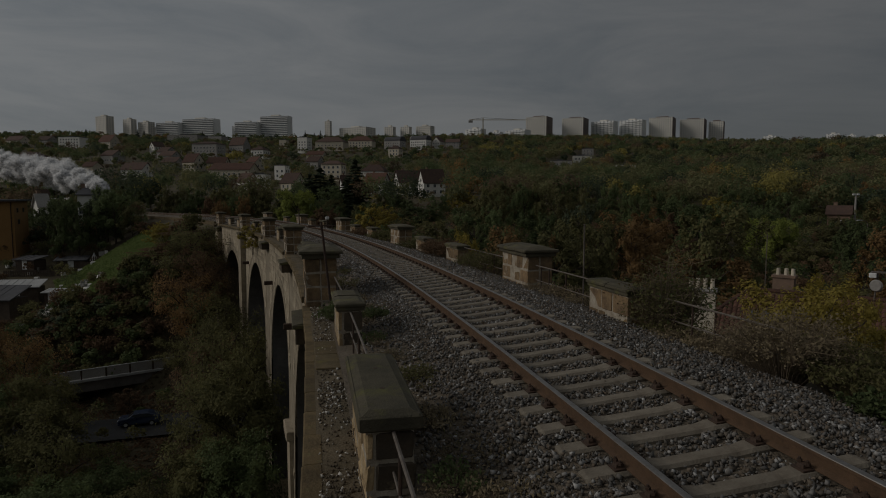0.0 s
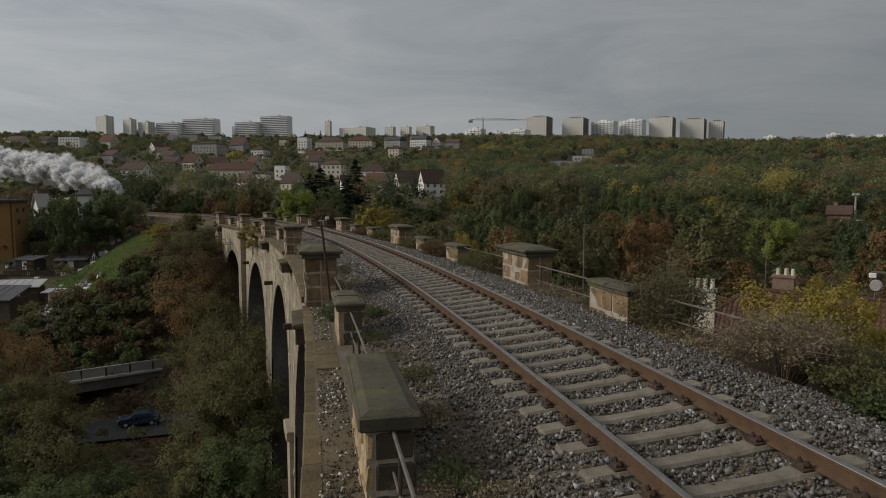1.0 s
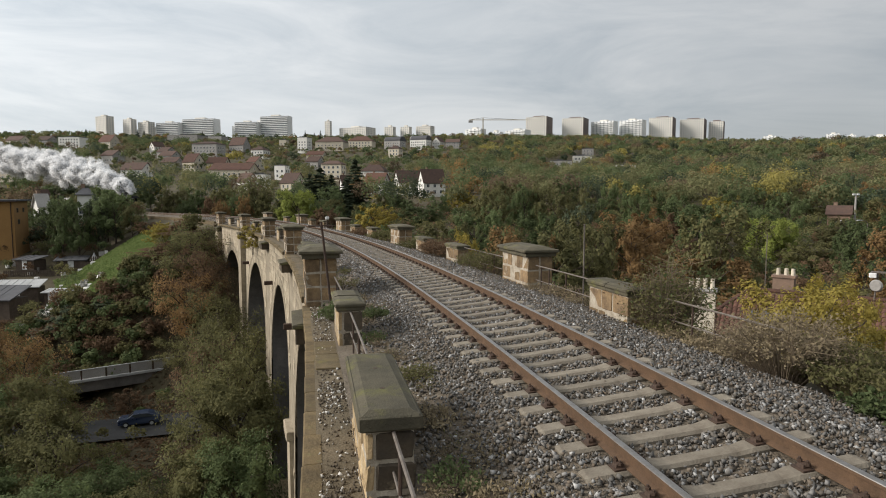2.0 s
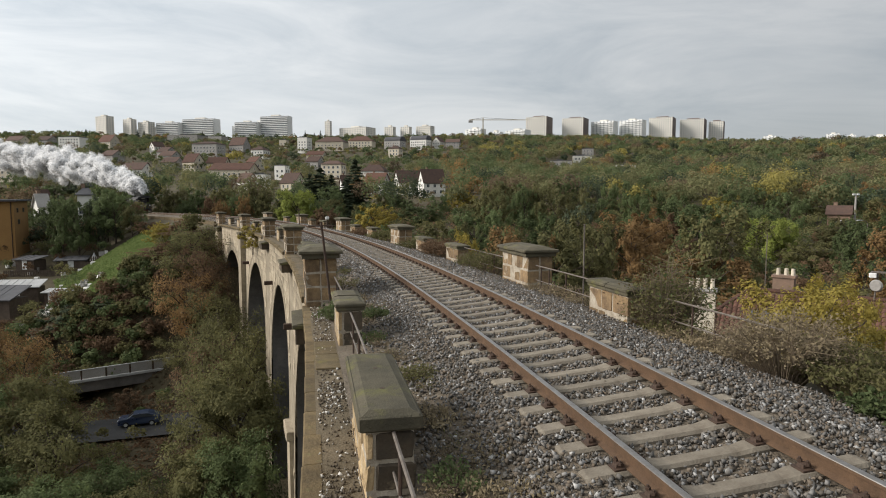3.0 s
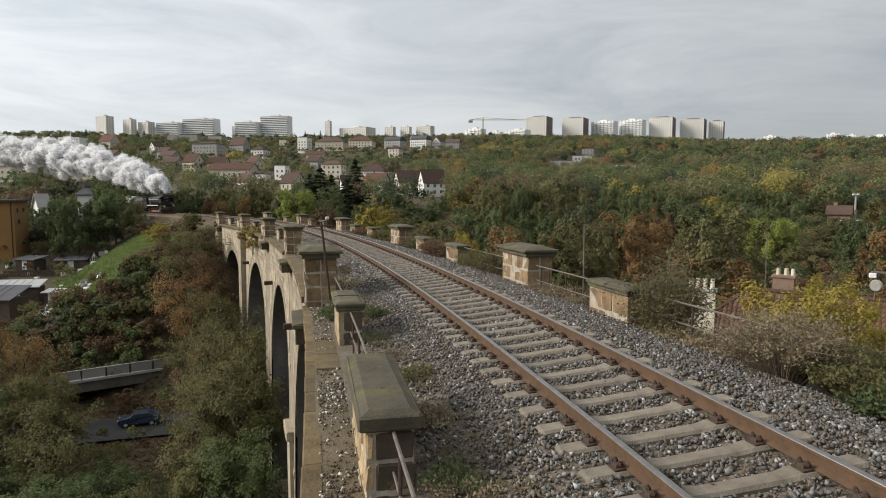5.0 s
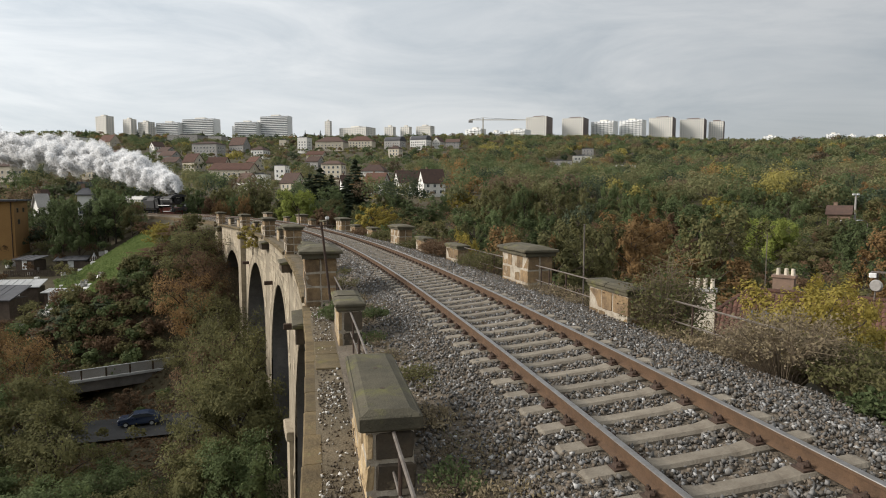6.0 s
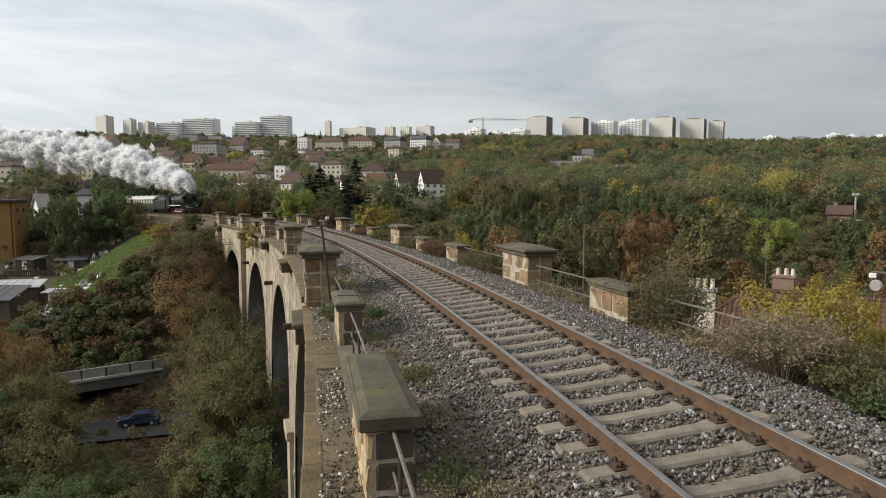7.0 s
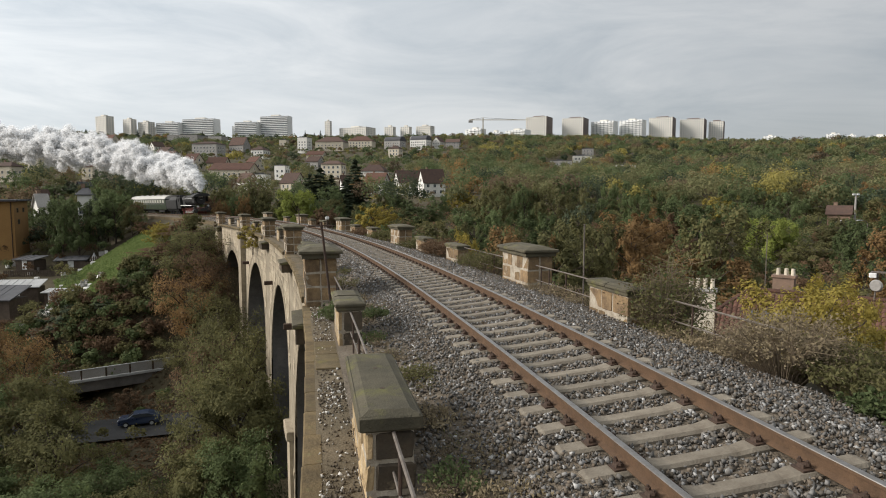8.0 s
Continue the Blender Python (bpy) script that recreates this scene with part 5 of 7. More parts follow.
def car(m, label, paint):
    root = empty("car", m, label, "car")
    prof = [(-2.1, 0.35), (-2.12, 0.75), (-1.95, 0.92), (-1.1, 1.0), (-0.55, 1.40), (0.9, 1.44), (1.75, 1.12), (2.05, 0.98), (2.12, 0.6), (2.08, 0.35)]
    b = Shape()
    n = len(prof)
    v = []
    for y, inset in ((-0.84, 0.12), (-0.78, 0.0), (0.78, 0.0), (0.84, 0.12)):
        for x, z in prof:
            k = 0.16 if z > 1.05 else 0.0
            v.append((x * (0.98 if inset else 1), y * (1 - k), z - (0.03 if inset else 0)))
    f = [(r * n + i, r * n + (i + 1) % n, (r + 1) * n + (i + 1) % n, (r + 1) * n + i) for r in range(3) for i in range(n)]
    f += [tuple(range(n - 1, -1, -1)), tuple(3 * n + i for i in range(n))]
    b.add(v, f)
    part("body", b, paint, root)
    for sg in (-1, 1):
        g = Shape().add([(-0.95, sg * 0.80, 1.02), (1.5, sg * 0.80, 1.05), (0.85, sg * 0.725, 1.37), (-0.5, sg * 0.725, 1.35)], [(0, 1, 2, 3)])
        part("side_window", g, M_GLASS, root)
    ws = Shape().add([(-1.12, -0.66, 1.02), (-1.12, 0.66, 1.02), (-0.58, 0.58, 1.40), (-0.58, -0.58, 1.40)], [(0, 1, 2, 3)])
    part("windscreen", ws, M_GLASS, root)
    for x in (-1.3, 1.3):
        for sg in (-1, 1):
            wh = part("wheel", Shape().tube((x, sg * 0.66, 0.32), (x, sg * 0.86, 0.32), 0.32, n=16), M_RUBBER, root)
            part("rim", Shape().tube((x, sg * 0.862, 0.32), (x, sg * 0.875, 0.32), 0.19, n=12), M_METROOF, wh)
    for sg in (-0.6, 0.6):
        part("headlight", Shape().box(-2.13, -2.05, sg - 0.18, sg + 0.18, 0.68, 0.82, bevel=0.02), M_WPAINT, root)


car(pose(-33.6, 67.6, -22.9, 0, 0, 18), "dark blue hatchback car parked on the valley road", M_BLUE)


# ---- trees ----
def leaf_quads(rng, centres, normals, size, stretch=1.5, three=False, loose=0.38):
    """Small bent leaves at the centres, facing roughly along the normals; three-cornered for far crowns."""
    n = len(centres)
    nn = normals + rng.normal(0, loose, (n, 3))
    nn /= np.linalg.norm(nn, axis=1, keepdims=True)
    r = rng.normal(0, 1, (n, 3))
    u = np.cross(nn, r)
    u /= np.linalg.norm(u, axis=1, keepdims=True) + 1e-9
    w = np.cross(nn, u)
    sz = (size * rng.uniform(0.6, 1.4, n))[:, None]
    u, w = u * sz * stretch * 0.5, w * sz * 0.5
    bend = nn * sz * 0.22
    if three:
        return np.stack([centres - u - bend - w * 0.6, centres + u - bend - w * 0.6, centres + w * 1.5], 1)
    return np.stack([centres - u - bend, centres - w * 0.9, centres + u - bend, centres + w * 0.9], 1)


def grown(seed, limbs, forks, per_tip, size, wide=0.44, low=0.24, tall=0.40, mid=0.58, ragged=0.22, twigs=True, blur=0.030, clump=0.0):
    """A tree of height 1: a tapered trunk, limbs and branches in one mesh, leaves clustered round the branch ends in another."""
    rng = np.random.default_rng(seed)
    wood = Shape()
    bend = [Vector((rng.normal(0, 0.012), rng.normal(0, 0.012), z)) for z in (0.24, 0.48, 0.74)]
    line = [Vector((0, 0, -0.05))] + bend
    for p, q, r0, r1 in zip(line, line[1:], (0.020, 0.014, 0.009), (0.014, 0.009, 0.003)):
        wood.tube(p, q, r0, r1, n=6, caps=False)
    tips, outs, heads = [], [], []

    def stem(z):
        k = min(2, int(np.searchsorted([0.24, 0.48, 0.74], z)))
        p, q = line[k], line[k + 1]
        return p.lerp(q, min(1.0, max(0.0, (z - p.z) / (q.z - p.z))))

    for i in range(limbs):
        t = (i + 0.5) / limbs
        a = i * 2.39996 + rng.normal(0, 0.3)
        p = stem(low + (0.70 - low) * t * 0.9)
        up = -0.55 + 1.5 * t + rng.normal(0, 0.12)
        d = Vector((math.cos(a) * math.cos(up), math.sin(a) * math.cos(up), math.sin(up)))
        reach = 1.0 + ragged * rng.normal(0, 1)
        end = Vector((d.x * wide, d.y * wide, mid + d.z * tall)) * 1.0
        end = p.lerp(end, min(1.12, max(0.62, reach)))
        knee = p.lerp(end, 0.5) + Vector((0, 0, 0.035))
        wood.tube(p, knee, 0.0075, 0.005, n=4, caps=False)
        wood.tube(knee, end, 0.005, 0.0015, n=4, caps=False)
        for j in range(forks):
            k = rng.uniform(0.45, 1.0)
            b = knee.lerp(end, (k - 0.5) * 2) if k > 0.5 else p.lerp(knee, k * 2)
            e = b + Vector((rng.normal(0, 1), rng.normal(0, 1), rng.normal(0.25, 0.8))) * 0.072
            wood.tube(b, e, 0.0028, 0.0010, n=3, caps=False)
            heads.append(b.lerp(e, 0.8))
            for m in range(3):
                f = b.lerp(e, rng.uniform(0.5, 1.0)) + Vector((rng.normal(0, 1), rng.normal(0, 1), rng.normal(0.15, 0.8))) * 0.034
                if twigs:
                    wood.tube(b.lerp(e, 0.55), f, 0.0013, 0.0005, n=3, caps=False)
                tips.append(f)
                outs.append((f - Vector((0, 0, 0.50))).normalized())
    T = np.array([list(v) for v in tips]).repeat(per_tip, 0)
    D = np.array([list(v) for v in outs]).repeat(per_tip, 0)
    T = T + rng.normal(0, blur, T.shape) * np.array([1, 1, 0.75])
    D = D * 0.9 + np.array([0, 0, 0.45]) + rng.normal(0, 0.15, D.shape)
    D /= np.linalg.norm(D, axis=1, keepdims=True)
    if clump:
        C = np.array([list(v) for v in heads])
        R = clump * rng.uniform(0.6, 1.25, len(C))
        pick = rng.integers(0, len(C), len(T))
        e = rng.normal(0, 1, T.shape) + np.array([0, 0, 0.35])
        e /= np.linalg.norm(e, axis=1, keepdims=True)
        T = C[pick] + e * (R[pick] * (0.80 + 0.28 * rng.normal(0, 1, len(T))))[:, None]
        out = T - np.array([0, 0, 0.45])
        out /= np.linalg.norm(out, axis=1, keepdims=True)
        N = e * 0.55 + out * 0.55 + np.array([0, 0, 0.35])
        crown = quads("crown", leaf_quads(rng, T, N / np.linalg.norm(N, axis=1, keepdims=True), size, three=True, loose=0.22), LEAF["green"])
    else:
        crown = quads("crown", leaf_quads(rng, T, D, size, three=True), LEAF["green"])
    me = wood.mesh("trunk")
    me.materials.append(M_BARK)
    return crown, me


def fir(seed, tiers, per):
    """A conifer of height 1: whorls of drooping boughs that shorten towards the tip."""
    rng = np.random.default_rng(seed)
    wood = Shape().tube((0, 0, -0.05), (0, 0, 0.97), 0.016, 0.002, n=6, caps=False)
    pts, nor = [], []
    for i in range(tiers):
        t = i / (tiers - 1)
        z = 0.10 + 0.84 * t
        r = (0.245 * (1 - t) ** 0.85 + 0.015)
        n = int(9 - 3 * t)
        for j in range(n):
            a = 2 * math.pi * (j + rng.random() * 0.6) / n + i * 0.7
            L = r * rng.uniform(0.75, 1.12)
            e = np.array([math.cos(a) * L, math.sin(a) * L, -0.16 * L + 0.03 * rng.normal()])
            wood.tube((0, 0, z), (e[0], e[1], z + e[2]), 0.004, 0.001, n=3, caps=False)
            m = int(per * (16 + 130 * L))
            k = rng.random(m) ** 0.7
            side = rng.normal(0, 1, (m, 3)) * (0.10 * L * (1.15 - k))[:, None] * np.array([1, 1, 0.5])
            pts.append(np.array([0, 0, z]) + k[:, None] * e + side + np.array([0, 0, -0.008]))
            nor.append(np.tile([math.cos(a) * 0.5, math.sin(a) * 0.5, 0.8], (m, 1)))
    P, N = np.vstack(pts), np.vstack(nor)
    crown = quads("crown", leaf_quads(rng, P, N, 0.021, 1.8, three=True), LEAF["dark"])
    me = wood.mesh("trunk")
    me.materials.append(M_BARK)
    return crown, me


FOREST = {
    "near": [grown(11 + i, 15, 7, 46, 0.0150) for i in range(4)],
    "full": [grown(41 + i, 26, 9, 18, 0.0185, low=0.12, tall=0.44, mid=0.54, ragged=0.10, twigs=False, clump=0.050) for i in range(4)],
    "sparse": [grown(31 + i, 13, 6, 26, 0.0135, ragged=0.3, blur=0.034) for i in range(3)],
    "lush": [grown(45 + i, 26, 9, 38, 0.0125, low=0.12, tall=0.44, mid=0.54, ragged=0.08, twigs=False, clump=0.058) for i in range(2)],
    "mid": [grown(51 + i, 15, 7, 24, 0.0185, ragged=0.16, twigs=False, clump=0.050) for i in range(3)],
    "bush": [grown(61 + i, 18, 8, 18, 0.0195, low=0.10, tall=0.47, mid=0.50, ragged=0.18, twigs=False, clump=0.055) for i in range(5)],
    "fir": [fir(71, 17, 2.2), fir(72, 16, 2.2)],
}
for me in [c for k in FOREST.values() for c, t in k]:
    me.materials.clear()
    me.materials.append(None)


def tree(x, y, h, w, tone, kind="mid", label="", z=None, name="tree"):
    """A tree of height h and crown width w; the crown's tone sets its leaves."""
    z = gz(x, y) if z is None else z
    words = {"green": "green", "lime": "fresh lime-green", "olive": "olive-green", "yellow": "yellow autumn", "orange": "orange-brown autumn", "brown": "russet-brown autumn", "dark": "dark evergreen", "tan": "dry tan"}
    root = empty(name, pose(x, y, z - 0.15, 0, 0, random.uniform(0, 360)), label or ("%s-leaved broad tree on the valley side" % words[tone] if kind != "fir" else "dark conical fir tree among houses"), "tree")
    leaves, wood = random.choice(FOREST[kind])
    size = (w / 0.98, w / 0.98, h) if kind != "fir" else (w / 0.5, w / 0.5, h)
    crown = new("crown", leaves)
    crown.parent = root
    crown.scale = size
    crown.material_slots[0].link = "OBJECT"
    crown.material_slots[0].material = LEAF[tone]
    tr = new("trunk", wood)
    tr.parent = root
    tr.scale = size
    return root


def tree_to(x, y, top, w, tone, kind="bush", label=""):
    """A tree whose crown ends at the height top."""
    return tree(x, y, top - gz(x, y), w, tone, kind, label)


def woods(name, label, cells, tone, seed, cards, leaf, hmin, hmax, far=False):
    """Far woods in one mesh: many small crowns of leaf cards. cells: arrays x, y of the trees."""
    rng = np.random.default_rng(seed)
    x, y = cells
    n = len(x)
    if n == 0:
        return
    z = ground_z(x, y)
    h = rng.uniform(hmin, hmax, n)
    w = h * rng.uniform(0.34, 0.50, n)
    base = np.stack([x, y, z + h * 0.60], -1)
    # each crown: a dome with ten lobes on it
    off = rng.normal(0, 1, (n, 11, 3))
    off[..., 2] = np.abs(off[..., 2]) - 0.25
    off /= np.linalg.norm(off, axis=2, keepdims=True)
    lob = base[:, None] + off * np.stack([w, w, h * 0.30], -1)[:, None] * rng.uniform(0.55, 0.85, (n, 11, 1))
    lob[:, 0] = base
    rad = w[:, None] * rng.uniform(0.26, 0.44, (n, 11))
    rad[:, 0] = w * 0.72
    pick = rng.integers(-1, 11, (n, cards)).clip(0)
    c = np.take_along_axis(lob, pick[..., None].repeat(3, 2), 1)
    d = rng.normal(0, 1, (n, cards, 3))
    d[..., 2] += 0.6
    d /= np.linalg.norm(d, axis=2, keepdims=True)
    pts = c + d * (np.take_along_axis(rad, pick, 1) * (0.86 + 0.24 * rng.normal(0, 1, (n, cards))))[..., None]
    q = leaf_quads(rng, pts.reshape(-1, 3), d.reshape(-1, 3), leaf, three=True, loose=0.2)
    me = quads(name, q, (HAZED_LEAF if far else LEAF)[tone])
    tagged(new(name, me), label, "woods", kind="stuff")


def far_woods():
    rng = np.random.default_rng(3)
    bands = [(205, 420, 8.6, 420, 0.50), (420, 700, 9.6, 220, 0.78), (700, 1080, 10.5, 100, 1.20)]
    for b, (d0, d1, step, cards, leaf) in enumerate(bands):
        xs, ys = np.meshgrid(np.arange(-d1, d1, step), np.arange(60, d1, step))
        x = xs.ravel() + rng.uniform(-0.5, 0.5, xs.size) * step
        y = ys.ravel() + rng.uniform(-0.5, 0.5, xs.size) * step
        d = np.hypot(x, y)
        u = x / y
        s, lat = line_of(x, y)
        keep = (d > d0) & (d < d1) & (np.abs(u) < 0.76) & ((np.abs(lat) > 9) | (s > 300))
        # thinner among the houses on the village slope, dense on the wooded side
        vill = smooth01(u, 0.10, -0.02)
        keep &= rng.random(x.size) < 1 - 0.60 * vill
        # gardens lie open on the downhill side of each house
        for hx, hy, hw in PLOTS:
            keep &= ~((np.abs(x - hx * y / hy) < hw * 0.6 + 3) & (y > hy - hy * 0.22) & (y < hy + hw * 0.6))
        # gardens: low shrubs where the tall trees leave the houses open
        low = (d > d0) & (d < d1) & (u < 0.14) & (u > -0.76) & ((np.abs(lat) > 9) | (s > 300)) & ~keep & (rng.random(x.size) < 0.75)
        pick = rng.random(x.size)
        for tone, m in (("olive", pick < 0.45), ("green", (pick >= 0.45) & (pick < 0.75)), ("brown", (pick >= 0.75) & (pick < 0.9)), ("yellow", pick >= 0.9)):
            m = m & low
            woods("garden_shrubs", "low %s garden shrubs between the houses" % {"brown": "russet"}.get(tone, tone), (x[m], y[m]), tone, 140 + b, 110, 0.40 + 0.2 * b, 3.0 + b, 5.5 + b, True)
        x, y, u = x[keep], y[keep], u[keep]
        nz = np.array([noise.noise(Vector((a * 0.012, c * 0.012, 3.0))) for a, c in zip(x, y)])
        r = rng.random(len(x)) + nz * 0.35
        tones = [("green", r < 0.30), ("dark", (r >= 0.30) & (r < 0.40)), ("olive", (r >= 0.40) & (r < 0.82)), ("brown", (r >= 0.82) & (r < 0.92)),
                 ("orange", (r >= 0.92) & (r < 0.98)), ("yellow", r >= 0.98)]
        for tone, m in tones:
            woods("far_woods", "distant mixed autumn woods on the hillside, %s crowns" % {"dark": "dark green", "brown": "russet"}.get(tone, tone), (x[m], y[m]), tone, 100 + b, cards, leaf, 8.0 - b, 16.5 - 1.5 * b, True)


far_woods()


def mid_trees():
    rng = np.random.default_rng(21)
    # wooded flank of the valley, to the right of the line
    for i in range(78):
        y = rng.uniform(62, 205)
        u = rng.uniform(-0.02, 0.74)
        x = u * y
        s, lat = line_of(np.array([x]), np.array([y]))
        if lat[0] < 16 or (abs(u - 0.527) < 0.075 and y < 125) or (abs(u - 0.634) < 0.045 and y < 150) or (u > 0.3 and y < 62):
            continue
        tone = rng.choice(["green", "olive", "olive", "olive", "orange", "green", "green", "dark"])
        tree(x, y, rng.uniform(10, 15), rng.uniform(8, 11.5), tone, "bush")
    # trees and scrub beyond the far embankment
    for i in range(30):
        y = rng.uniform(165, 225)
        u = rng.uniform(-0.40, -0.05)
        x = u * y
        s, lat = line_of(np.array([x]), np.array([y]))
        if lat[0] < 8:
            continue
        tree(x, y, rng.uniform(7, 10), rng.uniform(6, 9), rng.choice(["green", "olive", "olive", "yellow"]), "bush")
    for i in range(16):
        y = rng.uniform(150, 215)
        u = rng.uniform(-0.74, -0.56)
        tree(u * y, y, rng.uniform(6, 9), rng.uniform(6, 9), rng.choice(["green", "dark", "olive"]), "bush")



mid_trees()


def undergrowth():
    """Shrubs that close the ground between the trees."""
    rng = np.random.default_rng(14)
    for d0, d1, step, cards, leaf, hm, hx in ((14, 75, 2.6, 320, 0.125, 2.2, 4.6), (75, 215, 4.6, 170, 0.27, 3.5, 6.5)):
        xs, ys = np.meshgrid(np.arange(-20, d1, step), np.arange(8, d1, step))
        x = xs.ravel() + rng.uniform(-0.5, 0.5, xs.size) * step
        y = ys.ravel() + rng.uniform(-0.5, 0.5, xs.size) * step
        s, lat = line_of(x, y)
        d = np.hypot(x, y)
        house = (x / y > 0.28) & (y < 46)
        keep = (d > d0) & (d < d1) & (x / y < 0.78) & (lat > 8.5) & ~house
        x, y = x[keep], y[keep]
        r = rng.random(len(x))
        for tone, m in (("olive", r < 0.4), ("green", (r >= 0.4) & (r < 0.75)), ("brown", r >= 0.75)):
            woods("undergrowth", "dense %s shrubs under the trees" % {"brown": "russet"}.get(tone, tone), (x[m], y[m]), tone, 300, cards, leaf, hm, hx)
    # thicket on the end of the far embankment
    ss, ll = rng.uniform(62, 99, 1000), rng.uniform(-44, -6.5, 1000)
    a = HEAD + ss / RAD
    x, y = MID.x + (RAD + ll) * np.cos(a), MID.y + (RAD + ll) * np.sin(a)
    ok = (y > 78.2 + (x + 40.2) * 0.72) & ((x / y > -0.56) | (y < 87))
    x, y = x[ok], y[ok]
    r = rng.random(len(x))
    for tone, m in (("brown", r < 0.28), ("olive", (r >= 0.28) & (r < 0.72)), ("green", r >= 0.72)):
        woods("undergrowth", "thick %s scrub on the embankment end" % {"brown": "russet"}.get(tone, tone), (x[m], y[m]), tone, 303, 300, 0.23, 1.8, 4.2)
    # gardens and valley floor on the other side
    xs, ys = np.meshgrid(np.arange(-160, 0, 2.7), np.arange(30, 215, 2.7))
    x = xs.ravel() + rng.uniform(-1.8, 1.8, xs.size)
    y = ys.ravel() + rng.uniform(-1.8, 1.8, xs.size)
    s, lat = line_of(x, y)
    u = x / y
    road = ((np.abs(y - (65.5 + (x + 38) * 0.31)) < 3.4) & (np.abs(x + 33) < 9)) | ((np.abs(y - (73.6 + (x + 44.4) * 0.72)) < 4) & (x > -47) & (x < -30))
    garden = (u < -0.565) & (y > 84) & (y < 128)
    slope = (s > 100) & (s < 140) & (lat > -22) & (lat < 6) & (ground_z(x, y) > -14)
    keep = (lat < -6) & (u > -0.76) & ~road & ~slope & (~garden | (rng.random(x.size) < 0.40)) & ~((s > 97) & (np.abs(lat) < 6))
    x, y = x[keep], y[keep]
    r = rng.random(len(x))
    tall = y > 81
    for tone, m in (("olive", r < 0.35), ("green", (r >= 0.35) & (r < 0.55)), ("brown", (r >= 0.55) & (r < 0.85)), ("dark", r >= 0.85)):
        words = {"brown": "russet"}.get(tone, tone)
        woods("undergrowth", "low %s shrubs on the valley floor" % words, (x[m & ~tall], y[m & ~tall]), tone, 301, 170, 0.16, 1.3, 3.0)
        far = y > 132
        woods("undergrowth", "tall %s scrub beyond the gardens" % words, (x[m & far], y[m & far]), tone, 305, 300, 0.27, 3.5, 7.5)
        woods("undergrowth", "dense %s shrubs below the embankment" % words, (x[m & tall & ~far], y[m & tall & ~far]), tone, 302, 190, 0.20, 1.8, 4.2)


undergrowth()

leaf_litter()
meadow_grass()

# single trees that stand out
tree_to(31.0, 100.0, -1.0, 13.5, "orange", "lush", "broad orange-brown autumn tree")
tree_to(27.5, 106.0, -2.0, 7.6, "brown", "full", "rounded russet autumn tree")
tree_to(47.4, 128.0, -0.8, 10.4, "brown", "full", "russet-brown tree among green ones")
tree_to(58.7, 165.0, 1.8, 16.4, "olive", "full", "broad olive tree in the valley woods")
tree_to(73.8, 165.0, 2.4, 14.3, "yellow", "full", "broad yellow-olive autumn tree")
tree_to(61.0, 116.0, -1.1, 11.7, "lime", "lush", "large bright lime-green tree standing out of the woods")
tree_to(64.0, 108.0, -5.2, 9.7, "olive", "full", "olive bushy tree beside the lime-green tree")
tree_to(41.2, 88.0, -6.8, 6.3, "olive", "full", "olive bushy tree in the valley")
tree_to(49.4, 100.0, -7.0, 6.3, "green", "full", "green bushy tree before the lime-green tree")
tree_to(18.8, 112.0, -1.8, 6.3, "green", "full", "small fresh green tree behind the parapet")
tree_to(26.9, 190.0, 4.3, 12.0, "olive", "full", "tall willow-like yellow-green tree")
tree_to(25.6, 236.0, 6.2, 11.1, "orange", "full", "rounded orange autumn tree")
tree_to(68.0, 420.0, 24.9, 18.9, "orange", "full", "rounded bright orange autumn tree")
tree_to(6.0, 215.0, 3.9, 14.7, "yellow", "full", "yellow-olive tree in the woods")
tree_to(13.3, 190.0, 1.4, 13.7, "olive", "full", "broad olive tree in the valley woods")
tree_to(-16.7, 150.0, 0.2, 11.4, "yellow", "full", "yellow-green bushy tree behind the parapet")
tree_to(-28.6, 152.0, -0.3, 7.7, "brown", "full", "russet bush beyond the end of the viaduct")
tree_to(-50.6, 172.0, 5.5, 10.5, "olive", "full", "ochre-leaved tree beyond the end of the viaduct")
tree_to(-53.3, 168.0, 2.4, 5.2, "orange", "full", "orange-leaved tree beyond the end of the viaduct")
tree_to(-38.3, 165.0, 4.6, 12.2, "lime", "lush", "yellow-green tree beyond the end of the viaduct")
tree_to(2.4, 74.0, -1.3, 4.4, "yellow", "full", "yellow-green bushy tree behind the parapet")
tree_to(27.7, 120.0, -2.9, 9.7, "olive", "full", "olive bushy tree behind the parapet")
tree_to(47.1, 112.0, -5.1, 11.1, "brown", "full", "dark russet tree in the valley")
tree_to(82.6, 128.0, -3.2, 12.7, "olive", "full", "olive bushy tree in the valley")
tree_to(129.7, 190.0, 5.1, 13.7, "green", "full", "broad green tree on the hillside")
tree_to(110.2, 190.0, 4.3, 15.4, "olive", "full", "broad olive tree on the hillside")
tree_to(53.9, 190.0, 1.7, 15.4, "olive", "full", "broad olive tree in the valley woods")
tree_to(42.6, 210.0, 3.5, 15.1, "green", "full", "broad green tree in the valley woods")
tree_to(-6.7, 170.0, -0.0, 13.8, "green", "full", "broad green tree below the houses")
tree_to(74.2, 300.0, 12.1, 18.9, "green", "full", "broad green tree on the hillside")
tree_to(28.4, 330.0, 16.0, 17.9, "yellow", "full", "yellow autumn tree on the hillside")
tree_to(110.7, 290.0, 9.7, 18.3, "olive", "full", "broad olive tree on the hillside")
tree_to(114.4, 340.0, 16.4, 18.4, "dark", "full", "dark green tree on the hillside")
tree_to(128.3, 240.0, 5.8, 17.3, "brown", "full", "russet tree on the hillside")
tree_to(-15.8, 210.0, 2.6, 11.4, "olive", "full", "olive bushy tree below the houses")
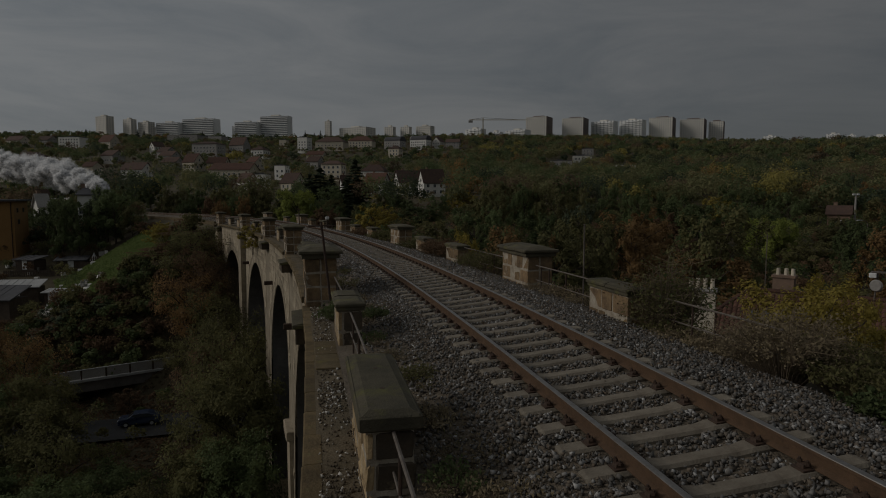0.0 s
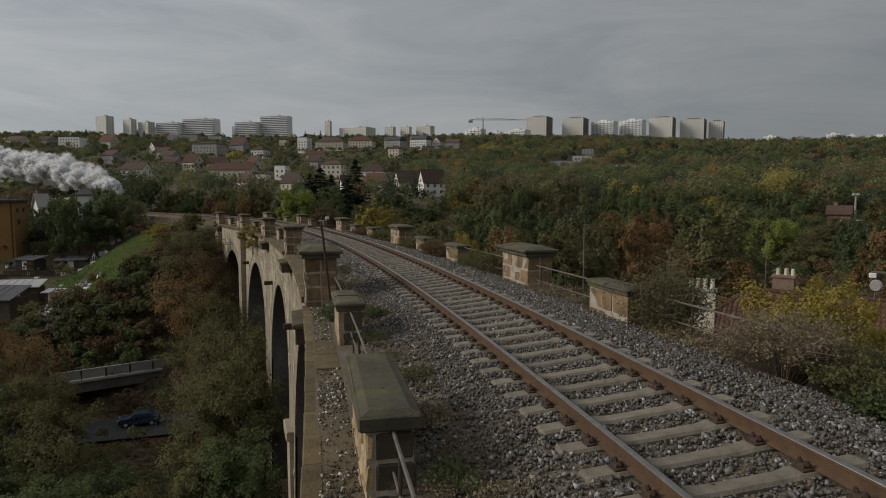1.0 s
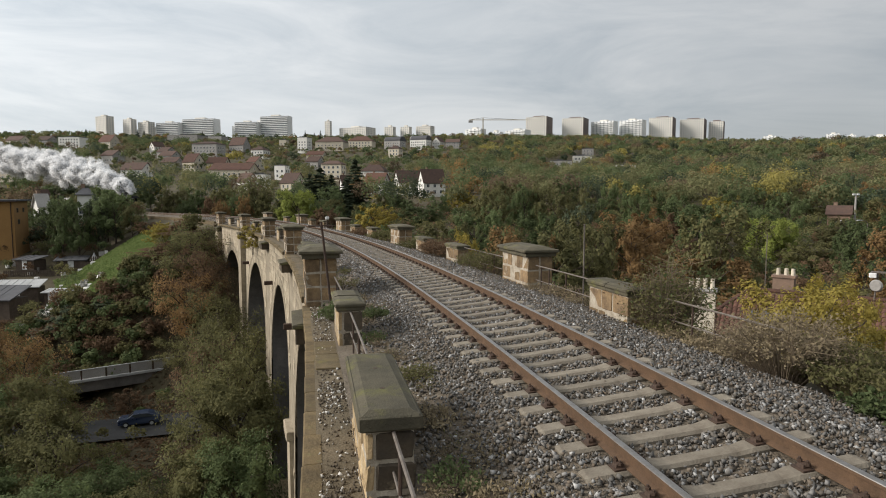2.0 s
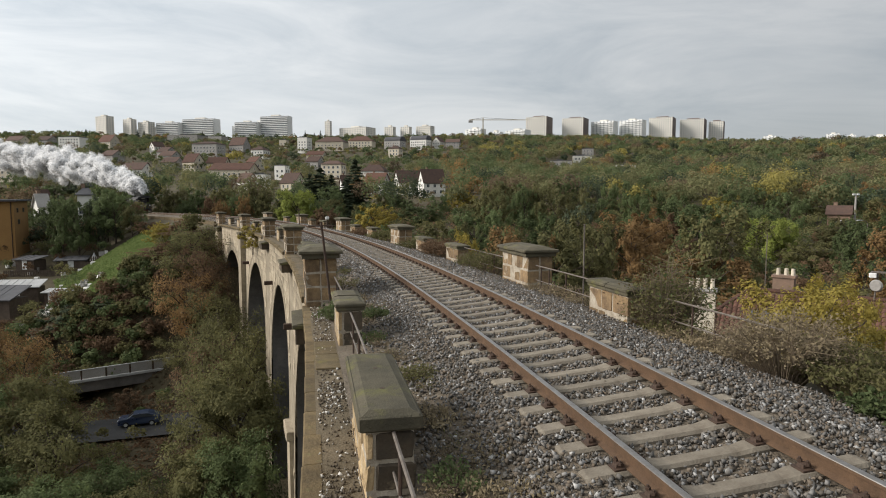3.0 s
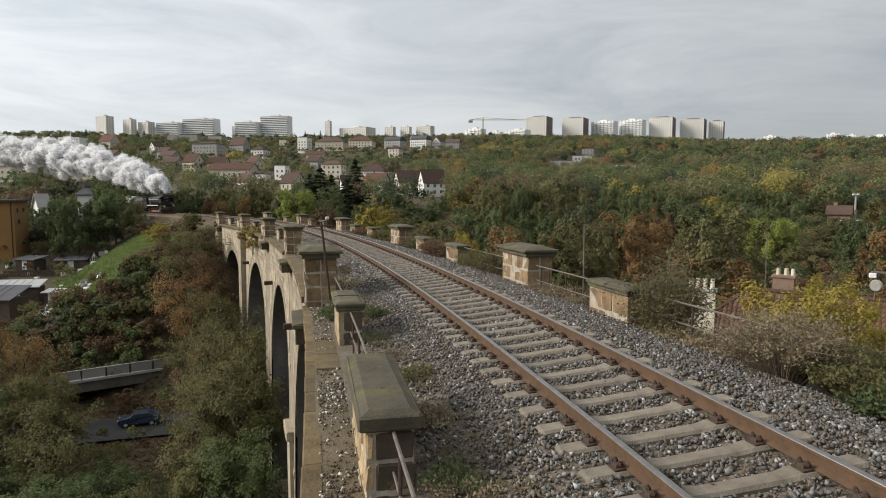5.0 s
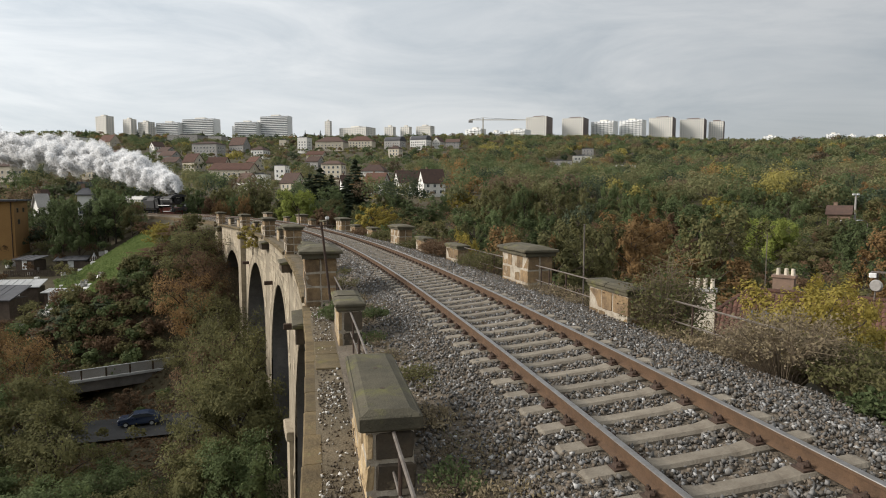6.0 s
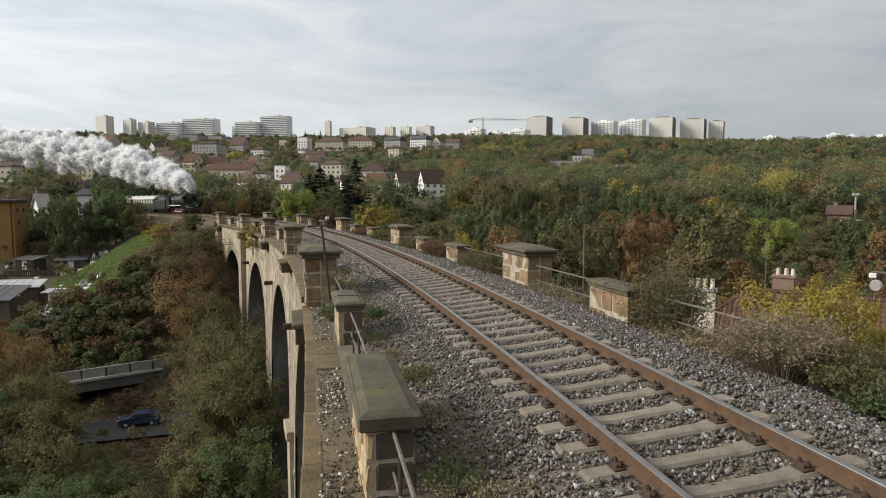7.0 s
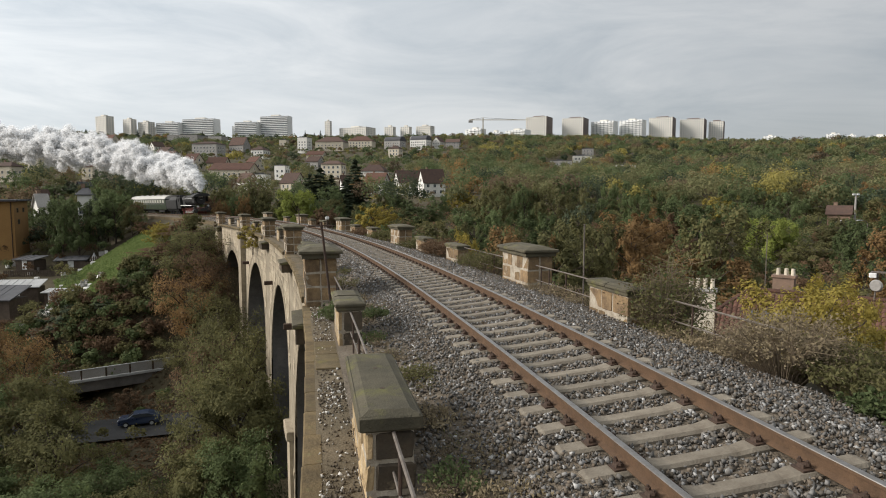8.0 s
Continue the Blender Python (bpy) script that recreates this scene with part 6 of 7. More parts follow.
tree_to(-41.7, 214.0, 12.7, 15.8, "dark", "fir")
tree_to(-44.8, 212.0, 10.0, 13.6, "dark", "fir")
tree_to(-38.3, 216.0, 9.7, 14.0, "dark", "fir")
tree_to(-30.4, 218.0, 16.0, 15.3, "dark", "fir")
tree_to(-33.0, 214.0, 9.3, 9.6, "dark", "fir")
tree_to(10.2, 300.0, 15.8, 9.3, "dark", "fir")
tree_to(-462.4, 960.0, 102.1, 11.0, "dark", "fir")
tree_to(-449.8, 955.0, 99.9, 11.9, "dark", "fir")
tree_to(-506.4, 900.0, 95.9, 14.9, "dark", "fir")
tree_to(-352.8, 930.0, 96.6, 9.6, "dark", "fir")
tree_to(-202.1, 930.0, 97.4, 8.7, "dark", "fir")
tree_to(-188.8, 930.0, 94.9, 8.7, "dark", "fir")
tree_to(-181.6, 940.0, 99.2, 7.8, "dark", "fir")
tree_to(19.6, 760.0, 74.7, 6.3, "dark", "fir")
tree_to(14.2, 760.0, 72.0, 7.1, "dark", "fir")
tree_to(-198.5, 330.0, 16.0, 8.9, "dark", "fir")
tree_to(-181.4, 330.0, 16.0, 8.2, "dark", "fir")
tree_to(13.6, 330.0, 18.9, 6.8, "dark", "fir")
tree_to(-91.7, 144.0, -0.2, 6.8, "dark", "bush", "dark bush before a white cottage")
tree_to(-93.0, 143.0, -0.9, 6.2, "green", "bush", "green bush before a white cottage")
tree_to(-83.2, 146.0, 1.6, 9.0, "green", "bush", "green bush before a white house")
tree_to(-83.6, 138.0, 2.1, 7.7, "green", "full", "dark rounded tree beside the gardens")
tree_to(-71.8, 134.0, 4.8, 7.2, "green", "full", "tall bushy tree beside the line")
tree_to(-70.6, 128.0, 2.5, 5.1, "dark", "full", "dark bushy tree beside the gardens")
tree_to(-45.7, 86.0, -11.6, 5.1, "dark", "full", "dark evergreen bush below the meadow")
tree_to(-44.1, 86.0, -12.8, 3.9, "dark", "full", "dark evergreen bush below the meadow")
tree_to(90.1, 142.0, -2.1, 7.5, "olive", "full", "olive bushy tree before a small brick house")
tree_to(-78.7, 185.0, 5.0, 9.0, "olive", "full", "olive bushy tree beyond the railway curve")
tree_to(-74.3, 190.0, 4.4, 9.3, "green", "full", "green bushy tree beyond the railway curve")
tree_to(-65.4, 188.0, 5.4, 9.2, "olive", "full", "olive bushy tree beyond the railway curve")
tree_to(-63.3, 172.0, 2.4, 6.8, "brown", "full", "russet bush beyond the railway curve")
tree_to(-72.5, 178.0, 1.8, 7.4, "green", "full", "green bushy tree beyond the railway curve")
tree_to(-84.3, 190.0, 2.7, 7.5, "olive", "full", "olive bushy tree beyond the railway curve")
tree_to(-104.7, 225.0, 7.2, 11.0, "green", "full", "green bushy tree beyond the railway curve")
tree_to(-59.2, 178.0, 2.7, 7.1, "green", "full", "green bushy tree beyond the railway curve")
tree_to(-159.9, 245.0, 5.0, 11.9, "olive", "full", "olive bushy tree beyond the railway curve")
tree_to(-154.2, 250.0, 6.9, 12.2, "green", "full", "green bushy tree beyond the railway curve")
tree_to(-172.2, 250.0, 6.0, 12.6, "olive", "full", "olive bushy tree beyond the railway curve")
tree_to(-148.1, 255.0, 7.9, 12.4, "dark", "full", "dark green tree beyond the railway curve")
tree_to(-130.5, 250.0, 8.7, 12.2, "olive", "full", "olive bushy tree beyond the railway curve")
tree_to(-112.8, 230.0, 6.5, 10.4, "green", "full", "green bushy tree beyond the railway curve")
tree_to(-58.3, 165.0, 1.5, 5.4, "orange", "full", "orange-leaved bush beyond the railway curve")
tree_to(-130.7, 240.0, 5.8, 10.0, "green", "full", "green bushy tree beyond the railway curve")
tree_to(-46.6, 104.0, -1.9, 3.6, "yellow", "full", "small bright yellow tree on the embankment")
tree_to(-44.0, 110.0, -2.4, 5.0, "brown", "full", "russet bush below the track")
tree_to(-45.2, 107.0, -2.5, 3.3, "green", "full", "green bush below the track")
tree_to(-39.0, 104.0, -2.5, 3.4, "orange", "full", "orange-brown bush below the track")
tree_to(-67.0, 128.0, 4.2, 10.0, "green", "bush", "dark green tree beside the line")
tree_to(-73.0, 125.0, 1.8, 8.5, "green", "bush", "dark bushy tree beside the gardens")
tree_to(-62.5, 126.0, 1.0, 6.5, "olive", "bush", "bushy tree beside the line")
tree_to(-75.5, 124.0, 2.0, 7.0, "green", "bush", "dark bushy tree beside the gardens")
tree_to(-59.0, 124.0, -2.5, 5.0, "brown", "bush", "russet scrub beside the line")
tree_to(-87.5, 140.0, 1.2, 8.0, "green", "bush", "dark bushy tree beside the gardens")
tree_to(-47.0, 104.0, -2.2, 5.5, "yellow", "bush", "small bright yellow tree on the embankment")
tree_to(-45.0, 107.0, -2.0, 3.5, "green", "bush", "small green bush on the embankment")
tree_to(-38.5, 95.0, -2.3, 9.5, "brown", "near", "rounded russet-brown tree against the viaduct")
tree_to(-36.0, 91.0, -3.5, 8.0, "brown", "near", "rounded russet-brown tree against the viaduct")
tree_to(-41.5, 92.0, -5.0, 8.5, "brown", "near", "rounded russet-brown tree against the viaduct")
tree(-19.9, 65.3, 3.2, 3.4, "yellow", "bush", "small yellow birch rooted in the viaduct wall", z=-3.5)


def lineside_row():
    """Bushy trees standing along the far curve, in front of the track."""
    rng = np.random.default_rng(33)
    s = 164.0
    while s < 268:
        p = on_line(s, rng.uniform(-10, -7))
        tree_to(p.x, p.y, FALL * s + rng.uniform(3.6, 5.4), rng.uniform(5.5, 7.5), rng.choice(["green", "dark", "olive", "green"]), "bush", "bushy tree screening the railway line")
        s += 4.6


lineside_row()


def slope_trees():
    """Tall half-bare trees filling the valley below the viaduct."""
    rng = np.random.default_rng(8)
    spots = [(-33, 80, 13, 10, "orange", "sparse"), (-27, 74, 14, 10, "olive", "sparse"), (-21.5, 68, 12, 9, "olive", "sparse"), (-22.0, 62, 14, 9, "olive", "sparse"),
             (-18.5, 58, 13.5, 9, "olive", "sparse"), (-16.5, 50, 12.5, 8.5, "olive", "near"), (-19.5, 52, 12, 8, "olive", "sparse"), (-23, 63, 12, 8, "brown", "sparse"),
             (-31, 82, 14, 9, "brown", "sparse"), (-34.5, 86, 12, 10, "olive", "sparse"), (-14.2, 42, 10.5, 7.5, "green", "near"), (-17.5, 44, 9, 7.5, "olive", "near"),
             (-50, 64, 13.5, 9, "orange", "near"), (-44, 57, 13, 9, "olive", "sparse"), (-52, 70, 13, 9, "orange", "sparse"), (-42.5, 60, 9, 7, "brown", "sparse"),
             (-33.5, 50, 10.5, 8, "olive", "near"), (-30, 47, 9.5, 8, "olive", "sparse"), (-37, 54, 11, 8, "olive", "near"), (-39, 49, 10.5, 9, "green", "near"), (-45, 66, 11, 8, "orange", "sparse"),
             (-24.5, 44, 7.2, 7, "green", "near"), (-20.5, 40, 7.6, 7, "olive", "sparse"), (-27, 41, 7.5, 7, "green", "near"), (-33, 43, 8, 8, "green", "near"), (-15.5, 36, 8.5, 6.5, "green", "near"),
             (-33.0, 77, 7.5, 6.5, "olive", "sparse"), (-29.5, 80, 9, 7, "olive", "near"), (-37, 72, 3.0, 4, "brown", "bush"), (-62, 84, 6, 8, "brown", "bush"), (-70, 86, 6, 8, "brown", "bush"), (-58, 80, 5, 8, "brown", "bush"), (-52, 84, 4, 6, "dark", "bush")]
    for x, y, h, w, tone, kind in spots:
        tree(x, y, h * rng.uniform(0.92, 1.08), w, tone, kind, {"olive": "tall thinning olive-leaved tree in the valley", "brown": "half-bare russet tree in the valley", "green": "bushy green tree at the foot of the viaduct", "orange": "tall tree with orange autumn leaves", "dark": "dark green bush above the gardens"}[tone])


slope_trees()


# ---- steam train ----
def wheelset(parent, y, r, mat, name="wheelset", spokes=10):
    """Two spoked wheels on an axle, as one turning part."""
    sh = Shape()
    for sg in (-1, 1):
        x = sg * 0.72
        sh.ring((x, 0, 0), (1, 0, 0), r - 0.06, 0.06, 24, 6)
        sh.tube((x - 0.05, 0, 0), (x + 0.05, 0, 0), 0.14, n=10)
        for k in range(spokes):
            a = 2 * math.pi * k / spokes
            sh.tube((x, 0, 0), (x, math.cos(a) * (r - 0.06), math.sin(a) * (r - 0.06)), 0.03, n=4)
        sh.tube((x - 0.01, math.cos(0.8) * r * 0.55, math.sin(0.8) * r * 0.55), (x + 0.02, -0.1, -r * 0.7), 0.10, n=6)
    sh.tube((-0.72, 0, 0), (0.72, 0, 0), 0.08, n=8)
    return part(name, sh, mat, parent, m=pose(0, y, r))


def locomotive():
    """Faces along -y; the origin lies on the rails at its middle."""
    root = empty("steam_locomotive", pose(0, 0, 0), "black steam locomotive with red wheels hauling a passenger coach", "locomotive")
    boiler = Shape()
    boiler.tube((0, -5.9, 2.95), (0, 3.4, 2.95), 0.93, n=28)
    for y in (-4.2, -2.4, -0.4, 1.5):
        boiler.tube((0, y - 0.04, 2.95), (0, y + 0.04, 2.95), 0.95, n=28)
    part("boiler", boiler, M_LOCO, root, smooth=False)
    door = Shape().tube((0, -6.02, 2.95), (0, -5.9, 2.95), 0.80, 0.92, n=24).tube((0, -6.10, 2.95), (0, -6.02, 2.95), 0.35, 0.78, n=24)
    sd = part("smokebox_door", door, M_LOCO, root)
    part("door_handle", Shape().tube((-0.22, -6.14, 2.95), (0.22, -6.14, 2.95), 0.03, n=6), M_METROOF, sd)
    ch = Shape().tube((0, -5.0, 3.7), (0, -5.0, 4.42), 0.36, 0.33, n=16).ring((0, -5.0, 4.42), (0, 0, 1), 0.35, 0.05)
    part("chimney", ch, M_LOCO, root)
    for y, r in ((-2.9, 0.45), (-0.9, 0.45)):
        part("dome", Shape().tube((0, y, 3.6), (0, y, 4.08), r, r * 0.95, n=16).tube((0, y, 4.08), (0, y, 4.26), r * 0.95, r * 0.45, n=16), M_LOCO, root)
    for sg in (-1, 1):
        d = Shape().box(sg * 1.28 - 0.02, sg * 1.28 + 0.02, -6.2, -4.6, 2.5, 3.6)
        part("smoke_deflector", d, M_LOCO, root)
        rb = Shape().box(min(sg * 0.85, sg * 1.45), max(sg * 0.85, sg * 1.45), -6.6, 4.0, 1.92, 2.0)
        part("running_board", rb, M_LOCO, root)
        part("board_edge", Shape().box(sg * 1.45 - 0.012 if sg < 0 else 1.45, -1.45 if sg < 0 else 1.462, -4.4, 3.9, 1.88, 2.03), M_WPAINT, root, "white-lined edge of the running board")
        cyl = Shape().tube((sg * 1.15, -5.9, 0.85), (sg * 1.15, -4.7, 0.85), 0.38, n=16).tube((sg * 1.15, -5.8, 1.45), (sg * 1.15, -4.8, 1.45), 0.24, n=12)
        part("cylinder", cyl, M_LOCO, root)
        rod = Shape().box(sg * 0.98 - 0.03, sg * 0.98 + 0.03, -3.4, 2.6, 0.52, 0.66).tube((sg * 1.05, -4.7, 0.85), (sg * 1.05, -1.9, 0.62), 0.05, n=6)
        part("coupling_rod", rod, M_METROOF, root, "bright steel side rod")
        st = Shape().box(min(sg * 1.0, sg * 1.4), max(sg * 1.0, sg * 1.4), -6.9, -6.6, 0.5, 0.56).box(min(sg * 1.0, sg * 1.4), max(sg * 1.0, sg * 1.4), -6.9, -6.6, 1.2, 1.26)
        part("step", st, M_LOCO, root)
        part("buffer", Shape().tube((sg * 0.88, -7.0, 1.06), (sg * 0.88, -7.45, 1.06), 0.11, n=10).tube((sg * 0.88, -7.45, 1.06), (sg * 0.88, -7.53, 1.06), 0.24, n=16), M_IRON, root)
        part("headlamp", Shape().tube((sg * 0.95, -6.95, 1.72), (sg * 0.95, -7.12, 1.72), 0.17, 0.19, n=14), M_METROOF, root)
        part("cab_window", Shape().box(sg * 1.462 - 0.01, sg * 1.462 + 0.01, 4.7, 5.5, 2.7, 3.4), M_GLASS, root)
        part("pipe", Shape().bar([(sg * 0.98, -5.6, 3.2), (sg * 1.0, 0.0, 3.25), (sg * 1.0, 3.8, 3.2)], 0.05), M_METROOF if sg < 0 else M_LOCO, root, "handrail pipe along the boiler")
    part("headlamp", Shape().tube((0, -6.1, 3.98), (0, -6.28, 3.98), 0.17, 0.19, n=14), M_METROOF, root)
    part("number_plate", Shape().box(-0.42, 0.42, -6.16, -6.12, 3.42, 3.58), M_WPAINT, root, "small pale plate on the smokebox")
    part("buffer_beam", Shape().box(-1.4, 1.4, -7.05, -6.85, 0.8, 1.35), M_LOCO, root)
    part("main_frame", Shape().box(-0.6, 0.6, -6.85, 6.6, 0.75, 1.35), M_RED, root)
    part("firebox", Shape().box(-0.98, 0.98, 1.8, 4.2, 1.4, 3.75, bevel=0.3), M_LOCO, root)
    cab = Shape().box(-1.46, 1.46, 4.0, 6.4, 1.3, 3.6, bevel=0.04)
    part("cab", cab, M_LOCO, root)
    roof = [(1.6 * math.cos(math.pi * i / 10), 3.55 + 0.62 * math.sin(math.pi * i / 10)) for i in range(11)]
    part("cab_roof", Shape().prism(roof, -6.9, -3.8, pose(0, 0, 0, 0, 0, 90)), M_LOCO, root)
    wheels = [(wheelset(root, y, 0.70, M_RED, "driving_wheelset", 12), 0.70) for y in (-3.4, -1.9, -0.4, 1.1, 2.6)]
    wheels += [(wheelset(root, -5.4, 0.46, M_RED, "leading_wheelset", 9), 0.46), (wheelset(root, 4.9, 0.5, M_RED, "trailing_wheelset", 9), 0.5)]
    return root, wheels


def tender():
    root = empty("tender", pose(0, 0, 0), "black coal tender coupled behind the locomotive", "tender")
    part("tank", Shape().box(-1.45, 1.45, -3.9, 3.9, 1.2, 3.1, bevel=0.06), M_LOCO, root)
    part("coal_bunker", Shape().box(-1.2, 1.2, -3.4, 1.8, 3.1, 3.7, taper=0.25), M_LOCO, root)
    part("coal", Shape().box(-1.0, 1.0, -3.1, 1.5, 3.7, 3.95, taper=0.35), M_RUBBER, root, "heap of black coal")
    part("frame", Shape().box(-1.1, 1.1, -4.1, 4.1, 0.85, 1.2), M_LOCO, root)
    wheels = [(wheelset(root, y, 0.5, M_LOCO, "wheelset", 9), 0.5) for y in (-2.9, -1.2, 1.2, 2.9)]
    return root, wheels


def coach():
    root = empty("passenger_coach", pose(0, 0, 0), "dark green passenger coach with a pale roof and lit cream blinds", "railway coach")
    hl = 12.6
    part("body", Shape().box(-1.43, 1.43, -hl, hl, 1.0, 3.35, bevel=0.05), M_COACH, root)
    out = [(1.47 * math.cos(math.pi * i / 12), 3.33 + 0.72 * math.sin(math.pi * i / 12)) for i in range(13)]
    part("roof", Shape().prism(out, -hl - 0.1, hl + 0.1, pose(0, 0, 0, 0, 0, 90)), M_COROOF, root, "pale weathered roof", smooth=False)
    wm = Shape().box(-0.015, 0.015, -0.5, 0.5, 0, 0.95).mesh("window")
    pm = Shape().box(-0.02, 0.02, -0.42, 0.42, 0.05, 0.25).mesh("pane")
    for sg in (-1, 1):
        for i in range(14):
            w = part("window", wm, M_CREAMP, root, m=pose(sg * 1.437, -hl + 1.6 + i * 1.72, 2.2))
            part("pane", pm, M_GLASS, w)
        part("door", Shape().box(sg * 1.44 - 0.01, sg * 1.44 + 0.01, -hl + 0.25, -hl + 0.95, 1.15, 3.2), M_COACH, root)
    for y in (-8, -4, 0, 4, 8):
        part("roof_vent", Shape().box(-0.2, 0.2, y - 0.3, y + 0.3, 4.02, 4.22, bevel=0.04), M_COROOF, root)
    for y in (-8.6, 8.6):
        part("bogie_frame", Shape().box(-1.15, 1.15, y - 1.9, y + 1.9, 0.45, 0.85), M_RUBBER, root)
    part("underframe", Shape().box(-1.2, 1.2, -hl + 0.2, hl - 0.2, 0.85, 1.0).box(-0.9, 0.9, -3, 2, 0.4, 0.85), M_RUBBER, root)
    for sg in (-1, 1):
        part("buffer", Shape().tube((sg * 0.88, -hl, 1.06), (sg * 0.88, -hl - 0.5, 1.06), 0.15, n=10), M_IRON, root)
    wheels = [(wheelset(root, y, 0.48, M_RUBBER, "wheelset", 8), 0.48) for y in (-9.9, -7.3, 7.3, 9.9)]
    return root, wheels


LOCO, LOCO_W = locomotive()
TENDER, TENDER_W = tender()
COACH, COACH_W = coach()
SPEED, ARRIVE = 8.46, 123.7


def front_s(t):
    """Where the buffers stand along the line at t seconds."""
    return ARRIVE + (8.0 - t) * SPEED


# ---- steam plume ----
def puff_mesh(seed, n=1900):
    """A billow of vapour: small flakes heaped in rounded knobs, dense within and thin at the rim."""
    rng = np.random.default_rng(seed)
    d = rng.normal(0, 1, (9, 3))
    d /= np.linalg.norm(d, axis=1, keepdims=True)
    knobs = np.vstack([np.zeros((1, 3)), d * rng.uniform(0.45, 0.62, (9, 1))])
    size = np.concatenate([[0.62], rng.uniform(0.26, 0.42, 9)])
    pick = rng.choice(10, n, p=size ** 2 / (size ** 2).sum())
    e = rng.normal(0, 1, (n, 3))
    e /= np.linalg.norm(e, axis=1, keepdims=True)
    c = knobs[pick] + e * (size[pick] * (0.72 + 0.30 * rng.normal(0, 1, n)))[:, None]
    return quads("puff", leaf_quads(rng, c, e * 0.5 + np.array([-0.5, -0.25, 0.5]), 0.12, 1.2, three=True, loose=0.5), M_STEAM)


PUFFS = [puff_mesh(s) for s in range(6)]
PLUME = empty("steam_plume", pose(0, 0, 0), "thick white billowing steam plume trailing from the locomotive", "steam")
BACK, UP = 4.4, 6.5


def steam_path(t, born, away, lat=0.0):
    """Where a puff is at t: riding over the chimney until born, then left behind, rising and spreading."""
    tc = min(t, born)
    age = max(0.0, t - born)
    base = on_line(front_s(tc) + 2.4 + BACK, lat, UP)
    rise = 1.0 * age + 1.8 * (1 - math.exp(-age / 1.5))
    spread = 3.5 * (1 - math.exp(-age / 1.2)) + 0.24 * age
    return base + away * spread + Vector((0, 0, rise))


def steam_rows():
    """All puffs of the plume with their rows."""
    rng = random.Random(12)
    out = []
    born = -11.0
    while born < 7.9:
        for k in range(4):
            away = Vector((rng.gauss(0, 1), rng.gauss(0, 1), rng.gauss(0, 0.8))).normalized() * rng.uniform(0.35, 1.0)
            r = rng.uniform(1.9, 2.6) * (1 if born > 0 else 1.0 - 0.04 * born)
            ob = part("puff", rng.choice(PUFFS), M_STEAM, PLUME)
            ob.scale = (r, r, r * rng.uniform(0.85, 1.05))
            b = born + rng.uniform(-0.1, 0.1)
            times = {0.0, 8.0}
            q = 0.5
            while q < b:
                times.add(round(q, 2))
                q += 0.7
            for a in (0.0, 0.2, 0.5, 0.9, 1.5, 2.4, 3.8, 5.8):
                if 0 < b + a < 8:
                    times.add(round(b + a, 2))
            out.append((ob, [(t, Matrix.Translation(steam_path(t, b, away))) for t in sorted(times)]))
        born += 0.19
    # the young steam that always stands over the chimney
    for dy, dz, r in ((0.05, 4.62, 0.42), (0.25, 5.05, 0.62), (0.8, 5.6, 0.95), (1.6, 6.1, 1.25), (2.8, 6.6, 1.8), (4.2, 6.9, 2.5), (5.4, 7.0, 2.5), (4.6, 6.2, 2.4)):
        ob = part("puff", rng.choice(PUFFS), M_STEAM, PLUME)
        ob.scale = (r, r, r)
        out.append((ob, [(t / 2, Matrix.Translation(on_line(front_s(t / 2) + 2.5 + dy, 0, dz))) for t in range(17)]))
    for dy, dz, r in ((8.2, 4.5, 0.4), (8.0, 4.9, 0.6), (8.3, 5.5, 0.9)):
        ob = part("puff", rng.choice(PUFFS), M_STEAM, PLUME)
        ob.scale = (r, r, r)
        out.append((ob, [(t / 2, Matrix.Translation(on_line(front_s(t / 2) + dy, -0.3, dz))) for t in range(17)]))
    return out


STEAM = steam_rows()


# ---- retaining wall along the far embankment ----
def retaining_wall():
    sh = Shape()
    sweep(sh, 98.4, 175, 1.5, [(-3.9, -2.4), (-3.75, -0.55), (-3.35, -0.55), (-3.35, -2.4)], cant=False)
    tagged(part("retaining_wall", sh, M_LEDGE), "low weathered masonry wall carrying the track bed", "wall", kind="structure")


retaining_wall()


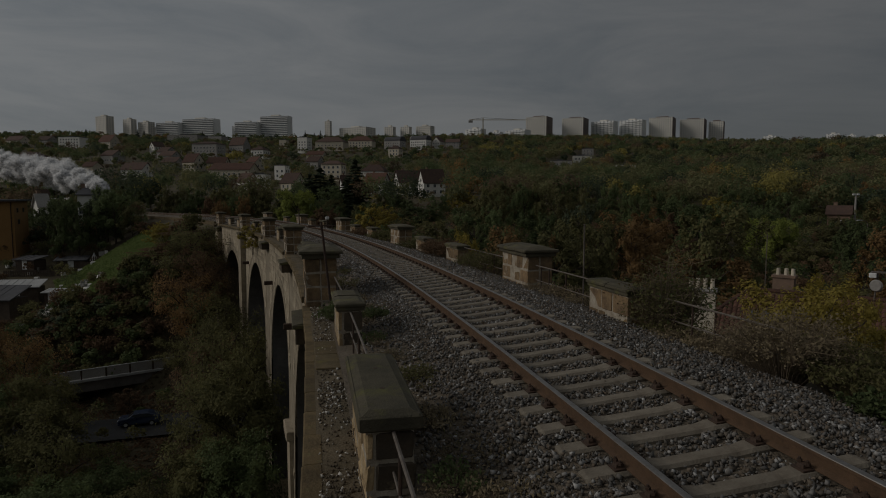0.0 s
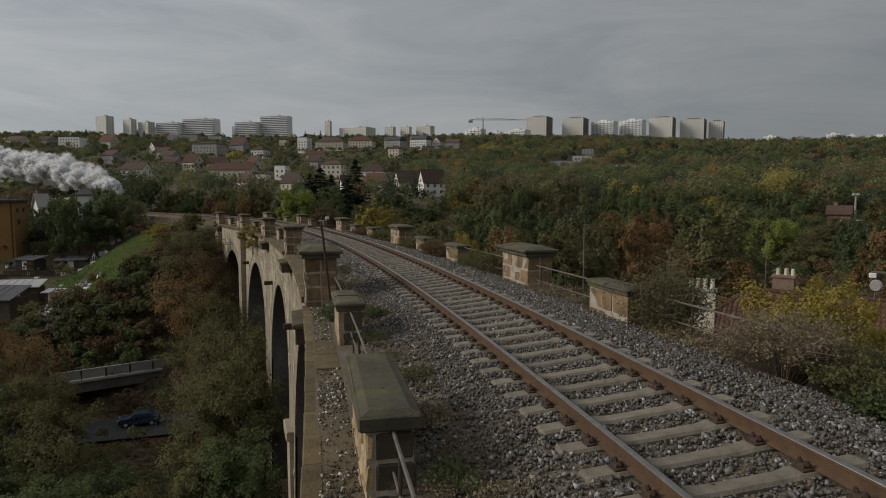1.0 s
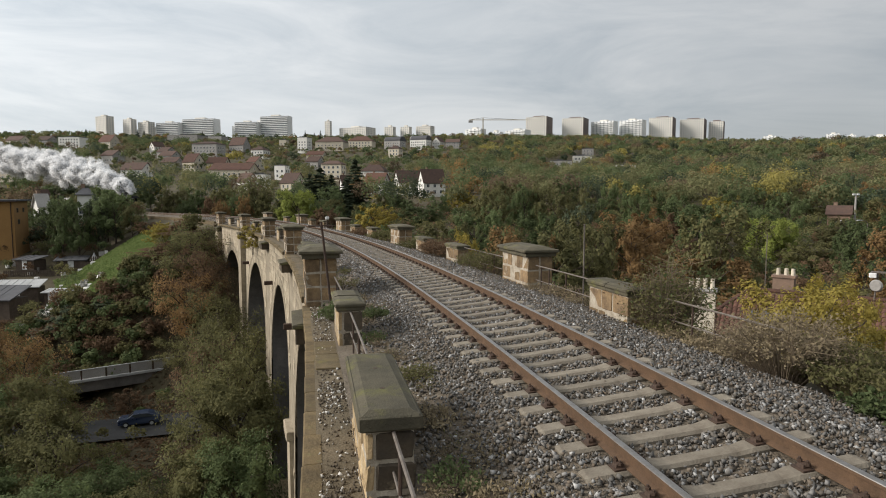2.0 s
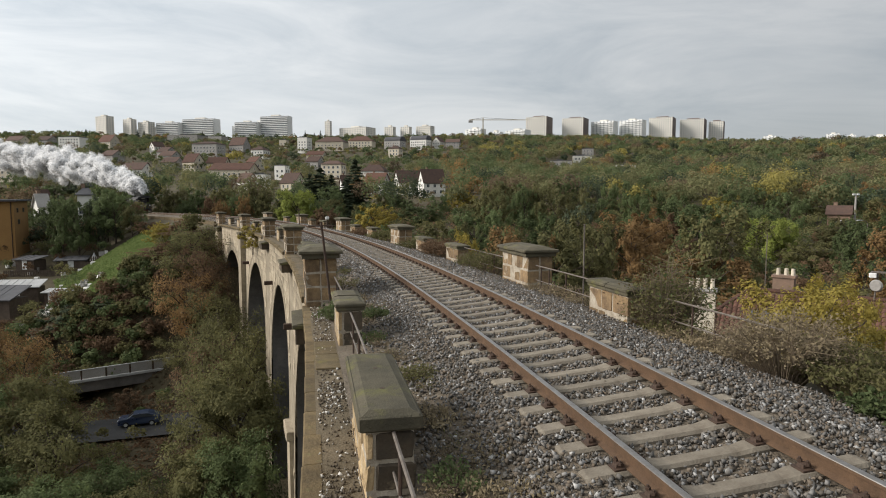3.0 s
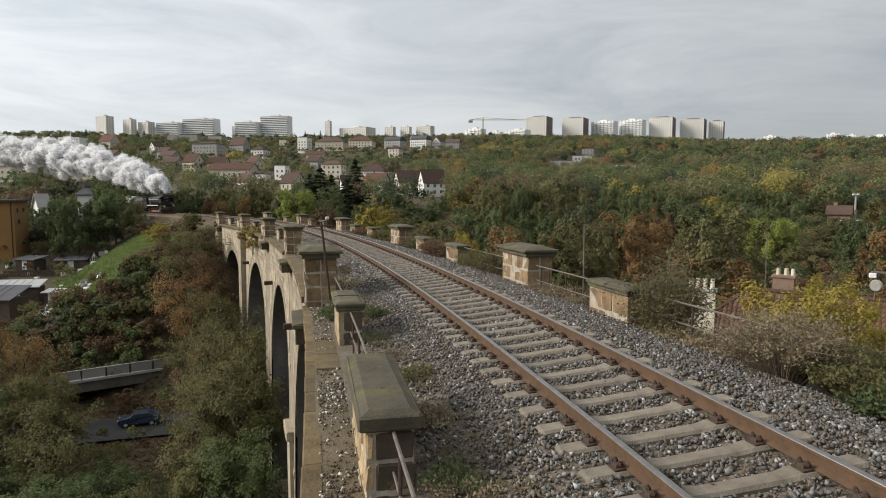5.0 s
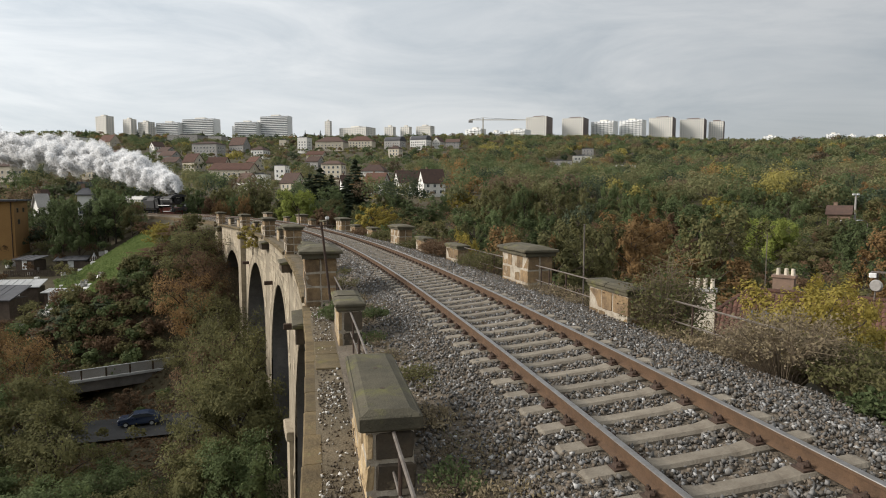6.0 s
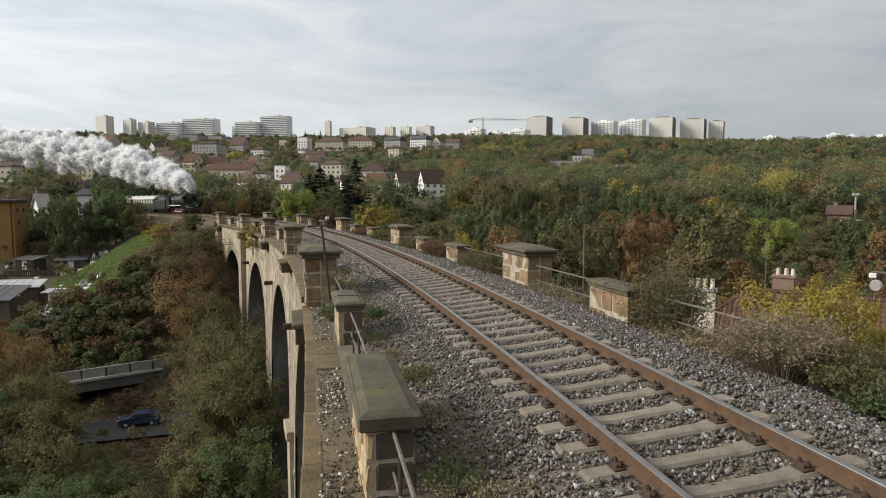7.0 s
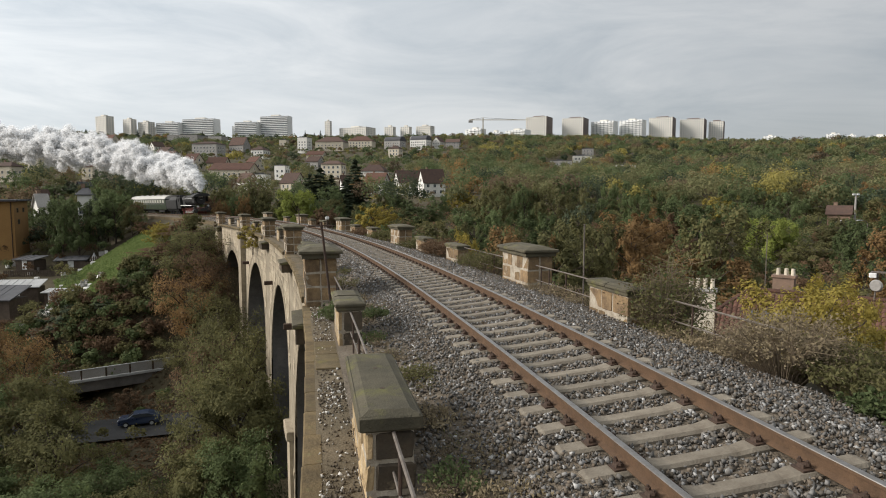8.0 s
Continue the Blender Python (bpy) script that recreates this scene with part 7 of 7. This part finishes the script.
# ---- house below the bank ----
def tiled_house():
    root = empty("house", pose(20.7, 30.3, -10.45, 0, 0, -38), "house with a hipped red pantile roof below the railway", "house")
    hw, hd, ze, zr = 9.0, 4.6, 4.6, 7.75
    part("wall", Shape().box(-hw + 0.5, hw - 0.5, -hd + 0.5, hd - 0.5, -2, ze), M_CREAM, root)
    ends = (-hw + 3.8, hw - 3.8)
    ro = Shape()
    v = [(-hw, -hd, ze), (hw, -hd, ze), (hw, hd, ze), (-hw, hd, ze), (ends[0], 0, zr), (ends[1], 0, zr)]
    ro.add(v, [(0, 1, 5, 4), (2, 3, 4, 5), (1, 2, 5), (3, 0, 4), (3, 2, 1, 0)])
    roof = part("roof", ro, M_TILED, root)
    # pantiles: rounded strips laid in overlapping courses on each slope
    slopes = [((-hw, -hd, ze), (hw, -hd, ze), (ends[0], 0, zr), (ends[1], 0, zr)), ((-hw, hd, ze), (-hw, -hd, ze), (ends[0], 0, zr), (ends[0], 0, zr))]
    tiles = Shape()
    tile_objs = 0
    base = Shape()
    w, ln = 0.24, 0.36
    prof = [(-w / 2, 0.0), (-w / 4, 0.05), (0, 0.065), (w / 4, 0.05), (w / 2, 0.0)]
    base.v = [(x, 0.0, z + 0.035) for x, z in prof] + [(x, ln, z + 0.01) for x, z in prof] + [(-w / 2, 0, 0.0), (w / 2, 0, 0.0)]
    base.f = [(i, i + 1, 6 + i, 5 + i) for i in range(4)] + [(10, 0, 1, 2, 3, 4, 11)[::-1]]
    tme = base.mesh("tile")
    tme.materials.append(M_TILE)
    for a, b, c, d in slopes:
        a, b, c, d = map(Vector, (a, b, c, d))
        along = (b - a).normalized()
        up = ((c + d) / 2 - (a + b) / 2)
        up = (up - along * up.dot(along))
        H = up.length
        up.normalize()
        nor = along.cross(up)
        rows = int(H / 0.31)
        for r in range(rows):
            t = r * 0.31 / H
            l0 = a.lerp(c, t)
            l1 = b.lerp(d, t)
            n = int((l1 - l0).length / w)
            for i in range(n):
                p = l0 + along * (i + 0.5) * w + nor * (0.012 + random.uniform(0, 0.012))
                m = Matrix(((along.x, up.x, nor.x, p.x), (along.y, up.y, nor.y, p.y), (along.z, up.z, nor.z, p.z), (0, 0, 0, 1)))
                if tile_objs < 290 and r >= rows - 12 and a.y < 0 and i < 26:
                    part("tile", tme, M_TILE, roof, m=m)
                    tile_objs += 1
                else:
                    tiles.add(base.v, base.f, m)
    rest = part("tiling", tiles, M_TILE, roof)
    rest["kind"] = "stuff"
    rd = Shape()
    rd.tube((ends[0], 0, zr + 0.03), (ends[1], 0, zr + 0.03), 0.13, n=8)
    rd.tube((ends[0], 0, zr + 0.03), (-hw, -hd, ze + 0.05), 0.13, n=8)
    rd.tube((ends[0], 0, zr + 0.03), (-hw, hd, ze + 0.05), 0.13, n=8)
    part("ridge_tiles", rd, M_TILE, roof, "rounded orange-red ridge capping")
    # skylights
    for x in (-4.4, 2.6):
        sk = Shape().box(-0.45, 0.45, -0.5, 0.5, 0.05, 0.16, pose(x, -1.9, zr - 1.22, math.degrees(math.atan2(zr - ze, hd)), 0, 0))
        part("skylight", sk, M_SLATE, root)
    ch = Shape().box(-4.2, -3.2, 0.2, 0.9, zr - 1, zr + 0.75).box(-4.27, -3.13, 0.13, 0.97, zr + 0.75, zr + 0.87)
    chim = part("chimney", ch, M_BRICKC, root)
    for x in (-4.0, -3.62, -3.3):
        part("chimney_pot", Shape().tube((x, 0.55, zr + 0.87), (x, 0.55, zr + 1.22), 0.11, 0.09, n=10), M_CREAM, chim)
    ant = Shape().tube((-4.6, 0.5, zr), (-4.6, 0.5, zr + 3.0), 0.025, n=5).tube((-4.8, 0.5, zr + 2.9), (-4.4, 0.5, zr + 2.9), 0.015, n=4)
    part("aerial", ant, M_TUBE, root)
    mast = Shape().bar([(0.30, -0.1, zr), (0.42, -0.1, zr + 1.45)], 0.04).box(0.12, 0.75, -0.2, 0.0, zr + 1.35, zr + 1.42)
    ms = part("dish_mast", mast, M_TUBE, root)
    dish = Shape().tube((0.34, -0.42, zr + 0.75), (0.37, -0.34, zr + 0.75), 0.24, 0.30, n=18).tube((0.37, -0.34, zr + 0.75), (0.38, -0.1, zr + 0.75), 0.05, n=6)
    part("satellite_dish", dish, M_GREYP, ms, "pale grey satellite dish")
    part("camera_box", Shape().box(0.05, 0.36, -0.28, -0.05, zr + 1.10, zr + 1.34, bevel=0.03), M_WPAINT, ms, "white receiver box")


tiled_house()


def white_stack():
    root = empty("chimney_stack", pose(12.3, 29.5, -6.0, 0, 0, -25), "whitewashed square chimney stack with four clay pots", "chimney")
    part("shaft", Shape().box(-0.62, 0.62, -0.4, 0.4, -4.5, 3.85, bevel=0.02), M_CREAM, root)
    part("stack_cap", Shape().box(-0.68, 0.68, -0.46, 0.46, 3.85, 3.97, bevel=0.02), M_GREYP, root)
    for x in (-0.48, -0.18, 0.14, 0.46):
        part("chimney_pot", Shape().tube((x, 0, 3.97), (x, 0, 4.45), 0.11, 0.09, n=10), M_CREAM, root)


white_stack()

# ---- shrubs, weeds and dry grass beside the line ----
def shrub(s, lat, z, h, w, tone, twigs, leaves, size, label, seed, lean=0.0, name="shrub"):
    """Many thin stems from one foot, with leaves along their upper parts."""
    rng = np.random.default_rng(seed)
    root = empty(name, Matrix.Translation(on_line(s, lat, z)), label, "shrub")
    sh = Shape()
    tips = []
    for i in range(twigs):
        a = rng.uniform(0, 2 * math.pi)
        r = w / 2 * math.sqrt(rng.random())
        foot = Vector((math.cos(a), math.sin(a), 0)) * r * 0.25
        top = Vector((math.cos(a) * r + lean * h, math.sin(a) * r, h * rng.uniform(0.55, 1.0) * (1 - 0.35 * (2 * r / w) ** 2)))
        mid = foot.lerp(top, 0.5) + Vector((0, 0, 0.12 * h))
        t = 0.004 + 0.0035 * h
        sh.tube(foot, mid, t, t * 0.7, n=4, caps=False)
        sh.tube(mid, top, t * 0.7, t * 0.3, n=4, caps=False)
        tips.append((mid, top))
        for k in range(3):
            g = mid.lerp(top, rng.random()) 
            e = g + Vector((rng.normal(0, 1), rng.normal(0, 1), rng.uniform(0, 1))) * 0.12 * h
            sh.tube(g, e, t * 0.4, t * 0.2, n=3, caps=False)
            tips.append((g, e))
    part("twiggage", sh, M_TWIG, root, "thin dry radiating stems")["kind"] = "stuff"
    pick = rng.integers(0, len(tips), leaves)
    A = np.array([list(p) for p, q in tips])
    B = np.array([list(q) for p, q in tips])
    t = rng.random((leaves, 1)) ** 0.7
    c = A[pick] * (1 - t) + B[pick] * t + rng.normal(0, 0.045 * max(h, 0.8), (leaves, 3))
    d = rng.normal(0, 1, (leaves, 3)) + np.array([0, 0, 0.6])
    d /= np.linalg.norm(d, axis=1, keepdims=True)
    part("foliage", quads("foliage", leaf_quads(rng, c, d, size, 1.7), LEAF[tone]), LEAF[tone], root)


shrub(3.3, 3.75, -0.65, 1.30, 2.3, "tan", 330, 4200, 0.032, "dry bush of radiating stems with withered leaves", 1)
shrub(2.7, 4.3, -0.70, 0.95, 1.8, "olive", 160, 3800, 0.034, "dry bush with olive and tan leaves", 2)
shrub(1.9, 4.0, -0.65, 0.75, 1.7, "olive", 110, 3400, 0.042, "low bramble thicket with dark leaves", 3)
shrub(1.0, 3.6, -0.6, 0.5, 1.7, "green", 80, 2600, 0.048, "low bramble with broad dark leaves", 4)
shrub(0.6, 4.3, -0.6, 0.8, 1.9, "olive", 90, 3000, 0.042, "low bramble thicket with olive leaves", 5)
shrub(1.6, 5.1, -0.8, 1.1, 2.2, "tan", 90, 2000, 0.055, "dry bush beside the line", 6)
shrub(6.75, 3.75, -1.2, 2.5, 1.6, "olive", 150, 4200, 0.036, "tall leafy shrub behind the railing", 7, 0.05)
shrub(6.8, 3.95, -1.4, 2.7, 1.3, "green", 50, 700, 0.055, "tall shrub with a few pale green leaves", 8, 0.12)
shrub(6.0, 3.95, -1.3, 1.3, 1.3, "olive", 110, 2200, 0.034, "olive weeds and shrubs behind the railing", 41)
shrub(5.0, 4.0, -1.2, 1.3, 1.6, "tan", 120, 1800, 0.03, "dry weeds behind the railing", 42)
shrub(7.2, 3.95, -1.3, 2.3, 1.3, "brown", 90, 2200, 0.036, "shrub with reddish autumn leaves", 9)
shrub(4.8, 3.55, -0.6, 0.42, 1.3, "tan", 110, 700, 0.035, "dry grassy weeds along the railing", 10)
shrub(5.8, 3.5, -0.6, 0.42, 1.4, "tan", 110, 700, 0.035, "dry grassy weeds along the railing", 11)
shrub(6.6, 3.5, -0.6, 0.45, 1.1, "olive", 90, 700, 0.035, "dry grassy weeds along the railing", 12)
shrub(10.2, 3.5, -0.6, 0.55, 1.3, "tan", 110, 500, 0.03, "dry grassy weeds along the railing", 13)
shrub(11.4, 3.35, -0.55, 0.55, 1.5, "tan", 110, 500, 0.03, "dry grassy weeds along the railing", 14)
shrub(12.6, 3.25, -0.55, 0.45, 1.3, "tan", 90, 400, 0.03, "dry grassy weeds along the railing", 15)
shrub(18.2, 3.5, -0.7, 1.25, 2.2, "olive", 120, 1700, 0.05, "bush growing over the parapet", 16)
shrub(20.0, 3.4, -0.7, 1.0, 2.0, "olive", 120, 1700, 0.05, "bush growing over the parapet", 17)
shrub(24.6, 3.4, -0.7, 1.3, 2.6, "brown", 120, 2200, 0.06, "russet bush growing over the parapet", 18)
shrub(26.3, 3.4, -0.7, 1.15, 2.2, "brown", 110, 1900, 0.06, "russet bush growing over the parapet", 19)
shrub(31.0, 3.5, -0.7, 1.0, 2.4, "olive", 90, 1500, 0.07, "bush growing over the parapet", 20)
shrub(38.5, 3.5, -0.7, 1.2, 3.0, "olive", 90, 1500, 0.08, "bush growing over the parapet", 21)
shrub(45.5, 3.5, -0.7, 1.1, 3.0, "brown", 90, 1500, 0.08, "bush growing over the parapet", 22)
shrub(10.7, -3.05, -0.75, 0.55, 1.0, "green", 80, 1300, 0.04, "green weeds between the parapet blocks", 23)
shrub(10.0, -2.2, -0.6, 0.35, 0.8, "green", 60, 800, 0.035, "green weeds at the edge of the ballast", 24)
shrub(7.6, -2.5, -0.62, 0.25, 0.6, "green", 50, 500, 0.03, "green weeds at the edge of the ballast", 25)
shrub(4.4, -2.1, -0.6, 0.28, 0.8, "olive", 60, 600, 0.03, "green weeds at the edge of the ballast", 26)
shrub(2.4, -2.15, -0.6, 0.22, 0.8, "tan", 60, 500, 0.028, "low weeds beside the parapet block", 27)
shrub(0.6, -2.35, -0.62, 0.28, 0.7, "green", 60, 600, 0.028, "low green weeds beside the parapet block", 28)
shrub(0.2, -2.0, -0.6, 0.20, 0.7, "tan", 60, 500, 0.028, "low weeds beside the parapet block", 29)
shrub(0.1, -1.6, -0.5, 0.16, 0.6, "tan", 60, 300, 0.025, "dry grass in the ballast", 30)
shrub(1.0, -1.8, -0.55, 0.16, 0.9, "tan", 80, 300, 0.025, "dry grass in the ballast", 31)
shrub(-0.6, -2.0, -0.6, 0.22, 0.7, "green", 60, 500, 0.028, "low green weeds in the ballast", 32)
shrub(13.0, -2.3, -0.65, 0.3, 1.2, "tan", 80, 400, 0.03, "dry weeds at the foot of the tall pillar", 33)
shrub(16.5, -2.5, -0.65, 0.4, 1.6, "olive", 80, 600, 0.035, "weeds along the ballast edge", 34)
shrub(20.0, -2.4, -0.65, 0.4, 2.0, "olive", 80, 600, 0.04, "weeds along the ballast edge", 35)
tree(11.3, 19.3, 6.0, 4.4, "yellow", "lush", "bushy tree with yellow autumn leaves before a tiled roof", z=-5.9)
tree(12.9, 20.0, 5.2, 3.0, "yellow", "lush", "bushy tree with yellow autumn leaves before a tiled roof", z=-5.6)

for i in range(64):
    shrub(random.uniform(-1.5, 3.2) if i % 2 else random.uniform(-1.5, 12), random.uniform(-2.62, -1.65), -0.58, random.uniform(0.08, 0.20), random.uniform(0.3, 0.7), "tan" if i % 4 else "olive", 44, 130, 0.018, "low dry grass in the trodden ballast edge", 200 + i, name="grass_tuft")


M_CHIPS = islands("limestone_chips", [(0.22, 0.20, 0.17), (0.45, 0.43, 0.39), (0.62, 0.60, 0.56)], 0.9)


def litter():
    """Pale stone chips on the ledge behind the parapet and dead leaves beside the ballast."""
    def ledge(rng, n):
        s = rng.uniform(-1.5, 14, n)
        lat = rng.uniform(-3.68, -3.18, n)
        keep = rng.random(n) < 0.25 + 0.75 * (np.sin(s * 1.7) > 0.1)
        s, lat = s[keep], lat[keep]
        a = HEAD + s / RAD
        return np.stack([MID.x + (RAD + lat) * np.cos(a), MID.y + (RAD + lat) * np.sin(a), -0.79 + FALL * s], -1)
    stones("stone_chips", "pale crumbled stone chips on the viaduct ledge", 800, ledge, 0.008, 0.028, M_CHIPS)
    stones("dark_chips", "dark crumbled stone chips on the viaduct ledge", 2600, ledge, 0.007, 0.022, M_SANDD)


litter()


# ---- poles and markers ----
def pole(name, label, p, q, r, bar=None, white=False):
    root = empty(name, pose(0, 0, 0), label, "pole")
    part("shaft", Shape().tube(p, q, r, r * 0.9, n=7), M_TUBE if white else M_IRON, root)
    if bar:
        d = Vector(bar)
        part("crossbar", Shape().tube(Vector(q) - d - Vector((0, 0, 0.12)), Vector(q) + d - Vector((0, 0, 0.12)), r * 0.6, n=6), M_IRON, root)
    return root


pole("thin_pole", "thin pale metal pole beside the railing", on_line(10.25, 3.5, -0.6), on_line(10.25, 3.5, 1.72), 0.022, None, True)
pole("leaning_pole", "leaning rusty iron pole with a short crossbar", (-3.24, 17.9, -0.75), (-3.5, 18.0, 1.62), 0.038, (0.35, 0.1, 0.0))
pole("iron_pole", "slim iron pole with a crossbar on the parapet", on_line(36.8, -2.75, -0.7), on_line(36.8, -2.75, 1.95), 0.04, (0.25, 0.05, 0))


def marker_post():
    root = empty("marker_post", line_pose(58.0, 2.7, -0.4), "small trackside post with a white head", "marker post")
    part("shaft", Shape().box(-0.06, 0.06, -0.06, 0.06, 0, 1.0), M_IRON, root)
    part("marker_head", Shape().box(-0.17, 0.17, -0.12, 0.12, 1.0, 1.3, bevel=0.04), M_WPAINT, root)


marker_post()


def street_lamp(x, y, top):
    root = empty("street_lamp", pose(x, y, gz(x, y), 0, 0, random.uniform(150, 200)), "grey street lamp among the trees", "street lamp")
    h = top - gz(x, y)
    part("shaft", Shape().tube((0, 0, 0), (0, 0, h), 0.10, 0.06, n=8).bar([(0, 0, h), (0.5, 0, h + 0.35), (1.5, 0, h + 0.4)], 0.05), M_TUBE, root)
    part("lamp_head", Shape().box(1.2, 2.1, -0.14, 0.14, h + 0.34, h + 0.5, bevel=0.03), M_METROOF, root)


street_lamp(61.0, 90.0, -1.6)


def white_mast():
    root = empty("white_mast", pose(98.5, 150.0, gz(98.5, 150.0)), "short white mast with two lamps among trees", "mast")
    h = 2.6 - gz(98.5, 150)
    part("shaft", Shape().tube((0, 0, 0), (0, 0, h), 0.28, 0.2, n=10), M_GREYP, root)
    for sg in (-0.5, 0.5):
        part("lamp_head", Shape().box(sg - 0.3, sg + 0.3, -0.2, 0.2, h - 0.2, h + 0.2, bevel=0.04), M_WPAINT, root)


white_mast()


# ---- what moves ----
def motions():
    for thing, back, wheels in ((LOCO, 7.5, LOCO_W), (TENDER, 18.6, TENDER_W), (COACH, 36.2, COACH_W)):
        walk(thing, [(t / 4, line_pose(front_s(t / 4) + back, 0, 0, CANT)) for t in range(33)])
        for wheel, r in wheels:
            y = wheel.matrix_basis.translation.y
            walk(wheel, [(k / 15, pose(0, y, r, math.degrees(SPEED * k / 15 / r))) for k in range(121)])
    for puff, rows in STEAM:
        walk(puff, rows)


motions()
